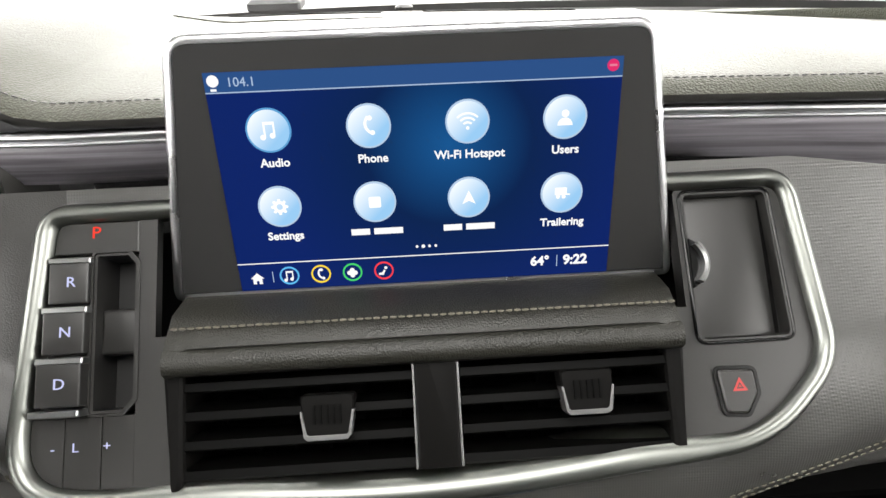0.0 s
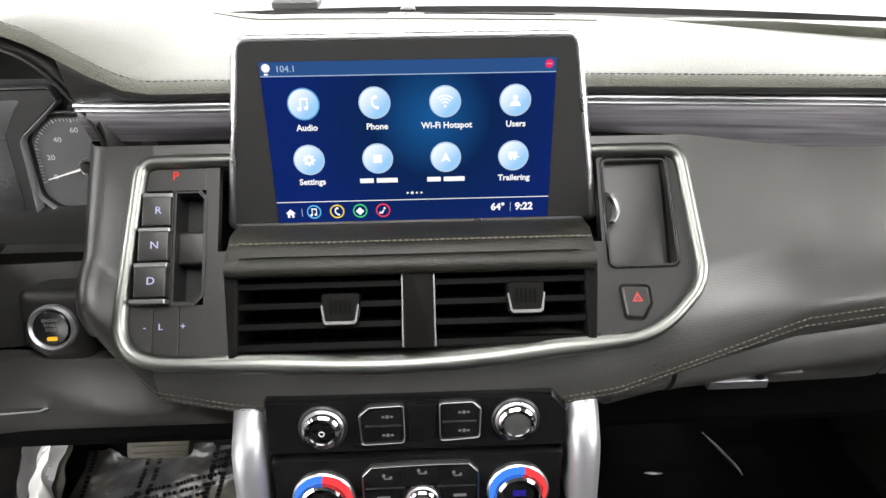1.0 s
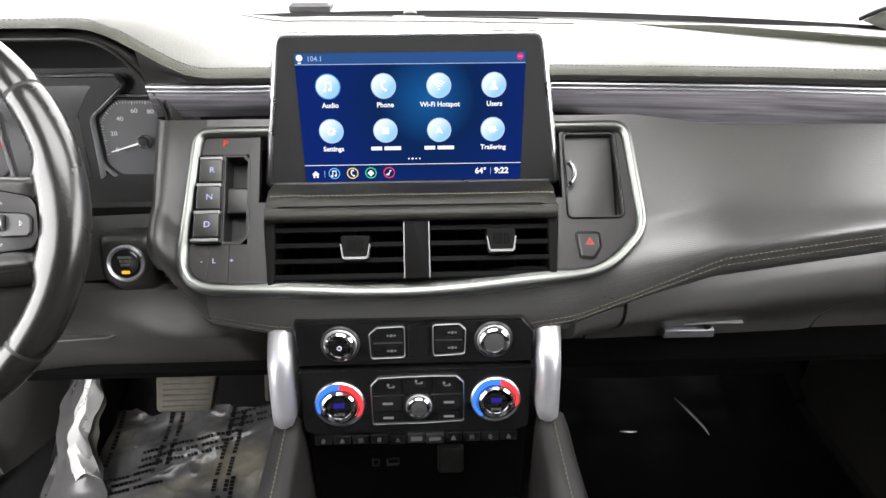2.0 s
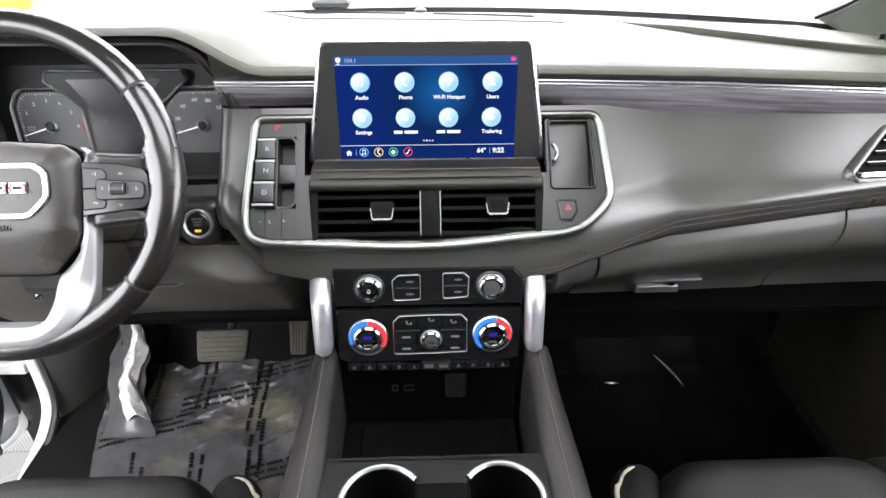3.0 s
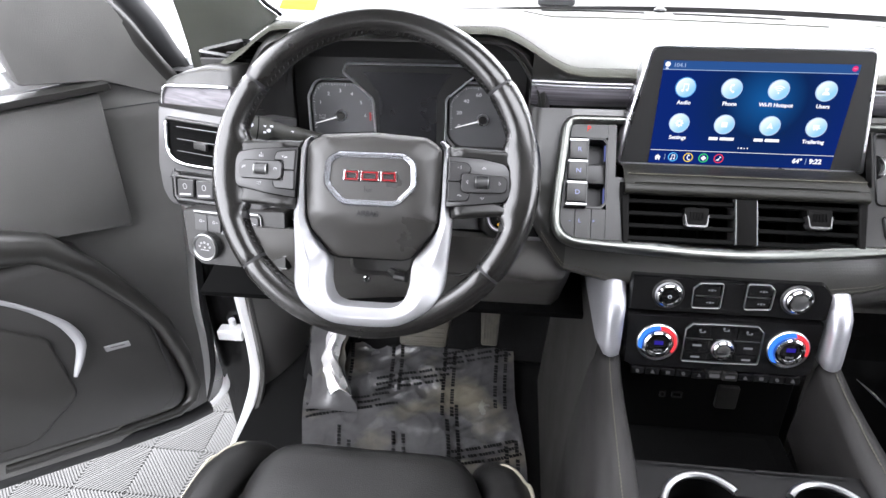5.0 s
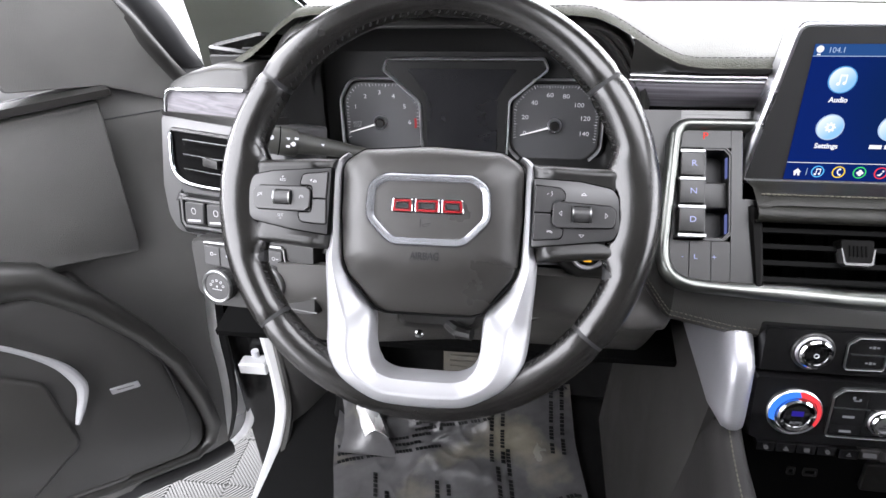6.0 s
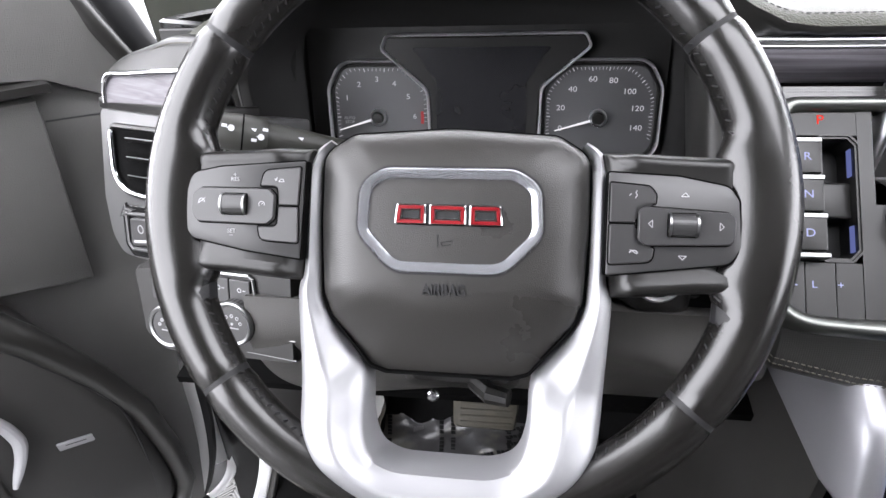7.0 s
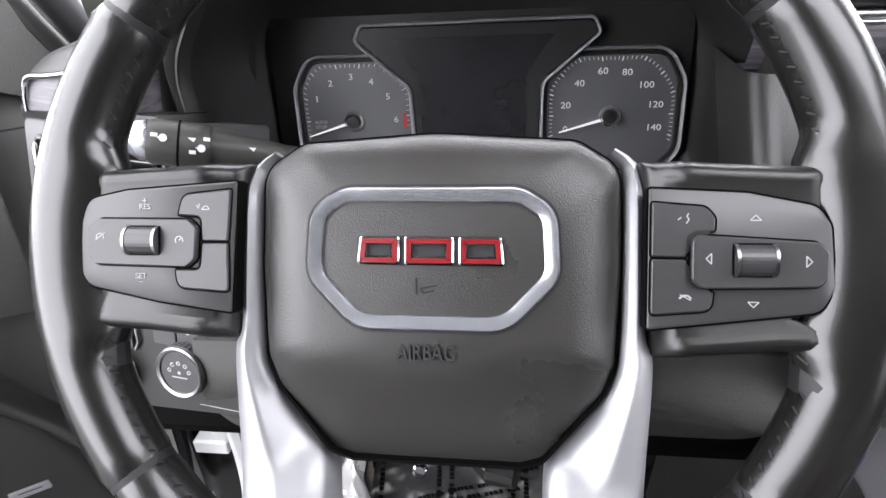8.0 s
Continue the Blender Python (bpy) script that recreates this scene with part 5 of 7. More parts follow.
for parent, x, y in ((pl_, -0.1240, 0.0010), (pr_, 0.1231, -0.0043)):
    part("wheel_slot", slab(rect(x - 0.0080, x + 0.0080, y - 0.0064, y + 0.0064, 0.0015), 0.0150, 0.0161, PODW), VOID, parent)
    bm = bmesh.new()
    loops = []
    for k in range(13):
        xx = x - 0.0070 + 0.0140 * k / 12
        r = 0.0060 * (1 if 0 < k < 12 else 0.93)
        loops.append([(xx, y + r * math.cos(2 * math.pi * j / 28) * (1 if j % 2 else 0.965), 0.0150 + r * 0.85 * math.sin(2 * math.pi * j / 28)) for j in range(28)])
    rings(bm, loops, PODW)
    wl = part("thumb_wheel", bm, SWITCH, parent, "ribbed thumb wheel", flat=10)
    for dx in (-0.0068, 0.0068):
        bm = bmesh.new()
        rings(bm, [[(x + dx + e, y + 0.0063 * math.cos(2 * math.pi * j / 28), 0.0150 + 0.0054 * math.sin(2 * math.pi * j / 28)) for j in range(28)] for e in (-0.0006, 0.0006)], PODW)
        part("wheel_edge", bm, CHROME, wl, "thin chrome edge")


def sign(parent, x, y, pts, w=0.0004, h=0.0157):
    bm = bmesh.new()
    for a, b in zip(pts, pts[1:]):
        a, b = Vector(a) + Vector((x, y)), Vector(b) + Vector((x, y))
        d = (b - a).normalized()
        s = Vector((-d.y, d.x)) * w
        slab([a - s, b - s, b + s, a + s], h - 0.0003, h + 0.0001, PODW, 0, bm)
    return part("switch_sign", bm, SIGNGREY, parent)


TRI = [(-0.0020, -0.0008), (0.0020, -0.0008), (0, 0.0012), (-0.0020, -0.0008)]
ARC = [(0.0017 * math.cos(radians(a)), 0.0017 * math.sin(radians(a))) for a in range(-20, 221, 24)]
sign(pr_, 0.1244, 0.0116, TRI, 0.0002, 0.0127)
sign(pr_, 0.1240, -0.0211, [(x, -y) for x, y in TRI], 0.0002, 0.0127)
sign(pr_, 0.1069, -0.0039, [(-y, x) for x, y in TRI], 0.0002, 0.0158)
sign(pr_, 0.1421, -0.0046, [(y, x) for x, y in TRI], 0.0002, 0.0158)
sign(pr_, 0.0985, 0.0114, [(0.0012, 0.0020), (0.0006, 0.0008), (0.0014, -0.0004), (0.0004, -0.0020)], 0.00025, 0.0138)
sign(pr_, 0.0970, 0.0108, [(0.0, 0.0010), (-0.0012, 0.0)], 0.00025, 0.0138)
sign(pr_, 0.0989, -0.0190, [(-0.0022, -0.0004), (-0.0010, 0.0008), (0.0010, 0.0008), (0.0022, -0.0004)], 0.00035, 0.0138)
sign(pr_, 0.0989, -0.0190, [(-0.0020, 0.0012), (0.0020, -0.0010)], 0.0002, 0.0138)
for x, y in ((-0.1441, 0.0022), (-0.1075, 0.0012)):
    sign(pl_, x, y, ARC, 0.00022, 0.0158)
    sign(pl_, x, y, [(0, 0), (0.0008, 0.0008)], 0.00022, 0.0158)
sign(pl_, -0.1441, 0.0022, [(-0.0022, -0.0012), (0.0022, 0.0020)], 0.0002, 0.0158)
sign(pl_, -0.0975, 0.0150, [(-0.0010, -0.0006), (0.0002, 0.0008), (0.0016, 0.0008), (0.0024, -0.0006), (-0.0010, -0.0006)], 0.00022, 0.0138)
sign(pl_, -0.1000, 0.0154, [(-0.0008, 0.0008), (0.0, -0.0006), (0.0006, 0.0014)], 0.00022, 0.0138)
text("switch_sign", "+", 0.0040, at(PODW, -0.1253, 0.0180, 0.0128), SIGNGREY, pl_)
text("switch_sign", "RES", 0.0034, at(PODW, -0.1253, 0.0155, 0.0128), SIGNGREY, pl_)
text("switch_sign", "SET", 0.0034, at(PODW, -0.1269, -0.0145, 0.0128), SIGNGREY, pl_)
text("switch_sign", "–", 0.0034, at(PODW, -0.1269, -0.0168, 0.0128), SIGNGREY, pl_)

# steering column, stalk, lower cover
col = thing("steering_column", (-0.443, 0.0, 0.68), "black steering column shroud with stalk and tilt lever", "steering column")
part("shroud", loaf(rounded([(-0.060, 0.035), (-0.055, -0.060), (0.055, -0.060), (0.060, 0.035)], 0.02, 5), [(0.004, -0.26), (0, -0.20), (0, -0.055), (0.008, -0.040)], WHEEL), PLASTIC, col, flat=50)
part("lower_shroud", loaf(rounded([(-0.045, -0.060), (-0.040, -0.118), (0.040, -0.118), (0.045, -0.060)], 0.012, 5), [(0, -0.25), (0, -0.080), (0.006, -0.070)], WHEEL), PLASTIC, col, flat=50)
part("tilt_lever", tube([WHEEL @ Vector(p) for p in ((0.010, -0.112, -0.075), (0.022, -0.116, -0.060), (0.034, -0.117, -0.056))], [0.006, 0.007, 0.006], 10), SATIN, col)
part("column_bolt", lathe([(0.004, 0), (0.004, 0.003), (0.0028, 0.004)], at(WHEEL, -0.018, -0.123, -0.075), 16), BRIGHT, col)
_st = [Vector((-0.530, -0.008, 0.768)), Vector((-0.566, -0.018, 0.779)), Vector((-0.5960, -0.0300, 0.7885)), Vector((-0.6270, -0.0430, 0.7980))]
STALK = material("stalk_plastic", (0.040, 0.040, 0.036), 0.42, grain=0.2, scale=1800, vary=0.12)
stalk = part("stalk", tube(curve(_st, 10), [0.0070, 0.0075, 0.0082, 0.0090, 0.0098, 0.0106, 0.0114, 0.0120, 0.0124, 0.0124], 16), STALK, col, "black wiper and lamp stalk", flat=60)
part("stalk_head", tube([_st[2].lerp(_st[3], t) for t in (-0.05, 0.0, 0.45, 0.9, 1.0)], [0.0128, 0.0142, 0.0146, 0.0140, 0.0128], 18), STALK, stalk, flat=40)
part("stalk_ring", tube([_st[2].lerp(_st[3], t) for t in (0.46, 0.50)], [0.0148, 0.0148], 18), VOID, stalk)
# silver cap carries the bright reflection at the tip of the stalk
part("stalk_end", tube([_st[3] + Vector((0.001, 0.0005, 0)), _st[3] + Vector((-0.005, -0.0022, 0.001)), _st[3] + Vector((-0.010, -0.0045, 0.0015))], [0.0130, 0.0120, 0.0075], 16), SILVERBRIGHT, stalk, "silver stalk end standing in for a bright reflection", flat=60)
_ax = (_st[3] - _st[2]).normalized()
_fw = Vector((0.50, -0.80, 0.33))
_fw = (_fw - _ax * _fw.dot(_ax)).normalized()
_up = _ax.cross(_fw)
for t, h, kind in ((0.72, 0.0022, 0), (0.86, 0.0035, 1), (0.26, 0.0028, 2), (0.10, -0.0018, 0), (0.24, -0.0046, 1), (0.02, 0.0040, 1), (-0.75, 0.001, 2)):
    r = 0.0149 if t > -0.1 else 0.0106
    c = _st[2].lerp(_st[3], t)
    q = math.asin(max(-0.9, min(0.9, h / r)))
    n = _fw * math.cos(q) + _up * math.sin(q)
    m = Matrix.Translation(c + n * r) @ Matrix((-_ax, _up * math.cos(q) - _fw * math.sin(q), n)).transposed().to_4x4()
    bm = bmesh.new()
    if kind == 0:
        slab(circle(0, 0, 0.0024, 10), -0.0002, 0.0003, m, 0, bm)
        slab(rect(-0.0032, -0.0022, -0.0004, 0.0004), -0.0002, 0.0003, m, 0, bm)
    elif kind == 1:
        slab(rect(-0.0019, 0.0019, -0.0011, 0.0011), -0.0002, 0.0003, m, 0, bm)
    else:
        slab([Vector((-0.0022, 0.0010)), Vector((0.0022, 0.0012)), Vector((0.0010, -0.0012))], -0.0002, 0.0003, m, 0, bm)
    part("stalk_sign", bm, MARK, stalk)

# start button pod
sp = thing("start_button", (-0.287, -0.05, 0.684), "round black engine start button with amber lamp", "start button")
SB = plane_frame((-0.2920, -0.0500, 0.6855), 20) @ Matrix.Diagonal((0.89, 0.89, 1, 1))
part("pod", loaf(rounded([(-0.036, 0.035), (-0.034, -0.020), (-0.012, -0.036), (0.030, -0.034), (0.034, 0.035)], 0.014, 6), [(0, -0.06), (0, -0.010), (0.004, -0.004), (0.010, 0.0)], SB), SATIN, sp, flat=50)
part("ring", lathe([(0.0215, -0.002), (0.0215, 0.004), (0.0195, 0.0065), (0.0172, 0.0045), (0.0165, 0.0)], SB, 40), POST, sp, "dull silver ring")
_sbn = part("button", lathe([(0.0165, 0.0), (0.0162, 0.0045), (0.0150, 0.0052), (0.0, 0.0040)], SB, 40), GLOSS, sp)
part("amber_lamp", slab(rect(-0.0045, 0.0045, -0.0115, -0.0080, 0.001), 0.0045, 0.0056, SB), glow("lit_amber", (1.0, 0.50, 0.04), 1.0), _sbn)
text("button_text", "ENGINE\nSTART\nSTOP", 0.0044, at(SB, 0.0, 0.0028, 0.0049), material("dim_print", (0.16, 0.16, 0.16), 0.6), _sbn)
# pocket trim beside the column
part("column_panel", sheet(lambda u, v: (-0.640 + 0.385 * u, 0.012 - 0.050 * v - 0.01 * math.sin(math.pi * u), 0.712 - 0.050 * v), 16, 6, 0.012), SATIN, dash, flat=60)
bx = thing("pocket_trim", (-0.37, -0.02, 0.55), "small dark pocket with thin silver edge below the start button", "pocket")
PK = Matrix(((1, 0, 0, -0.010), (0, 0.05, -1, -0.040), (0, 1, 0.05, -0.012), (0, 0, 0, 1)))
part("panel", loaf(rounded([(-0.440, 0.680), (-0.440, 0.580), (-0.330, 0.584), (-0.302, 0.604), (-0.302, 0.680)], [0.006, 0.006, 0.014, 0.014, 0.006], 5), [(0, -0.02), (0, 0.018), (0.004, 0.024)], PK), PLASTIC, bx, flat=50)
part("inner_line", tube([PK @ Vector(p) for p in ((-0.405, 0.612, 0.0243), (-0.36, 0.618, 0.0243), (-0.332, 0.630, 0.0243))], 0.0012, 6), VOID, bx)
part("silver_edge", tube([PK @ Vector(p) for p in ((-0.435, 0.5860, 0.0245), (-0.40, 0.5865, 0.0245), (-0.338, 0.5895, 0.0245), (-0.316, 0.5985, 0.0245))], 0.0011, 6), CHROME, bx, "thin silver edge")

# ---- left end of the dash ----
lp = thing("side_vent_panel", (-0.72, 0.0, 0.66), "silver-grey side panel with chrome-edged air vent and parking brake switch", "vent panel")
PEW = material("pewter_panel", (0.125, 0.124, 0.125), 0.42, metal=0.35, grain=0.08, scale=2500, vary=0.08)
part("panel", loaf(rounded([(-0.1165, 0.058), (-0.1210, -0.034), (-0.113, -0.074), (-0.098, -0.092), (0.090, -0.084), (0.090, 0.068)], [0.008, 0.04, 0.03, 0.02, 0.004, 0.004], 6), [(0.004, -0.07), (0, -0.014), (0.002, -0.004), (0.005, 0.0)], LEFT), PEW, lp, flat=60)
part("upper_lip", loaf(rounded([(-0.1110, 0.066), (-0.1120, 0.053), (0.055, 0.060), (0.055, 0.073)], [0.006, 0.004, 0.002, 0.002], 4), [(0, -0.04), (0, -0.002), (0.002, 0.002)], LEFT), SATIN, lp, "dark leather lip", flat=60)
VO = rounded([(-0.0965, 0.042), (-0.0955, -0.006), (-0.080, -0.0240), (-0.042, -0.0250), (0.060, -0.014), (0.060, 0.050)], [0.007, 0.014, 0.02, 0.01, 0.004, 0.004], 6)
part("vent_hole", slab(VO, 0.0, 0.0012, LEFT), VOID, lp)
part("vent_lining", band(VO, [(-0.001, 0.0), (0.0, 0.0028), (0.0025, 0.0034), (0.004, 0.0012)], LEFT), SATIN, lp, "dark vent edge", flat=50)
part("vent_chrome", tube([LEFT @ p for p in curve([(-0.0915, 0.037, 0.004), (-0.0912, 0.012, 0.004), (-0.0893, -0.004, 0.004), (-0.080, -0.0155, 0.004), (-0.064, -0.0195, 0.004), (-0.03, -0.0185, 0.004), (0.055, -0.010, 0.004)], 30)], [0.0016] + [0.0034] * 28 + [0.002], 10, flat=0.7), BRIGHT, lp, "broad chrome edge round the vent", flat=60)
for k in range(3):
    y = -0.004 + 0.0175 * k
    part("slat", slab([Vector((-0.068, y - 0.0016)), Vector((0.056, y + 0.006)), Vector((0.056, y + 0.009)), Vector((-0.068, y + 0.0014))], 0.0012, 0.0060, LEFT, 0.0006), SLAT, lp)
    part("slat_edge", slab([Vector((-0.068, y + 0.0012)), Vector((0.056, y + 0.0088)), Vector((0.056, y + 0.0095)), Vector((-0.068, y + 0.0019))], 0.0058, 0.0066, LEFT), CHROME, lp)
part("tab", slab(rect(-0.030, -0.006, 0.008, 0.018, 0.002), 0.006, 0.0110, LEFT, 0.001), SATIN, lp)
BZ = rounded([(-0.0890, -0.038), (-0.0868, -0.076), (-0.0760, -0.0860), (0.03, -0.0720), (0.03, -0.022), (-0.080, -0.0345)], [0.006, 0.008, 0.008, 0.006, 0.006, 0.006], 4)
part("switch_bezel", slab(BZ, 0.0, 0.0016, LEFT, 0.0006), GLOSS, lp, "black switch surround")
part("switch_frame", band(inset(BZ, 0.006), [(0, 0.0012), (0.0004, 0.0036), (0.0020, 0.0044), (0.0038, 0.0036), (0.0042, 0.0012)], LEFT), SWITCH, lp, "raised frame round the switches", flat=50)
for k, x in enumerate((-0.0560, -0.0170)):
    d = 0.0055 * k
    EB = rounded([(x - 0.0165, -0.0455 + d), (x - 0.0160, -0.0735 + d), (x + 0.0165, -0.0670 + d), (x + 0.0170, -0.0405 + d)], 0.003, 4)
    b = part("switch", loaf(EB, [(0, 0), (0, 0.0045), (0.0012, 0.0056)], LEFT), SWITCH, lp, "parking brake switch" if k == 0 else "")
    part("switch_sign", between(circle(x, -0.0535 + d, 0.0042, 16), circle(x, -0.0535 + d, 0.0034, 16), 0.0055, 0.0060, LEFT), SIGNGREY, b)
    part("switch_mark", slab([Vector((x - 0.011, -0.0665 + d)), Vector((x - 0.011, -0.0690 + d)), Vector((x + 0.012, -0.0645 + d)), Vector((x + 0.012, -0.0620 + d))], 0.0055, 0.0060, LEFT), SIGNGREY, b)
# trim box above: wood with chrome outline
tb = thing("side_trim", (-0.71, 0.0, 0.82), "grey wood end trim with chrome outline", "trim")
_cr = curve([(-0.0985, 0.061, 0.003), (-0.0970, 0.072, 0.004), (-0.0925, 0.0825, 0.005), (-0.083, 0.0880, 0.006), (-0.060, 0.0900, 0.006), (-0.02, 0.0950, 0.006), (0.034, 0.1005, 0.006)], 36)
WB = [Vector((p.x, p.y)) for p in _cr] + [Vector((0.034, 0.072)), Vector((-0.0985, 0.061))]
part("wood", slab(WB[:-1], -0.05, 0.003, LEFT), WOOD, tb, flat=50)
part("outline", tube([LEFT @ p for p in _cr], 0.0026, 8), BRIGHT, tb, "chrome outline", flat=60)
_cap = [Vector((p[0], p[1])) for p in curve([(-0.1170, 0.060, 0), (-0.1125, 0.0745, 0), (-0.100, 0.0930, 0), (-0.074, 0.1085, 0), (-0.040, 0.1200, 0), (-0.0115, 0.1290, 0), (0.036, 0.1330, 0)], 32)] + [Vector((0.036, 0.062))]
part("cap", loaf(_cap, [(0.012, -0.12), (0.004, -0.06), (0, -0.030), (0.003, -0.012), (0.008, -0.004), (0.016, 0.000)], LEFT), HIDE, tb, "leather-wrapped dash end", flat=70)
part("cap_stitching", stitches([LEFT @ Vector((p.x * 0.93, p.y - 0.010, -0.0005)) for p in _cap[8:-2]], 0.0048, 0.0034, 0.0006), THREAD, tb, kind="stuff")
dv = thing("defroster_vent", (-0.70, 0.09, 0.85), "black side window defroster grille on the dash end", "air vent")
part("frame", band(rounded([(-0.745, 0.095), (-0.645, 0.055), (-0.630, 0.130), (-0.700, 0.170)], 0.015, 5), [(0, 0.820), (0, 0.8535), (0.004, 0.856), (0.008, 0.853), (0.008, 0.830)], Matrix()), GLOSS, dv)
for k in range(6):
    y = 0.062 + 0.017 * k
    part("slat", block(-0.725 + 0.012 * k, -0.645 - 0.002 * k, y + 0.008, y + 0.012, 0.832, 0.851, 0.001), SATIN, dv)
# headlamp panel below
hp = thing("headlamp_panel", (-0.69, -0.03, 0.60), "black headlamp switch panel with two round knobs", "switch panel")
HP = plane_frame((-0.690, -0.045, 0.632), 14, -10)
part("panel", loaf(rounded([(-0.064, 0.030), (-0.058, -0.036), (-0.036, -0.052), (0.105, -0.040), (0.105, 0.050)], [0.006, 0.01, 0.012, 0.006, 0.004], 5), [(0, -0.05), (0, -0.006), (0.003, 0.0)], HP), SATIN, hp, flat=50)
for xk, yk, x0, x1, y0, y1 in ((-0.0195, -0.0185, -0.0405, 0.0020, 0.0035, 0.0275), (0.0500, -0.0042, 0.0215, 0.0635, 0.0105, 0.0335)):
    xm = (x0 + x1) / 2
    for a0, a1 in ((x0, xm - 0.0004), (xm + 0.0004, x1)):
        b = part("button", slab(rect(a0, a1, y0, y1, 0.0015), -0.004, 0.0030, HP, 0.0008), SWITCH, hp)
        xc, yc = (a0 + a1) / 2, y0 + 0.6 * (y1 - y0)
        part("button_sign", between(circle(xc, yc, 0.0022, 12), circle(xc, yc, 0.0015, 12), 0.003, 0.0033, HP), SIGNGREY, b)
        part("button_dash", slab(rect(xc + 0.0034, xc + 0.0062, yc - 0.0004, yc + 0.0004), 0.003, 0.0033, HP), SIGNGREY, b)
    part("button_edge", tube([HP @ Vector(p) for p in ((x0, y1 + 0.0032, 0.002), (x1 - 0.001, y1 + 0.0048, 0.002), (x1 + 0.0028, y1 + 0.0020, 0.002), (x1 + 0.0052, y0 + 0.0060, 0.002), (x1 + 0.0015, y0 - 0.001, 0.002))], 0.0013, 8), CHROME, hp, "chrome edge of the buttons")
    k = part("knob", lathe([(0.0206, -0.002), (0.0206, 0.009), (0.0198, 0.0118), (0.0176, 0.0124), (0.0166, 0.0114), (0.0, 0.0118)], at(HP, xk, yk), 64, knurl=0.025), SWITCH, hp, "round knurled switch knob")
    part("knob_ring", band(circle(xk, yk, 0.0204, 48), [(0, 0.0100), (0.0004, 0.0126), (0.0016, 0.0134), (0.0036, 0.0126), (0.0038, 0.0100)], HP), CHROME, k, "chrome knob ring")
    bm = bmesh.new()
    for i in range(5):
        a = radians(10 + 40 * i)
        cx, cy = xk + 0.0085 * math.cos(a), yk + 0.0075 * math.sin(a)
        between(circle(cx, cy, 0.0017, 10), circle(cx, cy, 0.0010, 10), 0.0116, 0.0122, HP, bm)
    slab(rect(xk - 0.0065, xk + 0.0065, yk - 0.0042, yk - 0.0034), 0.0116, 0.0122, HP, 0, bm)
    slab(circle(xk, yk, 0.0013, 10), 0.0116, 0.0122, HP, 0, bm)
    part("knob_sign", bm, SIGNGREY, k, kind="stuff")
part("panel_line", tube([HP @ Vector((0.062, -0.0175, 0.0003)), HP @ Vector((0.105, -0.0165, 0.0003))], 0.0009, 6), PEWTER, hp, "thin bright panel seam")
part("panel_line", tube([HP @ Vector((0.055, -0.0355, -0.0005)), HP @ Vector((0.105, -0.0355, -0.0005))], 0.0007, 6), PEWTER, hp)
part("knee_line", tube([(-0.628, -0.0455, 0.614), (-0.50, -0.0460, 0.614), (-0.36, -0.0455, 0.612)], 0.0009, 6), PEWTER, dash, "thin bright panel seam")
part("knee_line", tube([(-0.628, -0.0375, 0.594), (-0.50, -0.0380, 0.593), (-0.36, -0.0375, 0.592)], 0.0007, 6), PEWTER, dash)

# ---- passenger side vent and trims ----
rv = thing("passenger_vent", (0.64, -0.04, 0.72), "black passenger air vent with chrome lower edge", "air vent")
RV = plane_frame((0.600, -0.0610, 0.7740), 46, -7)
RO = rounded([(-0.0300, 0.036), (-0.0795, -0.030), (-0.072, -0.0385), (0.20, -0.014), (0.20, 0.060)], [0.012, 0.006, 0.006, 0.004, 0.004], 6)
part("hole", slab(RO, -0.03, 0.002, RV), VOID, rv)
part("frame", band(RO, [(-0.010, -0.012), (-0.005, 0.0015), (0.0, 0.0042), (0.003, 0.0036), (0.005, 0.001)], RV), WEAVE, rv, "flared vinyl edge", flat=60)
part("chrome_edge", tube([RV @ Vector(p) for p in ((-0.0735, -0.0325, 0.0050), (-0.068, -0.0335, 0.0055), (-0.02, -0.0290, 0.0055), (0.20, -0.0090, 0.0055))], 0.0038, 8, flat=0.7), BRIGHT, rv, "chrome lower edge")
for k in range(4):
    y = -0.018 + 0.0150 * k
    x = -0.060 + 0.011 * k
    part("slat", slab([Vector((x, y - 0.0016)), Vector((0.20, y + 0.021)), Vector((0.20, y + 0.025)), Vector((x, y + 0.0024))], 0.002, 0.0046, RV, 0.0008), SLAT, rv)
    part("slat_edge", slab([Vector((x, y + 0.0022)), Vector((0.20, y + 0.0246)), Vector((0.20, y + 0.0254)), Vector((x, y + 0.0030))], 0.0044, 0.0050, RV), CHROME, rv)

# dash top: speaker grille, slot, sensor, glovebox latch
gr = thing("dash_grille", (0, 0.46, 0.85), "dark defroster and speaker grille on the dash top", "grille")
bm = bmesh.new()


def on_pad(x, s, up=0.0):
    return pad(x, s) + Vector((0, 0, up))


part("plate", sheet(lambda u, v: on_pad(-0.275 + 0.53 * u, 0.74 + 0.17 * v + 0.05 * (1 - (2 * u - 1) ** 2) * v, 0.0015 + 0.001 * math.sin(math.pi * v)), 24, 6, 0.002), PAD, gr, "leather-grained raised centre plate", flat=60)
for x0, x1 in ((-0.235, -0.035), (0.02, 0.215)):
    part("slot", sheet(lambda u, v: on_pad(x0 + (x1 - x0) * u, 0.885 + 0.030 * v + 0.01 * math.sin(math.pi * u), 0.0035), 16, 2, 0.002), VOID, gr, "black defroster slot")
part("sensor", lathe([(0.012, 0), (0.012, 0.003), (0.008, 0.006), (0, 0.007)], Matrix.Translation(on_pad(-0.005, 0.91, 0.006)), 20), SATIN, gr)
lone("wiper_cowl", block(-0.24, -0.16, 0.66, 0.72, 0.815, 0.836, 0.006), INK, "black washer jet on the cowl outside the windscreen", "cowl part")
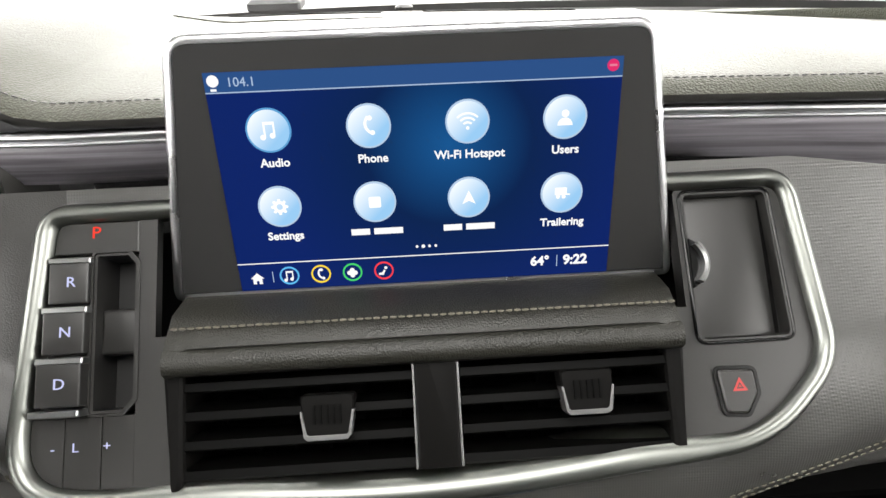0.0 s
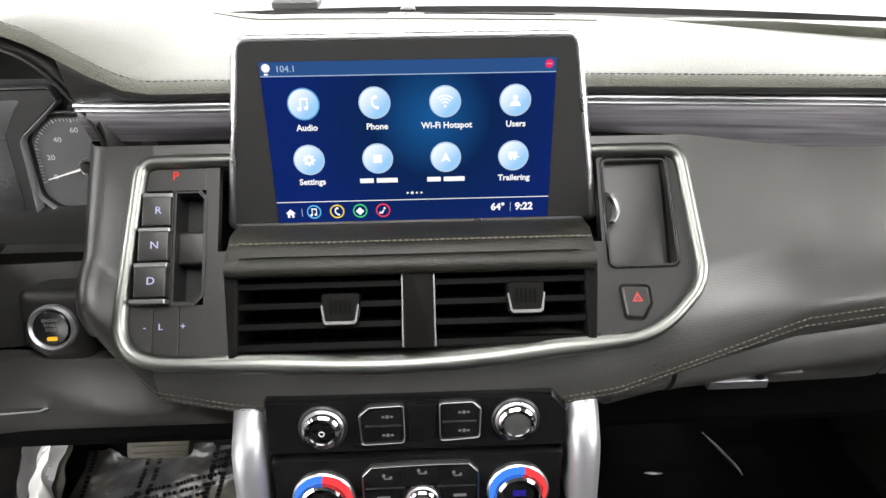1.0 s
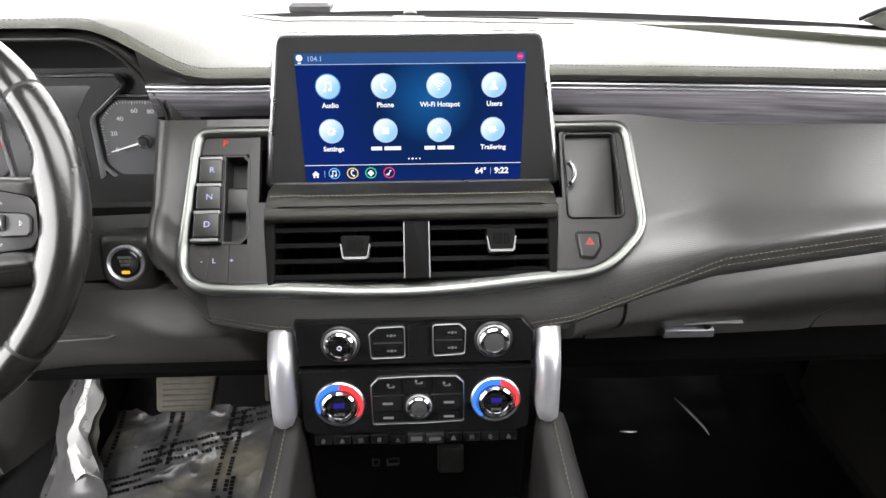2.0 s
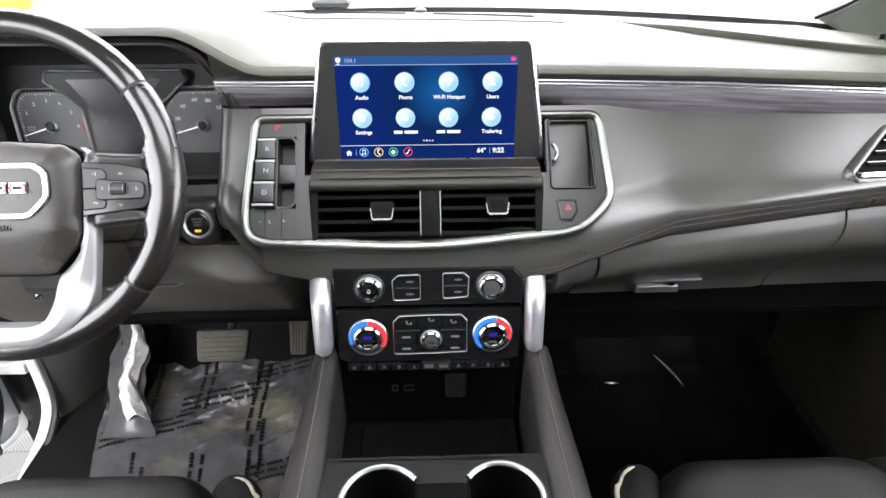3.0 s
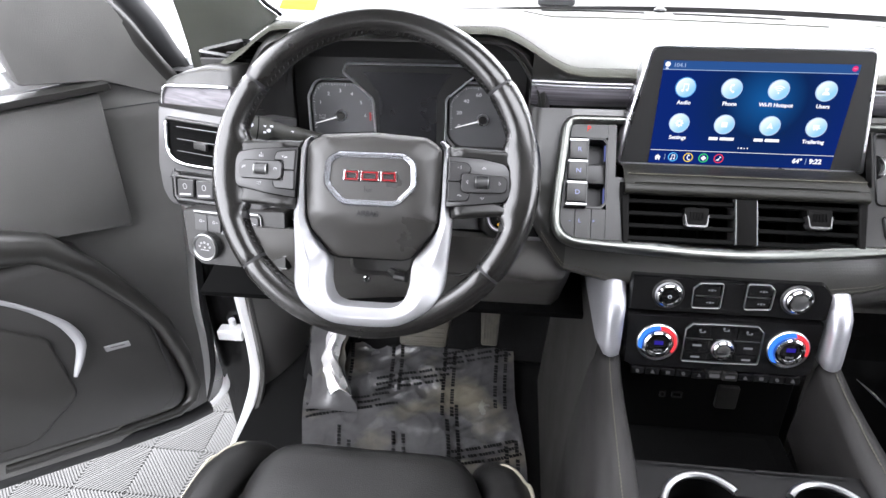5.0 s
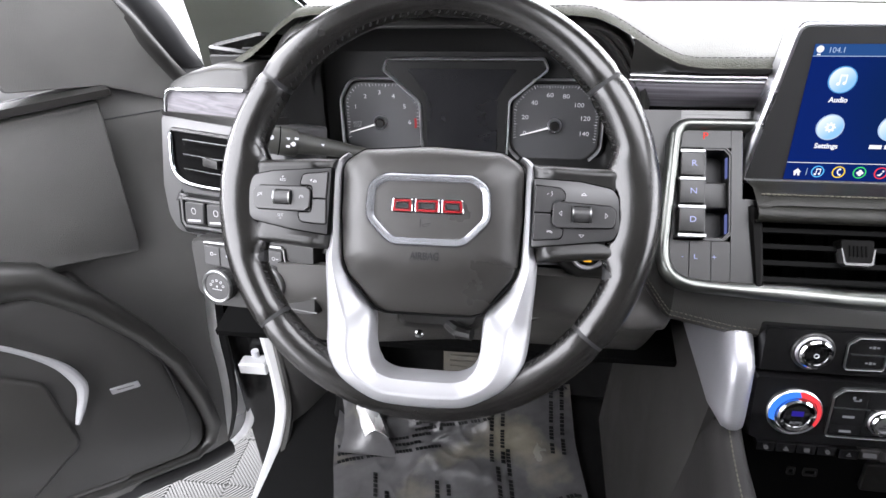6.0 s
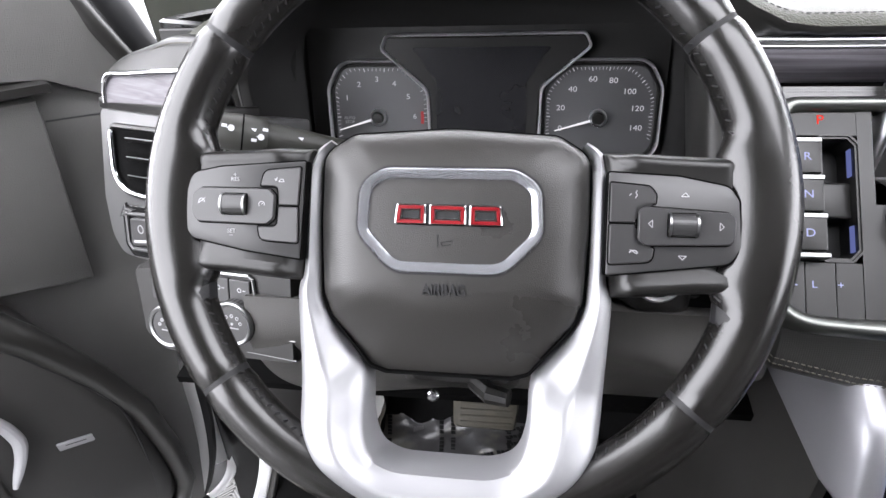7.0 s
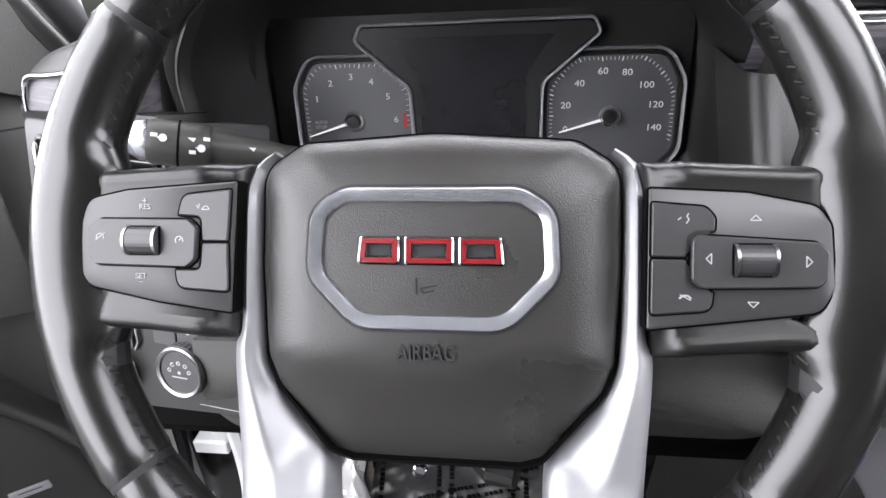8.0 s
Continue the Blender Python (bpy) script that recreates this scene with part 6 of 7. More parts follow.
lone("cowl", sheet(lambda u, v: (-0.8 + 1.6 * u, 0.62 - 0.33 * (-0.8 + 1.6 * u) ** 2 + 0.16 * v, 0.826 - 0.03 * v), 16, 4, 0.01), SATIN, "black plastic cowl below the windscreen", "cowl", kind="structure")
_cf = curve([(0.36, 0.50, 0), (0.405, 0.36, 0), (0.443, 0.245, 0), (0.495, 0.165, 0), (0.550, 0.108, 0), (0.61, 0.065, 0), (0.70, 0.040, 0)], 36)
bm = bmesh.new()
_rows = []
for q in _cf:
    z = lambda yy: pad(q.x, (yy - table(q.x, FRONT_Y)) / (table(q.x, BACK_Y) - table(q.x, FRONT_Y))).z
    yb = table(q.x, BACK_Y) - 0.005
    h = 0.0095 * smooth(0.36, 0.44, q.x)
    _rows.append([(q.x, q.y, z(q.y) - 0.003), (q.x, q.y + 0.001, z(q.y) + h * 0.8), (q.x, q.y + 0.004, z(q.y) + h)] + [(q.x, q.y + 0.004 + (yb - q.y) * t, z(q.y + 0.004 + (yb - q.y) * t) + h * (1 - 0.6 * t)) for t in (0.25, 0.5, 0.75, 1.0)])
rings(bm, _rows, Matrix(), False, False, False)
part("corner_cover", bm, PAD, dash, "raised corner cover beside the windscreen pillar", flat=40)
sdv = thing("defroster_vent", (0.73, 0.1, 0.85), "black side window defroster grille on the dash end", "air vent")
part("frame", band(rounded([(0.640, 0.085), (0.770, 0.070), (0.775, 0.160), (0.665, 0.150)], 0.015, 5), [(0, 0.852), (0, 0.8715), (0.004, 0.874), (0.008, 0.871), (0.008, 0.855)], Matrix()), SATIN, sdv)
for k in range(5):
    y = 0.088 + 0.015 * k
    part("slat", block(0.655, 0.765, y - 0.002, y + 0.002, 0.858, 0.871, 0.001), SATIN, sdv)
LATCH = glove(0.287, 0.80)
LT = plane_frame((LATCH.x, LATCH.y - 0.012, LATCH.z), -12)
latch = part("latch", loaf(rounded([(-0.040, -0.010), (0.034, -0.010), (0.030, 0.006), (-0.040, 0.006)], 0.002, 3), [(0, -0.004), (0, 0.001), (0.001, 0.0025)], LT), POST, gb, "silver latch handle", flat=50)
part("latch_line", slab(rect(-0.016, 0.066, 0.0178, 0.0190), -0.003, 0.0022, LT), SIGNGREY, gb, "thin pale line above the latch")
part("latch_keyhole", lathe([(0.005, 0), (0.005, 0.003), (0.003, 0.004)], at(LT, 0.018, 0.0120), 16), SATIN, gb)

# ---- radio and climate panels ----
rp = thing("radio_panel", (0, -0.10, 0.60), "gloss black radio button panel with two chrome knobs", "control panel")
part("panel", loaf(rounded([(-0.122, 0.0275), (-0.122, -0.0225), (0.122, -0.0225), (0.123, 0.012), (0.110, 0.0275)], [0.003, 0.003, 0.003, 0.003, 0.006], 4), [(0, -0.05), (0, -0.004), (0.002, 0.0)], HVAC), GLOSS, rp, flat=50)


def knob_at(parent, x, y, r, h, name, face, m=HVAC):
    k = part(name, lathe([(r * 1.0, 0.0), (r * 1.0, 0.003), (r * 0.93, 0.0045), (r * 0.90, h * 0.5), (r * 0.88, h - 0.002)], at(m, x, y), 96, knurl=0.018), STRIP, parent, "knurled chrome knob", flat=25)
    part("cap", lathe([(r * 0.90, h - 0.004), (r * 0.90, h - 0.0004), (r * 0.80, h + 0.0012), (r * 0.64, h + 0.0004), (r * 0.58, h - 0.0018)], at(m, x, y), 40), BRIGHT, k, "satin chrome cap ring")
    part("face", lathe([(r * 0.60, h - 0.004), (r * 0.60, h - 0.0008), (r * 0.5, h - 0.0002), (0, h + 0.0002)], at(m, x, y), 32), face, k)
    part("base_ring", lathe([(r * 1.16, -0.001), (r * 1.16, 0.0015), (r * 1.08, 0.0028), (r * 1.0, 0.0020)], at(m, x, y), 48), SATIN, k)
    return k


GREY = material("grey_knob_face", (0.11, 0.11, 0.11), 0.35, metal=0.6, vary=0.1)
ka = knob_at(rp, -0.0755, 0.0035, 0.0170, 0.0090, "volume_knob", GLOSS)
knob_at(rp, 0.0800, 0.0050, 0.0170, 0.0090, "tune_knob", GREY)
part("power_sign", between(circle(-0.0755, 0.0030, 0.0024, 16), circle(-0.0755, 0.0030, 0.0018, 16), 0.0090, 0.0096, HVAC), MARK, ka)
SIGN = glow("lit_key_sign", (0.62, 0.64, 0.68), 0.30)
DIMSIGN = glow("lit_row_sign", (0.5, 0.5, 0.52), 0.15)


for pts, xs, mid in (([(-0.0465, 0.014), (-0.0380, 0.0215), (-0.0100, 0.0225), (-0.0100, -0.0125), (-0.0455, -0.0135)], (-0.0430, -0.0115), 0.004), ([(0.0180, 0.0235), (0.0450, 0.0240), (0.0520, 0.0170), (0.0510, -0.0100), (0.0180, -0.0120)], (0.0195, 0.0490), 0.006)):
    o = rounded(pts, 0.004, 4)
    part("key_edge", band(o, [(0, 0), (0, 0.0030), (0.0004, 0.0033), (0.0008, 0.0030), (0.0010, 0)], HVAC), CHROME, rp, "chrome key edge", flat=40)
    i = inset(o, 0.0022)
    for y0, y1 in ((-0.05, mid - 0.0006), (mid + 0.0006, 0.05)):
        kk = part("key", slab(clip_y(i, y0, y1), 0.0, 0.0028, HVAC, 0.0006), GLOSS, rp)
    part("key_line", slab(rect(xs[0] + 0.001, xs[1] - 0.001, mid - 0.0005, mid + 0.0005), 0.0, 0.0032, HVAC), CHROME, rp)
    cx = (xs[0] + xs[1]) / 2 + 0.004
    for yy in (mid + 0.0085, mid - 0.0085):
        bm = bmesh.new()
        for q in range(3):
            slab(rect(cx - 0.0050 + 0.0034 * q, cx - 0.0026 + 0.0034 * q, yy - 0.0008 - 0.0006 * (q % 2), yy + 0.0008 + 0.0006 * (q == 1)), 0.0028, 0.0031, HVAC, 0, bm)
        part("key_sign", bm, SIGN, rp)
part("centre_key", slab(rect(-0.0070, 0.0150, -0.012, 0.023, 0.002), 0.0, 0.0016, HVAC, 0.0006), GLOSS, rp)

cp = thing("climate_panel", (0, -0.12, 0.54), "gloss black climate panel with red and blue ringed temperature knobs", "climate panel")
part("panel", loaf(rounded([(-0.122, -0.0265), (-0.120, -0.1000), (-0.110, -0.1040), (0.110, -0.1040), (0.120, -0.1000), (0.122, -0.0265)], 0.003, 4), [(0, -0.05), (0, -0.004), (0.002, 0.0)], HVAC), GLOSS, cp, flat=50)
HOT, COLD = glow("lit_red_arc", (0.95, 0.06, 0.07), 1.0), glow("lit_blue_arc", (0.05, 0.22, 0.98), 1.1)


def arc_band(x, y, r0, r1, a0, a1, z0, z1, m, n=20):
    A = [radians(a0 + (a1 - a0) * i / n) for i in range(n + 1)]
    o = [(x + r1 * math.cos(a), y + r1 * math.sin(a)) for a in A]
    i = [(x + r0 * math.cos(a), y + r0 * math.sin(a)) for a in A]
    bm = bmesh.new()
    return rings(bm, [[(p[0], p[1], z0), (p[0], p[1], z1), (q[0], q[1], z1 + 0.0055), (q[0], q[1], z0)] for p, q in zip(o, i)], m, True, True)


for x, y, words, hot0, cold0 in ((-0.0800, -0.0660, "AUTO", -32, 200), (0.0832, -0.0645, "SYNC", -15, 230)):
    part("knob_bowl", lathe([(0.0262, -0.001), (0.0262, 0.0022), (0.0250, 0.0034), (0.0240, 0.0015)], at(HVAC, x, y), 48), STRIP, cp, "thin chrome surround", flat=40)
    k = knob_at(cp, x, y, 0.0205, 0.0090, "temperature_knob", GLOSS)
    part("hot_arc", arc_band(x, y, 0.0212, 0.0243, hot0, 78 if x > 0 else 88, 0.001, 0.0030, HVAC), HOT, k, "red lit arc")
    part("cold_arc", arc_band(x, y, 0.0212, 0.0243, 78 if x > 0 else 88, cold0, 0.001, 0.0030, HVAC), COLD, k, "blue lit arc")
    text("knob_text", words, 0.0042, at(HVAC, x, y - 0.0075, 0.0094), SIGN, k)
    part("knob_display", slab(rect(x - 0.0055, x + 0.0055, y + 0.0005, y + 0.0060), 0.0086, 0.0095, HVAC), glow("lit_deep_blue", (0.03, 0.02, 0.30), 0.8), k)
_cb = rounded([(-0.0470, -0.0440), (-0.0390, -0.0355), (-0.0110, -0.0345), (0.0170, -0.0340), (0.0420, -0.0345), (0.0500, -0.0430), (0.0500, -0.0890), (0.0080, -0.0905), (-0.0470, -0.0910)], [0.003, 0.004, 0, 0, 0.004, 0.003, 0.003, 0, 0.003], 4)
part("key_edge", band(_cb, [(0, 0), (0, 0.0030), (0.0004, 0.0033), (0.0008, 0.0030), (0.0010, 0)], HVAC), CHROME, cp, "chrome key edge", flat=40)
_ci = inset(_cb, 0.0022)
for x0, x1 in ((-0.06, -0.0155), (-0.0150, 0.0175), (0.0180, 0.06)):
    for y0, y1 in ((-0.1, -0.0760), (-0.0755, -0.0570), (-0.0560, 0)):
        q = clip_y(clip_x(_ci, x0, x1), y0, y1)
        if len(q) > 2:
            part("key", slab(q, 0.0, 0.0026, HVAC, 0.0005), GLOSS, cp)
for x0, x1 in ((-0.0445, -0.012), (0.015, 0.0475)):
    part("key_line", slab(rect(x0, x1, -0.0569, -0.0561), 0.0, 0.0031, HVAC), CHROME, cp)
for x, y in ((-0.026, -0.046), (0.003, -0.042), (0.032, -0.045)):
    bm = bmesh.new()
    for dx, dy, w, h in ((-0.003, 0.002, 0.0012, 0.0030), (0.0, -0.001, 0.003, 0.0010), (0.0028, 0.0, 0.0010, 0.0025)):
        slab(rect(x + dx - w, x + dx + w, y + dy - h / 2, y + dy + h / 2), 0.0026, 0.0030, HVAC, 0, bm)
    part("key_sign", bm, SIGN, cp)
for x, y in ((-0.030, -0.066), (-0.030, -0.083), (0.034, -0.066), (0.034, -0.083)):
    part("key_sign", slab(rect(x - 0.0055, x + 0.0055, y - 0.0013, y + 0.0013), 0.0026, 0.0029, HVAC), SIGN, cp)
fk = knob_at(cp, 0.0025, -0.0700, 0.0140, 0.0075, "fan_knob", GREY)
text("knob_text", "MAX\nDEFROST", 0.0026, at(HVAC, 0.0025, -0.0715, 0.0079), INK, fk)
# lower switch row
for k in range(11):
    x = -0.100 + 0.0198 * k
    y = -0.1085
    o = rounded([(x - 0.0094, y + 0.0045), (x - 0.0094, y - 0.0070), (x + 0.0094, y - 0.0070), (x + 0.0094, y + 0.0045)], 0.0015, 3)
    b = part("row_switch", slab(o, -0.02, 0.0020 if k not in (4, 6) else 0.004, HVAC, 0.0008), SATIN if k in (5, 6) else GLOSS, cp)
    if k in (5, 6):
        part("row_sign", slab(rect(x - 0.006, x + 0.006, y - 0.003, y + 0.001), 0.0020 if k == 5 else 0.004, 0.0043, HVAC), DIMSIGN, b)
    else:
        bm = bmesh.new()
        if k % 3 == 0:
            between(circle(x, y - 0.001, 0.0021, 12), circle(x, y - 0.001, 0.0014, 12), 0.0020, 0.0043, HVAC, bm)
        elif k % 3 == 1:
            slab(rect(x - 0.0024, x + 0.0024, y - 0.0030, y - 0.0022), 0.0020, 0.0043, HVAC, 0, bm)
            slab([Vector((x - 0.0016, y - 0.0012)), Vector((x + 0.0016, y - 0.0012)), Vector((x, y + 0.0016))], 0.0020, 0.0043, HVAC, 0, bm)
        else:
            for q in (-0.0018, 0, 0.0018):
                slab(rect(x + q - 0.0004, x + q + 0.0004, y - 0.0028, y + 0.0012), 0.0020, 0.0043, HVAC, 0, bm)
        part("row_sign", bm, DIMSIGN, b)

# pillars beside the climate panel
for sx in (-1, 1):
    cpost = thing("console_post", (0.14 * sx, -0.11, 0.53), "pewter painted upright beside the climate panel", "trim post", "console posts")
    bm = bmesh.new()
    loops = []
    for z, y, w0, w1 in ((0.632, -0.066, 0.1245, 0.1505), (0.618, -0.086, 0.1245, 0.1510), (0.606, -0.1010, 0.1245, 0.1510), (0.598, -0.1090, 0.1245, 0.1508), (0.580, -0.1160, 0.1255, 0.1505), (0.545, -0.1240, 0.1258, 0.1502), (0.533, -0.1262, 0.1266, 0.1498), (0.529, -0.123, 0.1280, 0.1488)):
        loops.append([(sx * w0, y + 0.012, z), (sx * (w0 + 0.002), y - 0.004, z), (sx * (w0 + 0.008), y - 0.0085, z), (sx * (w1 - 0.008), y - 0.0085, z), (sx * (w1 - 0.001), y - 0.003, z), (sx * (w1 + 0.006), y + 0.03, z), (sx * (w1 + 0.010), y + 0.17, z + 0.01), (sx * w0, y + 0.17, z + 0.01)])
    rings(bm, loops, Matrix())
    part("cover", bm, POST, cpost, flat=70)

# ---- centre console ----
RAILHIDE = material("console_leather", (0.0150, 0.0141, 0.0136), 0.44, spec=0.35, grain=0.35, scale=900, kind="leather", vary=0.18, coarse=12)
cc = thing("centre_console", (0, -0.25, 0.0), "black centre console with stitched rails and open front bin", "console")
for sx in (-1, 1):
    side = 0.0045 * (sx > 0) - 0.003 * (sx < 0)
    line = curve([((0.142 + side) * sx, -0.112, 0.528), ((0.144 + side) * sx, -0.16, 0.516), ((0.146 + side) * sx, -0.24, 0.505), ((0.149 + side) * sx, -0.36, 0.498), ((0.154 + side) * sx, -0.60, 0.50), ((0.156 + side) * sx, -0.9, 0.51)], 40)
    bm = bmesh.new()
    loops = []
    for p in line:
        w = 0.017 + 0.006 * smooth(-0.12, -0.3, p.y)
        loops.append([(p.x - sx * w, p.y, p.z - 0.14), (p.x - sx * w, p.y, p.z - 0.012), (p.x - sx * (w - 0.004), p.y, p.z - 0.003), (p.x - sx * 0.006, p.y, p.z), (p.x + sx * 0.004, p.y, p.z - 0.001), (p.x + sx * (w - 0.004), p.y, p.z - 0.008), (p.x + sx * (w + 0.004), p.y, p.z - 0.03), (p.x + sx * (w + 0.02), p.y, p.z - 0.16), (p.x + sx * (w + 0.03), p.y, -0.01)])
    rings(bm, loops, Matrix(), False, False, False)
    part("rail", bm, RAILHIDE, cc, "leather-wrapped console rail", flat=60)
    part("stitching", stitches([p + Vector((-sx * 0.001, 0, 0.0004)) for p in line], 0.0052, 0.0038, 0.0009), THREAD, cc, "tan thread on the rail", kind="stuff")
    part("forward_side", sheet(lambda u, v: (sx * (0.142 + 0.043 * v), -0.085 + 0.445 * u, 0.60 - 0.62 * v), 8, 8, 0.01), PLASTIC, cc, flat=60)
# bin back, floor and mat are coloured with the bin's own shade
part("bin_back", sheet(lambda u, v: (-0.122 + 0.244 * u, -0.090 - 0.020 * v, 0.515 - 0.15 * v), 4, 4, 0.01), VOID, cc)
part("bin_floor", slab(rect(-0.124, 0.124, -0.28, -0.08, 0.01), 0.365, 0.380, Matrix(), 0.003), VOID, cc, "bin floor, its shade put into the colour")
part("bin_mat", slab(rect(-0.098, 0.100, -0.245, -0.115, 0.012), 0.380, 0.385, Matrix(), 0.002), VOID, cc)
us = thing("usb_socket", (-0.03, -0.10, 0.45), "two black usb sockets in the console bin", "socket")
for x, w in ((-0.050, 0.0035), (-0.030, 0.0065)):
    part("socket", band(rect(x - w, x + w, 0.436, 0.444, 0.001), [(-0.001, 0), (-0.001, 0.0025), (0.0008, 0.0025), (0.001, 0)], Matrix(((1, 0, 0, 0), (0, 0.13, -1, -0.157), (0, 1, 0, 0), (0, 0, 0, 1)))), SATIN, us)
part("outlet_cap", slab(rect(0.022, 0.052, 0.425, 0.462, 0.004), 0, 0.006, Matrix(((1, 0, 0, 0), (0, 0.13, -1, -0.157), (0, 1, 0, 0), (0, 0, 0, 1))), 0.002), SATIN, us)
ch = thing("cup_holder", (0.01, -0.32, 0.49), "black twin cup holder with chrome rims", "cup holder")
CUPS = ((-0.0540, -0.3240), (0.0765, -0.3230))
DECK = 0.489


_n = 48
for cx, cy in CUPS:
    bm = bmesh.new()
    rings(bm, [[(cx + r * math.cos(2 * math.pi * i / _n), cy + r * math.sin(2 * math.pi * i / _n), z) for i in range(_n)] for r, z in ((0.0435, DECK + 0.001), (0.0415, DECK - 0.015), (0.0390, DECK - 0.085), (0.036, DECK - 0.088))], Matrix(), False, True)
    part("well", bm, VOID, ch, "round black well", flat=50)
for cx, cy in CUPS:
    A = [radians(a) for a in (range(36, 213, 4) if cx < 0 else range(-32, 145, 4))]
    part("rim", tube([(cx + 0.0450 * math.cos(a), cy + 0.0450 * math.sin(a), DECK + 0.003) for a in A], 0.0042, 10, flat=1.0), CHROME, ch, "chrome cup rim")
# deck round the wells
bm = bmesh.new()


def ray_to_box(cx, cy, a, x0, x1, y0, y1):
    d = (math.cos(a), math.sin(a))
    t = min([(x1 - cx) / d[0] if d[0] > 1e-6 else 9, (x0 - cx) / d[0] if d[0] < -1e-6 else 9, (y1 - cy) / d[1] if d[1] > 1e-6 else 9, (y0 - cy) / d[1] if d[1] < -1e-6 else 9])
    return (cx + d[0] * t, cy + d[1] * t)


for (cx, cy), (x0, x1) in zip(CUPS, ((-0.136, 0.0110), (0.0110, 0.150))):
    N = 64
    inn = [(cx + 0.0435 * math.cos(2 * math.pi * i / N), cy + 0.0435 * math.sin(2 * math.pi * i / N)) for i in range(N)]
    out = [ray_to_box(cx, cy, 2 * math.pi * i / N + 1e-4, x0, x1, -0.470, -0.262) for i in range(N)]
    _closed(bm, [[(x, y, DECK) for x, y in inn], [(x, y, DECK) for x, y in out], [(x, y, DECK - 0.02) for x, y in out], [(x, y, DECK - 0.02) for x, y in inn]], Matrix())
part("deck", bm, DECKBLACK, ch, flat=40)
part("front_wall", slab(rect(-0.128, 0.140, -0.272, -0.262), 0.37, DECK, Matrix(), 0.004), DECKBLACK, ch)
# raised block coloured as the shade of a trough
part("bridge", block(-0.019, 0.042, -0.400, -0.2975, DECK - 0.03, DECK + 0.0020, 0.004), VOID, ch, "black block standing in for the shaded trough between the wells")
part("armrest_lid", block(-0.118, 0.160, -0.95, -0.376, 0.47, 0.560, 0.03), RAILHIDE, cc, "leather console lid")

# ---- pedals, mat, wrap ----
br = thing("brake_pedal", (-0.445, 0.32, 0.15), "wide worn rubber brake pedal", "pedal")
PB = plane_frame((-0.4530, 0.306, 0.182), 36)
_pa = part("pad", loaf(rounded([(-0.058, 0.034), (-0.055, -0.036), (0.050, -0.036), (0.060, 0.034)], 0.010, 5), [(0, -0.012), (0, 0.0), (0.003, 0.004)], PB), RUBBER, br, flat=50)
for k in range(6):
    y = -0.026 + 0.0105 * k
    part("rib", slab(rect(-0.044, 0.046, y - 0.002, y + 0.002, 0.001), 0.003, 0.0058, PB, 0.001), RUBBER, _pa)
part("arm", tube([(-0.440, 0.325, 0.19), (-0.430, 0.40, 0.26), (-0.42, 0.42, 0.46)], 0.010, 8), INK, br)
ac = thing("accelerator_pedal", (-0.30, 0.40, 0.10), "narrow ribbed rubber accelerator pedal", "pedal")
PA = plane_frame((-0.306, 0.392, 0.140), 35)
_pa = part("pad", loaf(rounded([(-0.024, 0.050), (-0.020, -0.050), (0.018, -0.050), (0.024, 0.050)], 0.006, 4), [(0, -0.012), (0, 0.0), (0.002, 0.003)], PA), RUBBER, ac, flat=50)
for k in range(5):
    x = -0.014 + 0.007 * k
    part("rib", slab(rect(x - 0.0015, x + 0.0015, -0.044, 0.044), 0.002, 0.0050, PA, 0.001), RUBBER, _pa)
part("arm", tube([(-0.306, 0.41, 0.13), (-0.30, 0.46, 0.30), (-0.30, 0.46, 0.46)], 0.008, 8), INK, ac)


def wrinkle(x, y):
    """Soft waves with sharp creases in two directions."""
    w = noise.noise(Vector((x * 9, y * 9, 3.0))) * 0.45 + noise.noise(Vector((x * 26, y * 20, 7.0))) * 0.22
    for ax, ay, h, g in ((16, 7, 2.0, 0.10), (-6, 18, 9.0, 0.07)):
        w += g * (1 - abs(noise.noise(Vector((x * ax + y * 12, y * ay - x * 14, h))))) ** 9
    return w


MATFILM = material("printed_film_grey", (0.062, 0.061, 0.062), 0.24, vary=0.22, coarse=14, grain=0.25, scale=60, coat=0.2)


def dusty(m, colour):
    """Dusty patches laid over a surface's own colour."""
    nt = m.node_tree
    b = nt.nodes["Principled BSDF"]
    old = b.inputs["Base Color"].links[0].from_socket
    co = nt.nodes.new("ShaderNodeTexCoord")
    n = nt.nodes.new("ShaderNodeTexNoise")
    n.inputs["Scale"].default_value, n.inputs["Detail"].default_value = 6.5, 7
    r = nt.nodes.new("ShaderNodeMapRange")
    r.inputs["From Min"].default_value, r.inputs["From Max"].default_value = 0.52, 0.68
    mx = nt.nodes.new("ShaderNodeMix")
    mx.data_type = "RGBA"
    mx.inputs[7].default_value = (*colour, 1)
    nt.links.new(co.outputs["Object"], n.inputs["Vector"])
    nt.links.new(n.outputs["Fac"], r.inputs["Value"])
    nt.links.new(r.outputs[0], mx.inputs[0])
    nt.links.new(old, mx.inputs[6])
    nt.links.new(mx.outputs[2], b.inputs["Base Color"])


dusty(MATFILM, (0.140, 0.128, 0.098))


def mat_z(x, y):
    return 0.016 + 0.014 * wrinkle(x, y) + 0.25 * max(0, y - 0.40) ** 1.2 + 0.02 * max(0, (-0.70 - x) / 0.07) ** 2


fm = thing("floor_mat_film", (-0.49, 0.2, 0.01), "printed grey protective film crumpled over the driver floor mat", "floor film")


def film_at(u, v):
    y = -0.16 + 0.70 * v
    x0, x1 = -0.690 - 0.22 * (y - 0.05) + 0.004 * math.sin(23 * y), -0.214 - 0.09 * (y - 0.05) + 0.004 * math.sin(17 * y)
    x = x0 + (x1 - x0) * u
    return Vector((x, y, mat_z(x, y)))


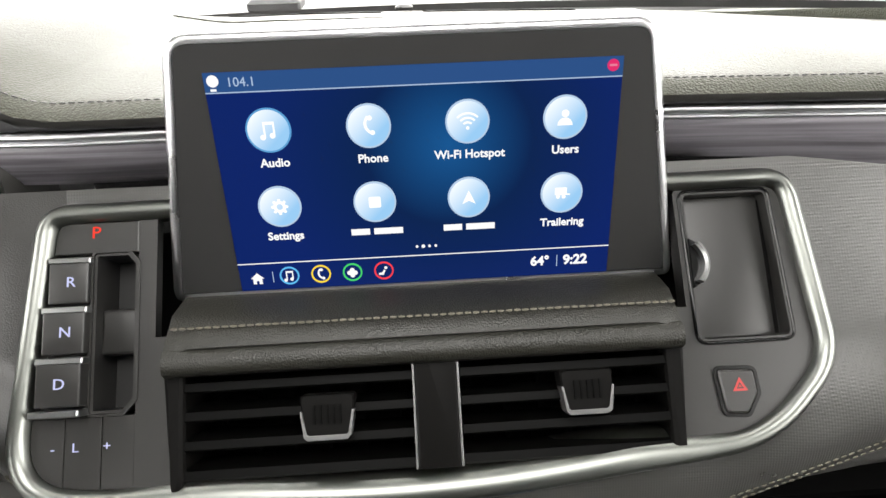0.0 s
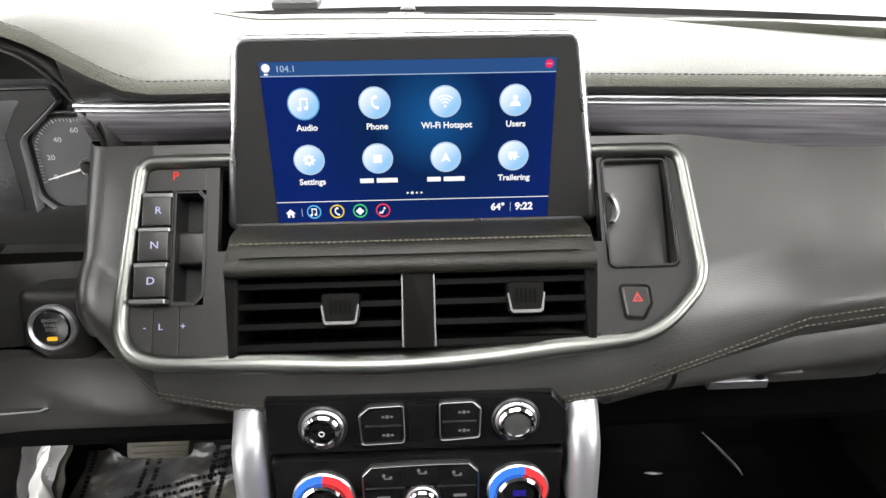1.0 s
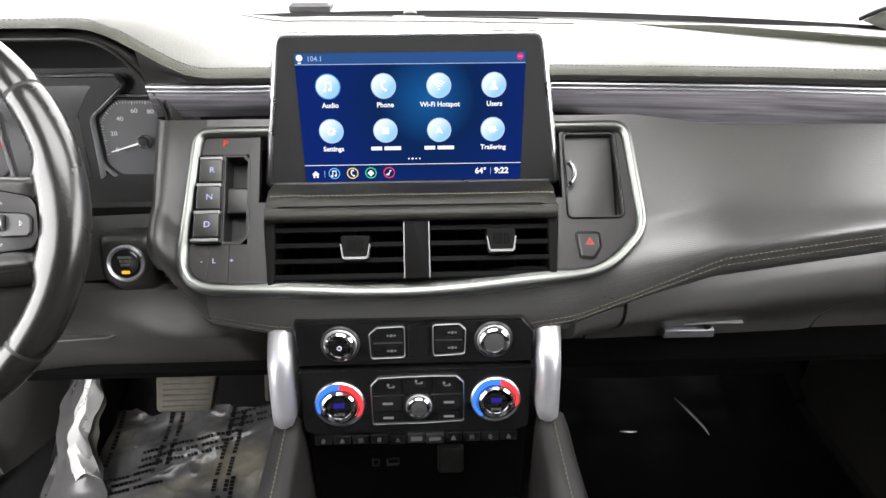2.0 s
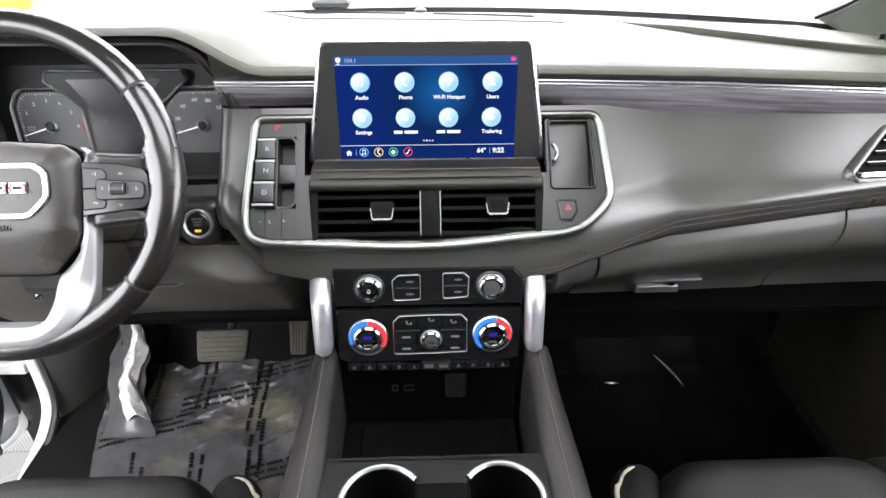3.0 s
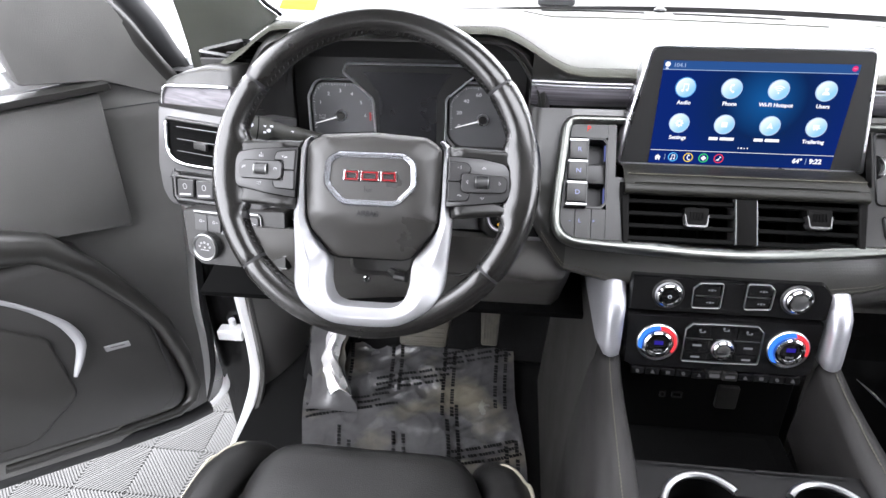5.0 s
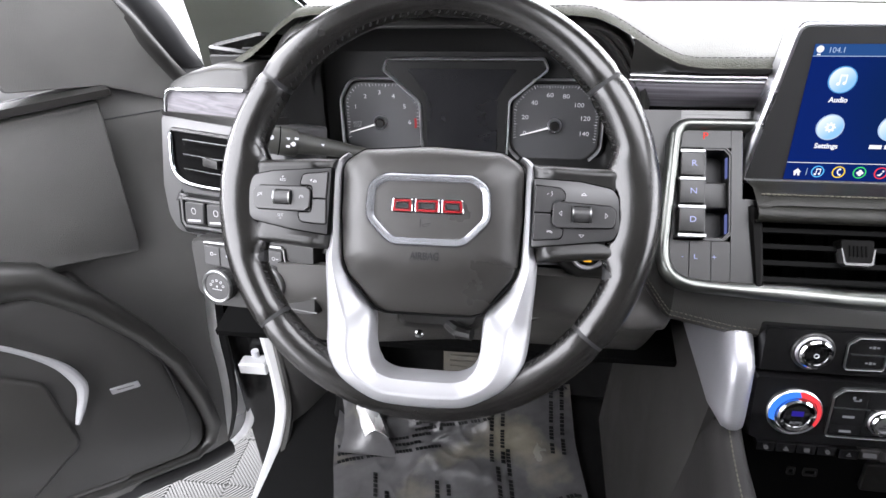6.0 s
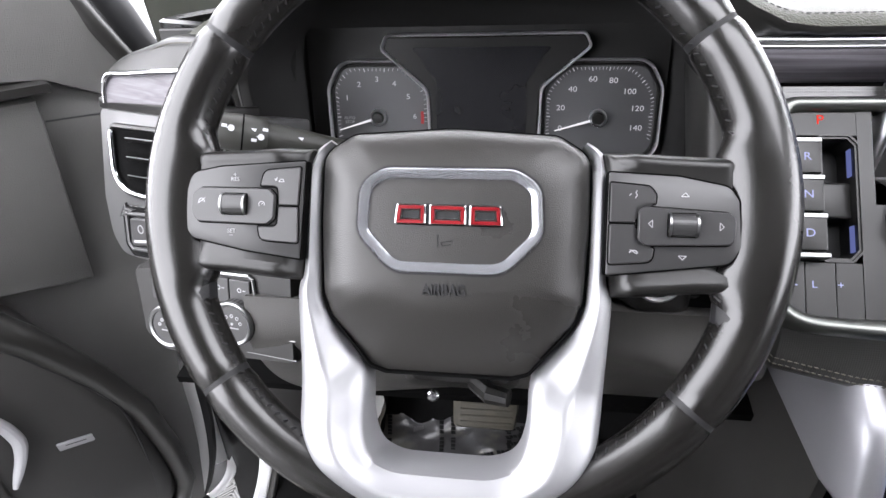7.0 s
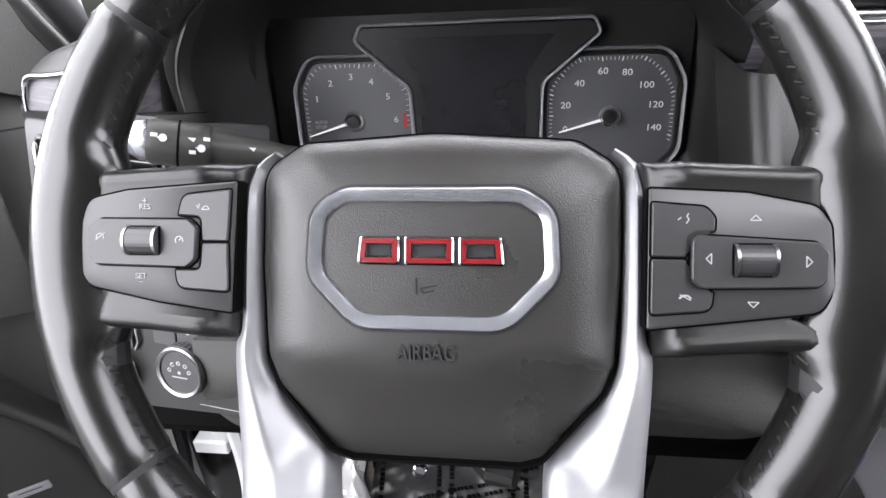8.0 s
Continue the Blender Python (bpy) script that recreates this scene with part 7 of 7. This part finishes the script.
film = part("sheet", sheet(film_at, 120, 160, 0.002), MATFILM, fm, flat=50)
random.seed(4)
bm = bmesh.new()


def print_row(u, v, du, dv, words, high):
    """A printed line of words from (u, v) along (du, dv), each word a few small blocks."""
    n = math.hypot(du * 0.45, dv * 0.70)
    su, sv = -dv * 0.70 / n / 0.45, du * 0.45 / n / 0.70
    t = 0.0
    for w in range(words):
        for c in range(random.randint(3, 7)):
            L = random.uniform(0.05, 0.085) / 1.6
            q = [(u + du * t, v + dv * t), (u + du * (t + L * 0.8), v + dv * (t + L * 0.8))]
            q = q + [(q[1][0] + su * high, q[1][1] + sv * high), (q[0][0] + su * high, q[0][1] + sv * high)]
            if all(0.01 < a < 0.99 and 0.01 < b < 0.99 for a, b in q):
                bm.faces.new([bm.verts.new(film_at(a, b) + Vector((0, 0, 0.0035))) for a, b in q])
            t += L
        t += 0.035
        if t > 1.0:
            break


for k in range(7):
    u = 0.02 + 0.32 * (k % 3)
    v = 0.08 + 0.145 * k
    for r in range(3):
        print_row(u, v - 0.026 * r, 0.34, 0.075, 6, 0.0075)
for k in range(8):
    u = 0.16 + 0.25 * (k % 4)
    v = 0.10 + 0.42 * (k // 4) + 0.05 * (k % 3)
    for r in range(2):
        print_row(u + 0.045 * r, v, 0.02, 0.30, 5, 0.0075)
bmesh.ops.solidify(bm, geom=list(bm.faces), thickness=0.0006)
part("print", bm, material("dark_film_print", (0.004, 0.004, 0.0045), 0.6, spec=0.2), film, "rows of black printed bars", kind="stuff")
dp = thing("footrest", (-0.69, 0.40, 0.05), "footrest under crinkled plastic film with a highlight built on", "footrest")
part("rest", loaf(rounded([(-0.05, 0.11), (-0.05, -0.10), (0.04, -0.10), (0.04, 0.11)], 0.015, 4), [(0, -0.05), (0, 0.0), (0.006, 0.008)], plane_frame((-0.705, 0.37, 0.068), 58)), CARPET, dp, flat=50)


def crinkle(u, v):
    x = -0.660 - 0.060 * v + (2 * u - 1) * (0.056 - 0.028 * v + 0.012 * noise.noise(Vector((3.0 * u, v * 7, 8.0)))) + 0.008 * math.sin(9 * v + 2 * u)
    y = 0.19 + 0.27 * v
    k = 0.012 * noise.noise(Vector((x * 16, y * 7, 1.0))) + 0.004 * noise.noise(Vector((x * 46, y * 20, 5.0)))
    return Vector((x, y, 0.026 + 0.145 * v ** 1.3 + k * smooth(0.0, 0.3, v) + 0.016 * smooth(0.0, 0.3, v) * math.sin(math.pi * u)))


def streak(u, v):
    """The film's long highlight streak, built as a raised pale fold."""
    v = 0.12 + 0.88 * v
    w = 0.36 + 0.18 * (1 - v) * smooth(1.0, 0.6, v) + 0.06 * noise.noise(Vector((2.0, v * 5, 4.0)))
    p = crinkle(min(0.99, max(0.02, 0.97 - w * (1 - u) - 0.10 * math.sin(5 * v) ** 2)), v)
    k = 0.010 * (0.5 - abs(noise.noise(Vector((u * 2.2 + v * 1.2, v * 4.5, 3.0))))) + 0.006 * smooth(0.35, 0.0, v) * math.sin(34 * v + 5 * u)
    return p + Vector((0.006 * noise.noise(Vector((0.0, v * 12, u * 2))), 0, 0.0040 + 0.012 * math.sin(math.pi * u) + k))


# pale half-metal colour for highlights on the clear film
FILMGLINT = material("film_glint", (0.74, 0.73, 0.72), 0.26, metal=0.45, vary=0.12, coarse=12)
part("film", sheet(crinkle, 34, 60, 0.0008), MATFILM, dp, "wrinkled grey plastic film", flat=50)
part("film_streak", sheet(streak, 24, 70, 0.0008), FILMGLINT, dp, "highlight streak on the crinkled film, built as a pale fold", flat=35)
pf = thing("passenger_film", (0.5, 0.2, 0.01), "floor film crumpled in the passenger footwell, shade put into its near-black colour", "floor film")
# near-black film colour carries the shade of the passenger footwell
SHADEFILM = material("shaded_film", (0.0012, 0.0012, 0.0012), 0.5, vary=0.3, spec=0.04)
part("sheet", sheet(lambda u, v: Vector((0.24 + 0.60 * u, -0.2 + 0.66 * v, 0.016 + 0.012 * wrinkle(0.24 + 0.6 * u + 3, -0.2 + 0.66 * v) + 0.3 * max(0, v - 0.85) ** 1.2)), 50, 50, 0.002), SHADEFILM, pf, flat=50)
# glints on the passenger film, laid on as thin pale strips
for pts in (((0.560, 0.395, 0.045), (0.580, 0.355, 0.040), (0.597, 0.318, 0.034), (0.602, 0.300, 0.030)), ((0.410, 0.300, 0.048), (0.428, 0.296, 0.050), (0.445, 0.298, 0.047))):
    part("fold", tube(curve(pts, 10), [0.0006, 0.0016, 0.0022, 0.0026, 0.0026, 0.0024, 0.0022, 0.0018, 0.0012, 0.0006], 6), FILMGLINT, pf, "film glint built as a thin pale strip")

# ---- seats ----
SEATHIDE = material("seat_leather", (0.0080, 0.0077, 0.0073), 0.46, spec=0.35, grain=0.4, scale=800, kind="leather", vary=0.2, coarse=12)


def seat(cx, label):
    s = thing("front_seat", (cx, -0.4, 0.1), label, "seat", "front seats")
    def top(u, v):
        x = cx - 0.165 + 0.33 * u
        y = -0.150 - 0.50 * v - 0.045 * abs(2 * u - 1) ** 7 * (1 - v)
        nose = max(0, 1 - v / 0.10)
        return Vector((x, y, 0.376 - 0.06 * nose ** 2 - 0.03 * abs(2 * u - 1) ** 9 - 0.022 * math.sin(math.pi * min(1, v * 1.1)) * (1 - (2 * u - 1) ** 2) * 0.6 + 0.0015 * noise.noise(Vector((x * 30, y * 30, 0)))))
    part("cushion", sheet(top, 26, 36, 0.05), SEATHIDE, s, "perforated black leather cushion", flat=60)
    part("base", block(cx - 0.20, cx + 0.20, -0.66, -0.20, 0.03, 0.31, 0.02), PLASTIC, s)
    for sx in (-1, 1):
        line = curve([(cx + sx * 0.168, -0.165, 0.270), (cx + sx * 0.183, -0.182, 0.312), (cx + sx * 0.200, -0.215, 0.332), (cx + sx * 0.210, -0.30, 0.345), (cx + sx * 0.214, -0.66, 0.355)], 24)
        bol = part("bolster", tube(line, [0.018, 0.026, 0.030] + [0.033] * 21, 14), SEATHIDE, s, "padded leather side bolster", flat=60)
        part("piping", tube(curve([(cx + sx * 0.170, -0.176, 0.338), (cx + sx * 0.198, -0.180, 0.350), (cx + sx * 0.220, -0.205, 0.353), (cx + sx * 0.234, -0.26, 0.358), (cx + sx * 0.240, -0.6, 0.375)], 24), 0.0042, 8), PIPING, bol, "cream piping")
    back = part("backrest", loaf(rounded([(-0.24, 0.30), (0.24, 0.30), (0.22, 0.96), (-0.22, 0.96)], 0.06, 6), [(0.03, -0.07), (0, -0.05), (0, 0.03), (0.03, 0.07)], Matrix(((1, 0, 0, cx), (0, -0.20, -1, -1.02), (0, 1, -0.20, 0), (0, 0, 0, 1)))), SEATHIDE, s, "black leather backrest", flat=60)
    part("headrest", loaf(rounded([(-0.13, 1.0), (0.13, 1.0), (0.12, 1.16), (-0.12, 1.16)], 0.04, 6), [(0.02, -0.05), (0, -0.03), (0, 0.03), (0.02, 0.05)], Matrix(((1, 0, 0, cx), (0, -0.20, -1, -1.0), (0, 1, -0.20, 0), (0, 0, 0, 1)))), SEATHIDE, s, flat=60)
    return s


seat(-0.462, "black leather driver seat cushion with cream piping")
seat(0.480, "black leather passenger seat cushion with cream piping")

# ---- driver door, ajar ----
_a = radians(38)
DOOR = Matrix(((-math.sin(_a), 0, math.cos(_a), -0.93), (-math.cos(_a), 0, -math.sin(_a), 0.30), (0, 1, 0, 0), (0, 0, 0, 1)))
dr = thing("driver_door", (-0.93, 0.30, -0.05), "driver door standing open with dark trim and silver handle surround", "door")


PODTRIM = material("door_pod_plastic", (0.027, 0.0262, 0.0250), 0.46, grain=0.7, scale=900, vary=0.2, coarse=6)


def door_skin(u, v):
    s = -0.025 + 1.05 * u
    zb = -0.02 + 0.33 * max(0.0, s - 0.12)
    z = zb + (0.77 - zb) * v
    s0 = table(z, [(-0.02, 0.088), (0.01, 0.083), (0.107, 0.069), (0.176, 0.0636), (0.243, 0.0623), (0.28, 0.0585), (0.349, 0.0476), (0.45, 0.033), (0.60, 0.012), (0.77, -0.010)])
    n = 0.0 + 0.018 * smooth(0.76, 0.70, z) + 0.03 * smooth(0.45, 0.30, z) * smooth(0.12, 0.22, s)
    return DOOR @ Vector((s0 + (1.025 - s0) * u, z, n - 0.016))


part("trim_panel", sheet(door_skin, 40, 40, 0.004), DOORTRIM, dr, "dark grained door trim", flat=60)
part("upper_panel", loaf(rounded([(0.118, 0.752), (0.130, 0.500), (0.250, 0.526), (0.95, 0.60), (0.95, 0.775)], 0.004, 3), [(0, 0.0), (0, 0.024), (0.003, 0.028)], DOOR), DOORVINYL, dr, "smooth leather upper insert", flat=50)
part("belt_trim", loaf(rounded([(0.10, 0.768), (0.10, 0.757), (0.95, 0.782), (0.95, 0.797)], 0.002, 2), [(0, 0.0), (0, 0.034), (0.002, 0.037)], DOOR), SATIN, dr)
# lower pod with speaker, armrest sweep
_podo = rounded([(0.235, 0.505), (0.150, 0.290), (0.122, 0.110), (0.140, 0.030), (0.30, 0.075), (0.95, 0.295), (0.95, 0.52), (0.36, 0.52)], [0.02, 0.05, 0.04, 0.04, 0.02, 0.02, 0.02, 0.04], 8)
part("lower_pod", loaf(_podo, [(0.0, 0.0), (0.004, 0.034), (0.014, 0.046), (0.03, 0.050)], DOOR), PODTRIM, dr, "raised speaker and pocket pod", flat=60)
part("armrest", tube([DOOR @ Vector((c[0], c[1], 0.036 if c[1] > 0.06 else 0.028)) for c in [(0.80, 0.55), (0.60, 0.56), (0.45, 0.562), (0.36, 0.555), (0.29, 0.525), (0.235, 0.455), (0.18, 0.36), (0.140, 0.27), (0.120, 0.17), (0.114, 0.08), (0.126, 0.038), (0.160, 0.022), (0.30, 0.060), (0.48, 0.118)]], [0.055, 0.055, 0.050, 0.042, 0.034, 0.028, 0.024, 0.022, 0.020, 0.018, 0.016, 0.015, 0.014, 0.010], 14, flat=0.8), HIDE, dr, "padded armrest sweeping to the door edge", flat=60)
_ch = curve([(0.50, 0.55, 0.062), (0.385, 0.478, 0.064), (0.316, 0.400, 0.064), (0.293, 0.345, 0.064), (0.297, 0.310, 0.064), (0.320, 0.262, 0.062)], 30)
part("handle_surround", tube([DOOR @ p for p in _ch], [0.0055] * 10 + [0.0062, 0.0070, 0.0080, 0.0090, 0.0098, 0.0104, 0.0106, 0.0106, 0.0106, 0.0104, 0.0100, 0.0097, 0.0092, 0.0086, 0.008, 0.0074, 0.007, 0.0062, 0.005, 0.0035], 12, flat=0.6), SILVER, dr, "silver handle surround")
part("pocket", loaf(rounded([(0.335, 0.36), (0.325, 0.215), (0.42, 0.155), (0.95, 0.335), (0.95, 0.46), (0.44, 0.46)], 0.03, 6), [(0.0, 0.045), (0, 0.054), (0.006, 0.058)], DOOR), PLASTIC, dr, "dark map pocket", flat=60)
part("speaker_badge", slab(rounded([(0.2570, 0.2895), (0.2560, 0.2770), (0.2110, 0.2650), (0.2120, 0.2775)], 0.002, 3), 0.048, 0.054, DOOR, 0.001), SILVER, dr, "small silver speaker badge")
part("badge_print", slab([Vector((0.247, 0.2830)), Vector((0.247, 0.2818)), Vector((0.221, 0.2745)), Vector((0.221, 0.2757))], 0.054, 0.0543, DOOR), INK, dr)
part("pod_seam", tube([DOOR @ p for p in curve([(0.2834, 0.4957, 0.0505), (0.2368, 0.4252, 0.0505), (0.1836, 0.3378, 0.0500), (0.1640, 0.2856, 0.0495), (0.1580, 0.2240, 0.0490), (0.1580, 0.1497, 0.0490), (0.1640, 0.0935, 0.0490), (0.1951, 0.0700, 0.049)], 40)], 0.0014, 6), INK, dr, "dark seam round the speaker pod")
part("seam_line", tube([DOOR @ Vector(p) for p in ((-0.015, 0.708, 0.019), (0.05, 0.716, 0.019), (0.117, 0.722, 0.019))], 0.0013, 6), INK, dr)
_pe = curve([(-0.020, 0.74, 0), (-0.002, 0.60, 0), (0.021, 0.45, 0), (0.0370, 0.331, 0), (0.0470, 0.26, 0), (0.0505, 0.22, 0), (0.0535, 0.155, 0), (0.0605, 0.085, 0), (0.0745, 0.02, 0), (0.110, -0.045, 0), (0.16, -0.030, 0), (0.25, -0.002, 0)], 60)
bm = bmesh.new()
rings(bm, [[DOOR @ Vector((p.x + 0.014, p.y, -0.030)), DOOR @ Vector((p.x + 0.013, p.y, -0.009)), DOOR @ Vector((p.x, p.y - 0.001, -0.007)), DOOR @ Vector((p.x - 0.010, p.y - 0.002, -0.009)), DOOR @ Vector((p.x - 0.013, p.y - 0.003, -0.030))] for p in _pe], Matrix(), True, True, True)
part("painted_edge", bm, WHITE, dr, "white painted door edge", flat=60)
part("edge_seal", tube([DOOR @ Vector((p.x - 0.024, p.y - 0.006, -0.040)) for p in _pe], 0.014, 10), INK, dr, "black rubber seal")
_pe2 = curve([(-0.060, 0.74, 0), (-0.045, 0.50, 0), (-0.028, 0.34, 0), (-0.0175, 0.2078, 0), (-0.0105, 0.094, 0), (-0.006, 0.001, 0), (0.012, -0.070, 0), (0.058, -0.096, 0), (0.115, -0.080, 0), (0.50, 0.035, 0), (1.0, 0.195, 0)], 60)
bm = bmesh.new()
rings(bm, [[DOOR @ Vector((p.x + 0.012, p.y + 0.004, -0.060)), DOOR @ Vector((p.x + 0.008, p.y + 0.003, -0.048)), DOOR @ Vector((p.x, p.y, -0.046)), DOOR @ Vector((p.x - 0.010, p.y - 0.003, -0.054)), DOOR @ Vector((p.x - 0.011, p.y - 0.004, -0.066))] for p in _pe2], Matrix(), True, True, True)
part("inner_flange", bm, WHITE, dr, "white painted inner flange of the door", flat=60)
# door front end coloured black in place of the shade on it
bm = bmesh.new()
rings(bm, [[DOOR @ Vector((p.x + 0.006, p.y, -0.060)), DOOR @ Vector((p.x - 0.004, p.y, -0.090)), DOOR @ Vector((p.x - 0.010, p.y, -0.130))] for p in _pe2], Matrix(), False, False, False)
bmesh.ops.solidify(bm, geom=list(bm.faces), thickness=0.004)
part("front_shell", bm, INK, dr, "front end of the door, its shade put into a black colour", flat=60)
part("outer_skin", sheet(lambda u, v: DOOR @ Vector((0.0 + 1.05 * u, (-0.07 + 0.29 * u) * (1 - v) + 0.79 * v, -0.13 + 0.03 * (2 * v - 1) ** 2)), 8, 8, 0.01), WHITE, dr, "white outer door skin")
part("bottom_seal", tube([DOOR @ Vector(p) for p in ((0.085, -0.052, -0.006), (0.14, -0.036, 0.004), (0.20, -0.012, 0.014), (0.30, 0.024, 0.022), (0.50, 0.090, 0.022), (1.02, 0.262, 0.022))], 0.018, 10), INK, dr, "black rubber seal along the door bottom", flat=60)
_pane = part("window", sheet(lambda u, v: DOOR @ Vector((0.225 + 0.75 * u, 0.775 + 0.40 * v, -0.03 - 0.08 * v)), 4, 4, 0.004), WINDSCREEN, dr, "clear door window")
_pane.visible_shadow = False
# mirror sail panel and window frame
part("sail_panel", loaf(rounded([(-0.030, 0.700), (-0.008, 0.7508), (0.008, 0.7776), (0.034, 0.8476), (0.0740, 0.920), (0.180, 1.05), (0.260, 1.05), (0.225, 0.784), (0.10, 0.765)], [0.004, 0.02, 0.02, 0.03, 0.03, 0.01, 0.01, 0.01, 0.004], 4), [(0, -0.03), (0, 0.000), (0.004, 0.006)], DOOR), DOORTRIM, dr, "dark mirror corner trim", flat=50)
part("window_frame", tube([DOOR @ p for p in curve([(-0.030, 0.725, 0.0), (-0.003, 0.7714, 0.0), (0.020, 0.815, 0.0), (0.045, 0.865, -0.008), (0.12, 0.97, -0.03), (0.22, 1.07, -0.05), (0.40, 1.17, -0.08), (1.0, 1.21, -0.10)], 40)], 0.013, 10), SATIN, dr, "black window frame", flat=60)
part("frame_seal", tube([DOOR @ p for p in curve([(-0.062, 0.730, -0.03), (-0.034, 0.785, -0.03), (-0.008, 0.850, -0.035), (0.05, 0.95, -0.055), (0.18, 1.09, -0.09), (0.40, 1.20, -0.11), (1.0, 1.24, -0.13)], 40)], 0.022, 10), INK, dr, "black rubber frame seal", flat=60)
hg = thing("door_hinge", (-0.925, 0.30, 0.14), "white painted door hinge", "hinge")
part("leaf", block(-0.945, -0.885, 0.285, 0.315, 0.125, 0.155, 0.004), WHITE, hg)
part("arm", tube([(-0.94, 0.30, 0.14), (-0.905, 0.318, 0.14), (-0.88, 0.32, 0.14)], 0.011, 8), WHITE, hg)
part("pin", lathe([(0.008, -0.03), (0.008, 0.03)], Matrix.Translation((-0.915, 0.312, 0.14)), 12), MARK, hg)

# yellow paper sticker on the windscreen
st = thing("sticker", (-0.64, 0.33, 0.89), "yellow printed paper sticker on the windscreen", "sticker")
SK = plane_frame((-0.645, 0.3000, 0.893), 52, -10)
part("paper", slab(rect(-0.032, 0.034, -0.028, 0.014, 0.002), 0.0, 0.0008, SK), YELLOW, st)
bm = bmesh.new()
for k in range(4):
    slab(rect(-0.026, 0.012 + 0.014 * (k % 2), -0.022 + 0.009 * k, -0.0205 + 0.009 * k), 0.0008, 0.0011, SK, 0, bm)
part("print_bars", bm, material("ochre_print", (0.42, 0.22, 0.02), 0.7), st, kind="stuff")
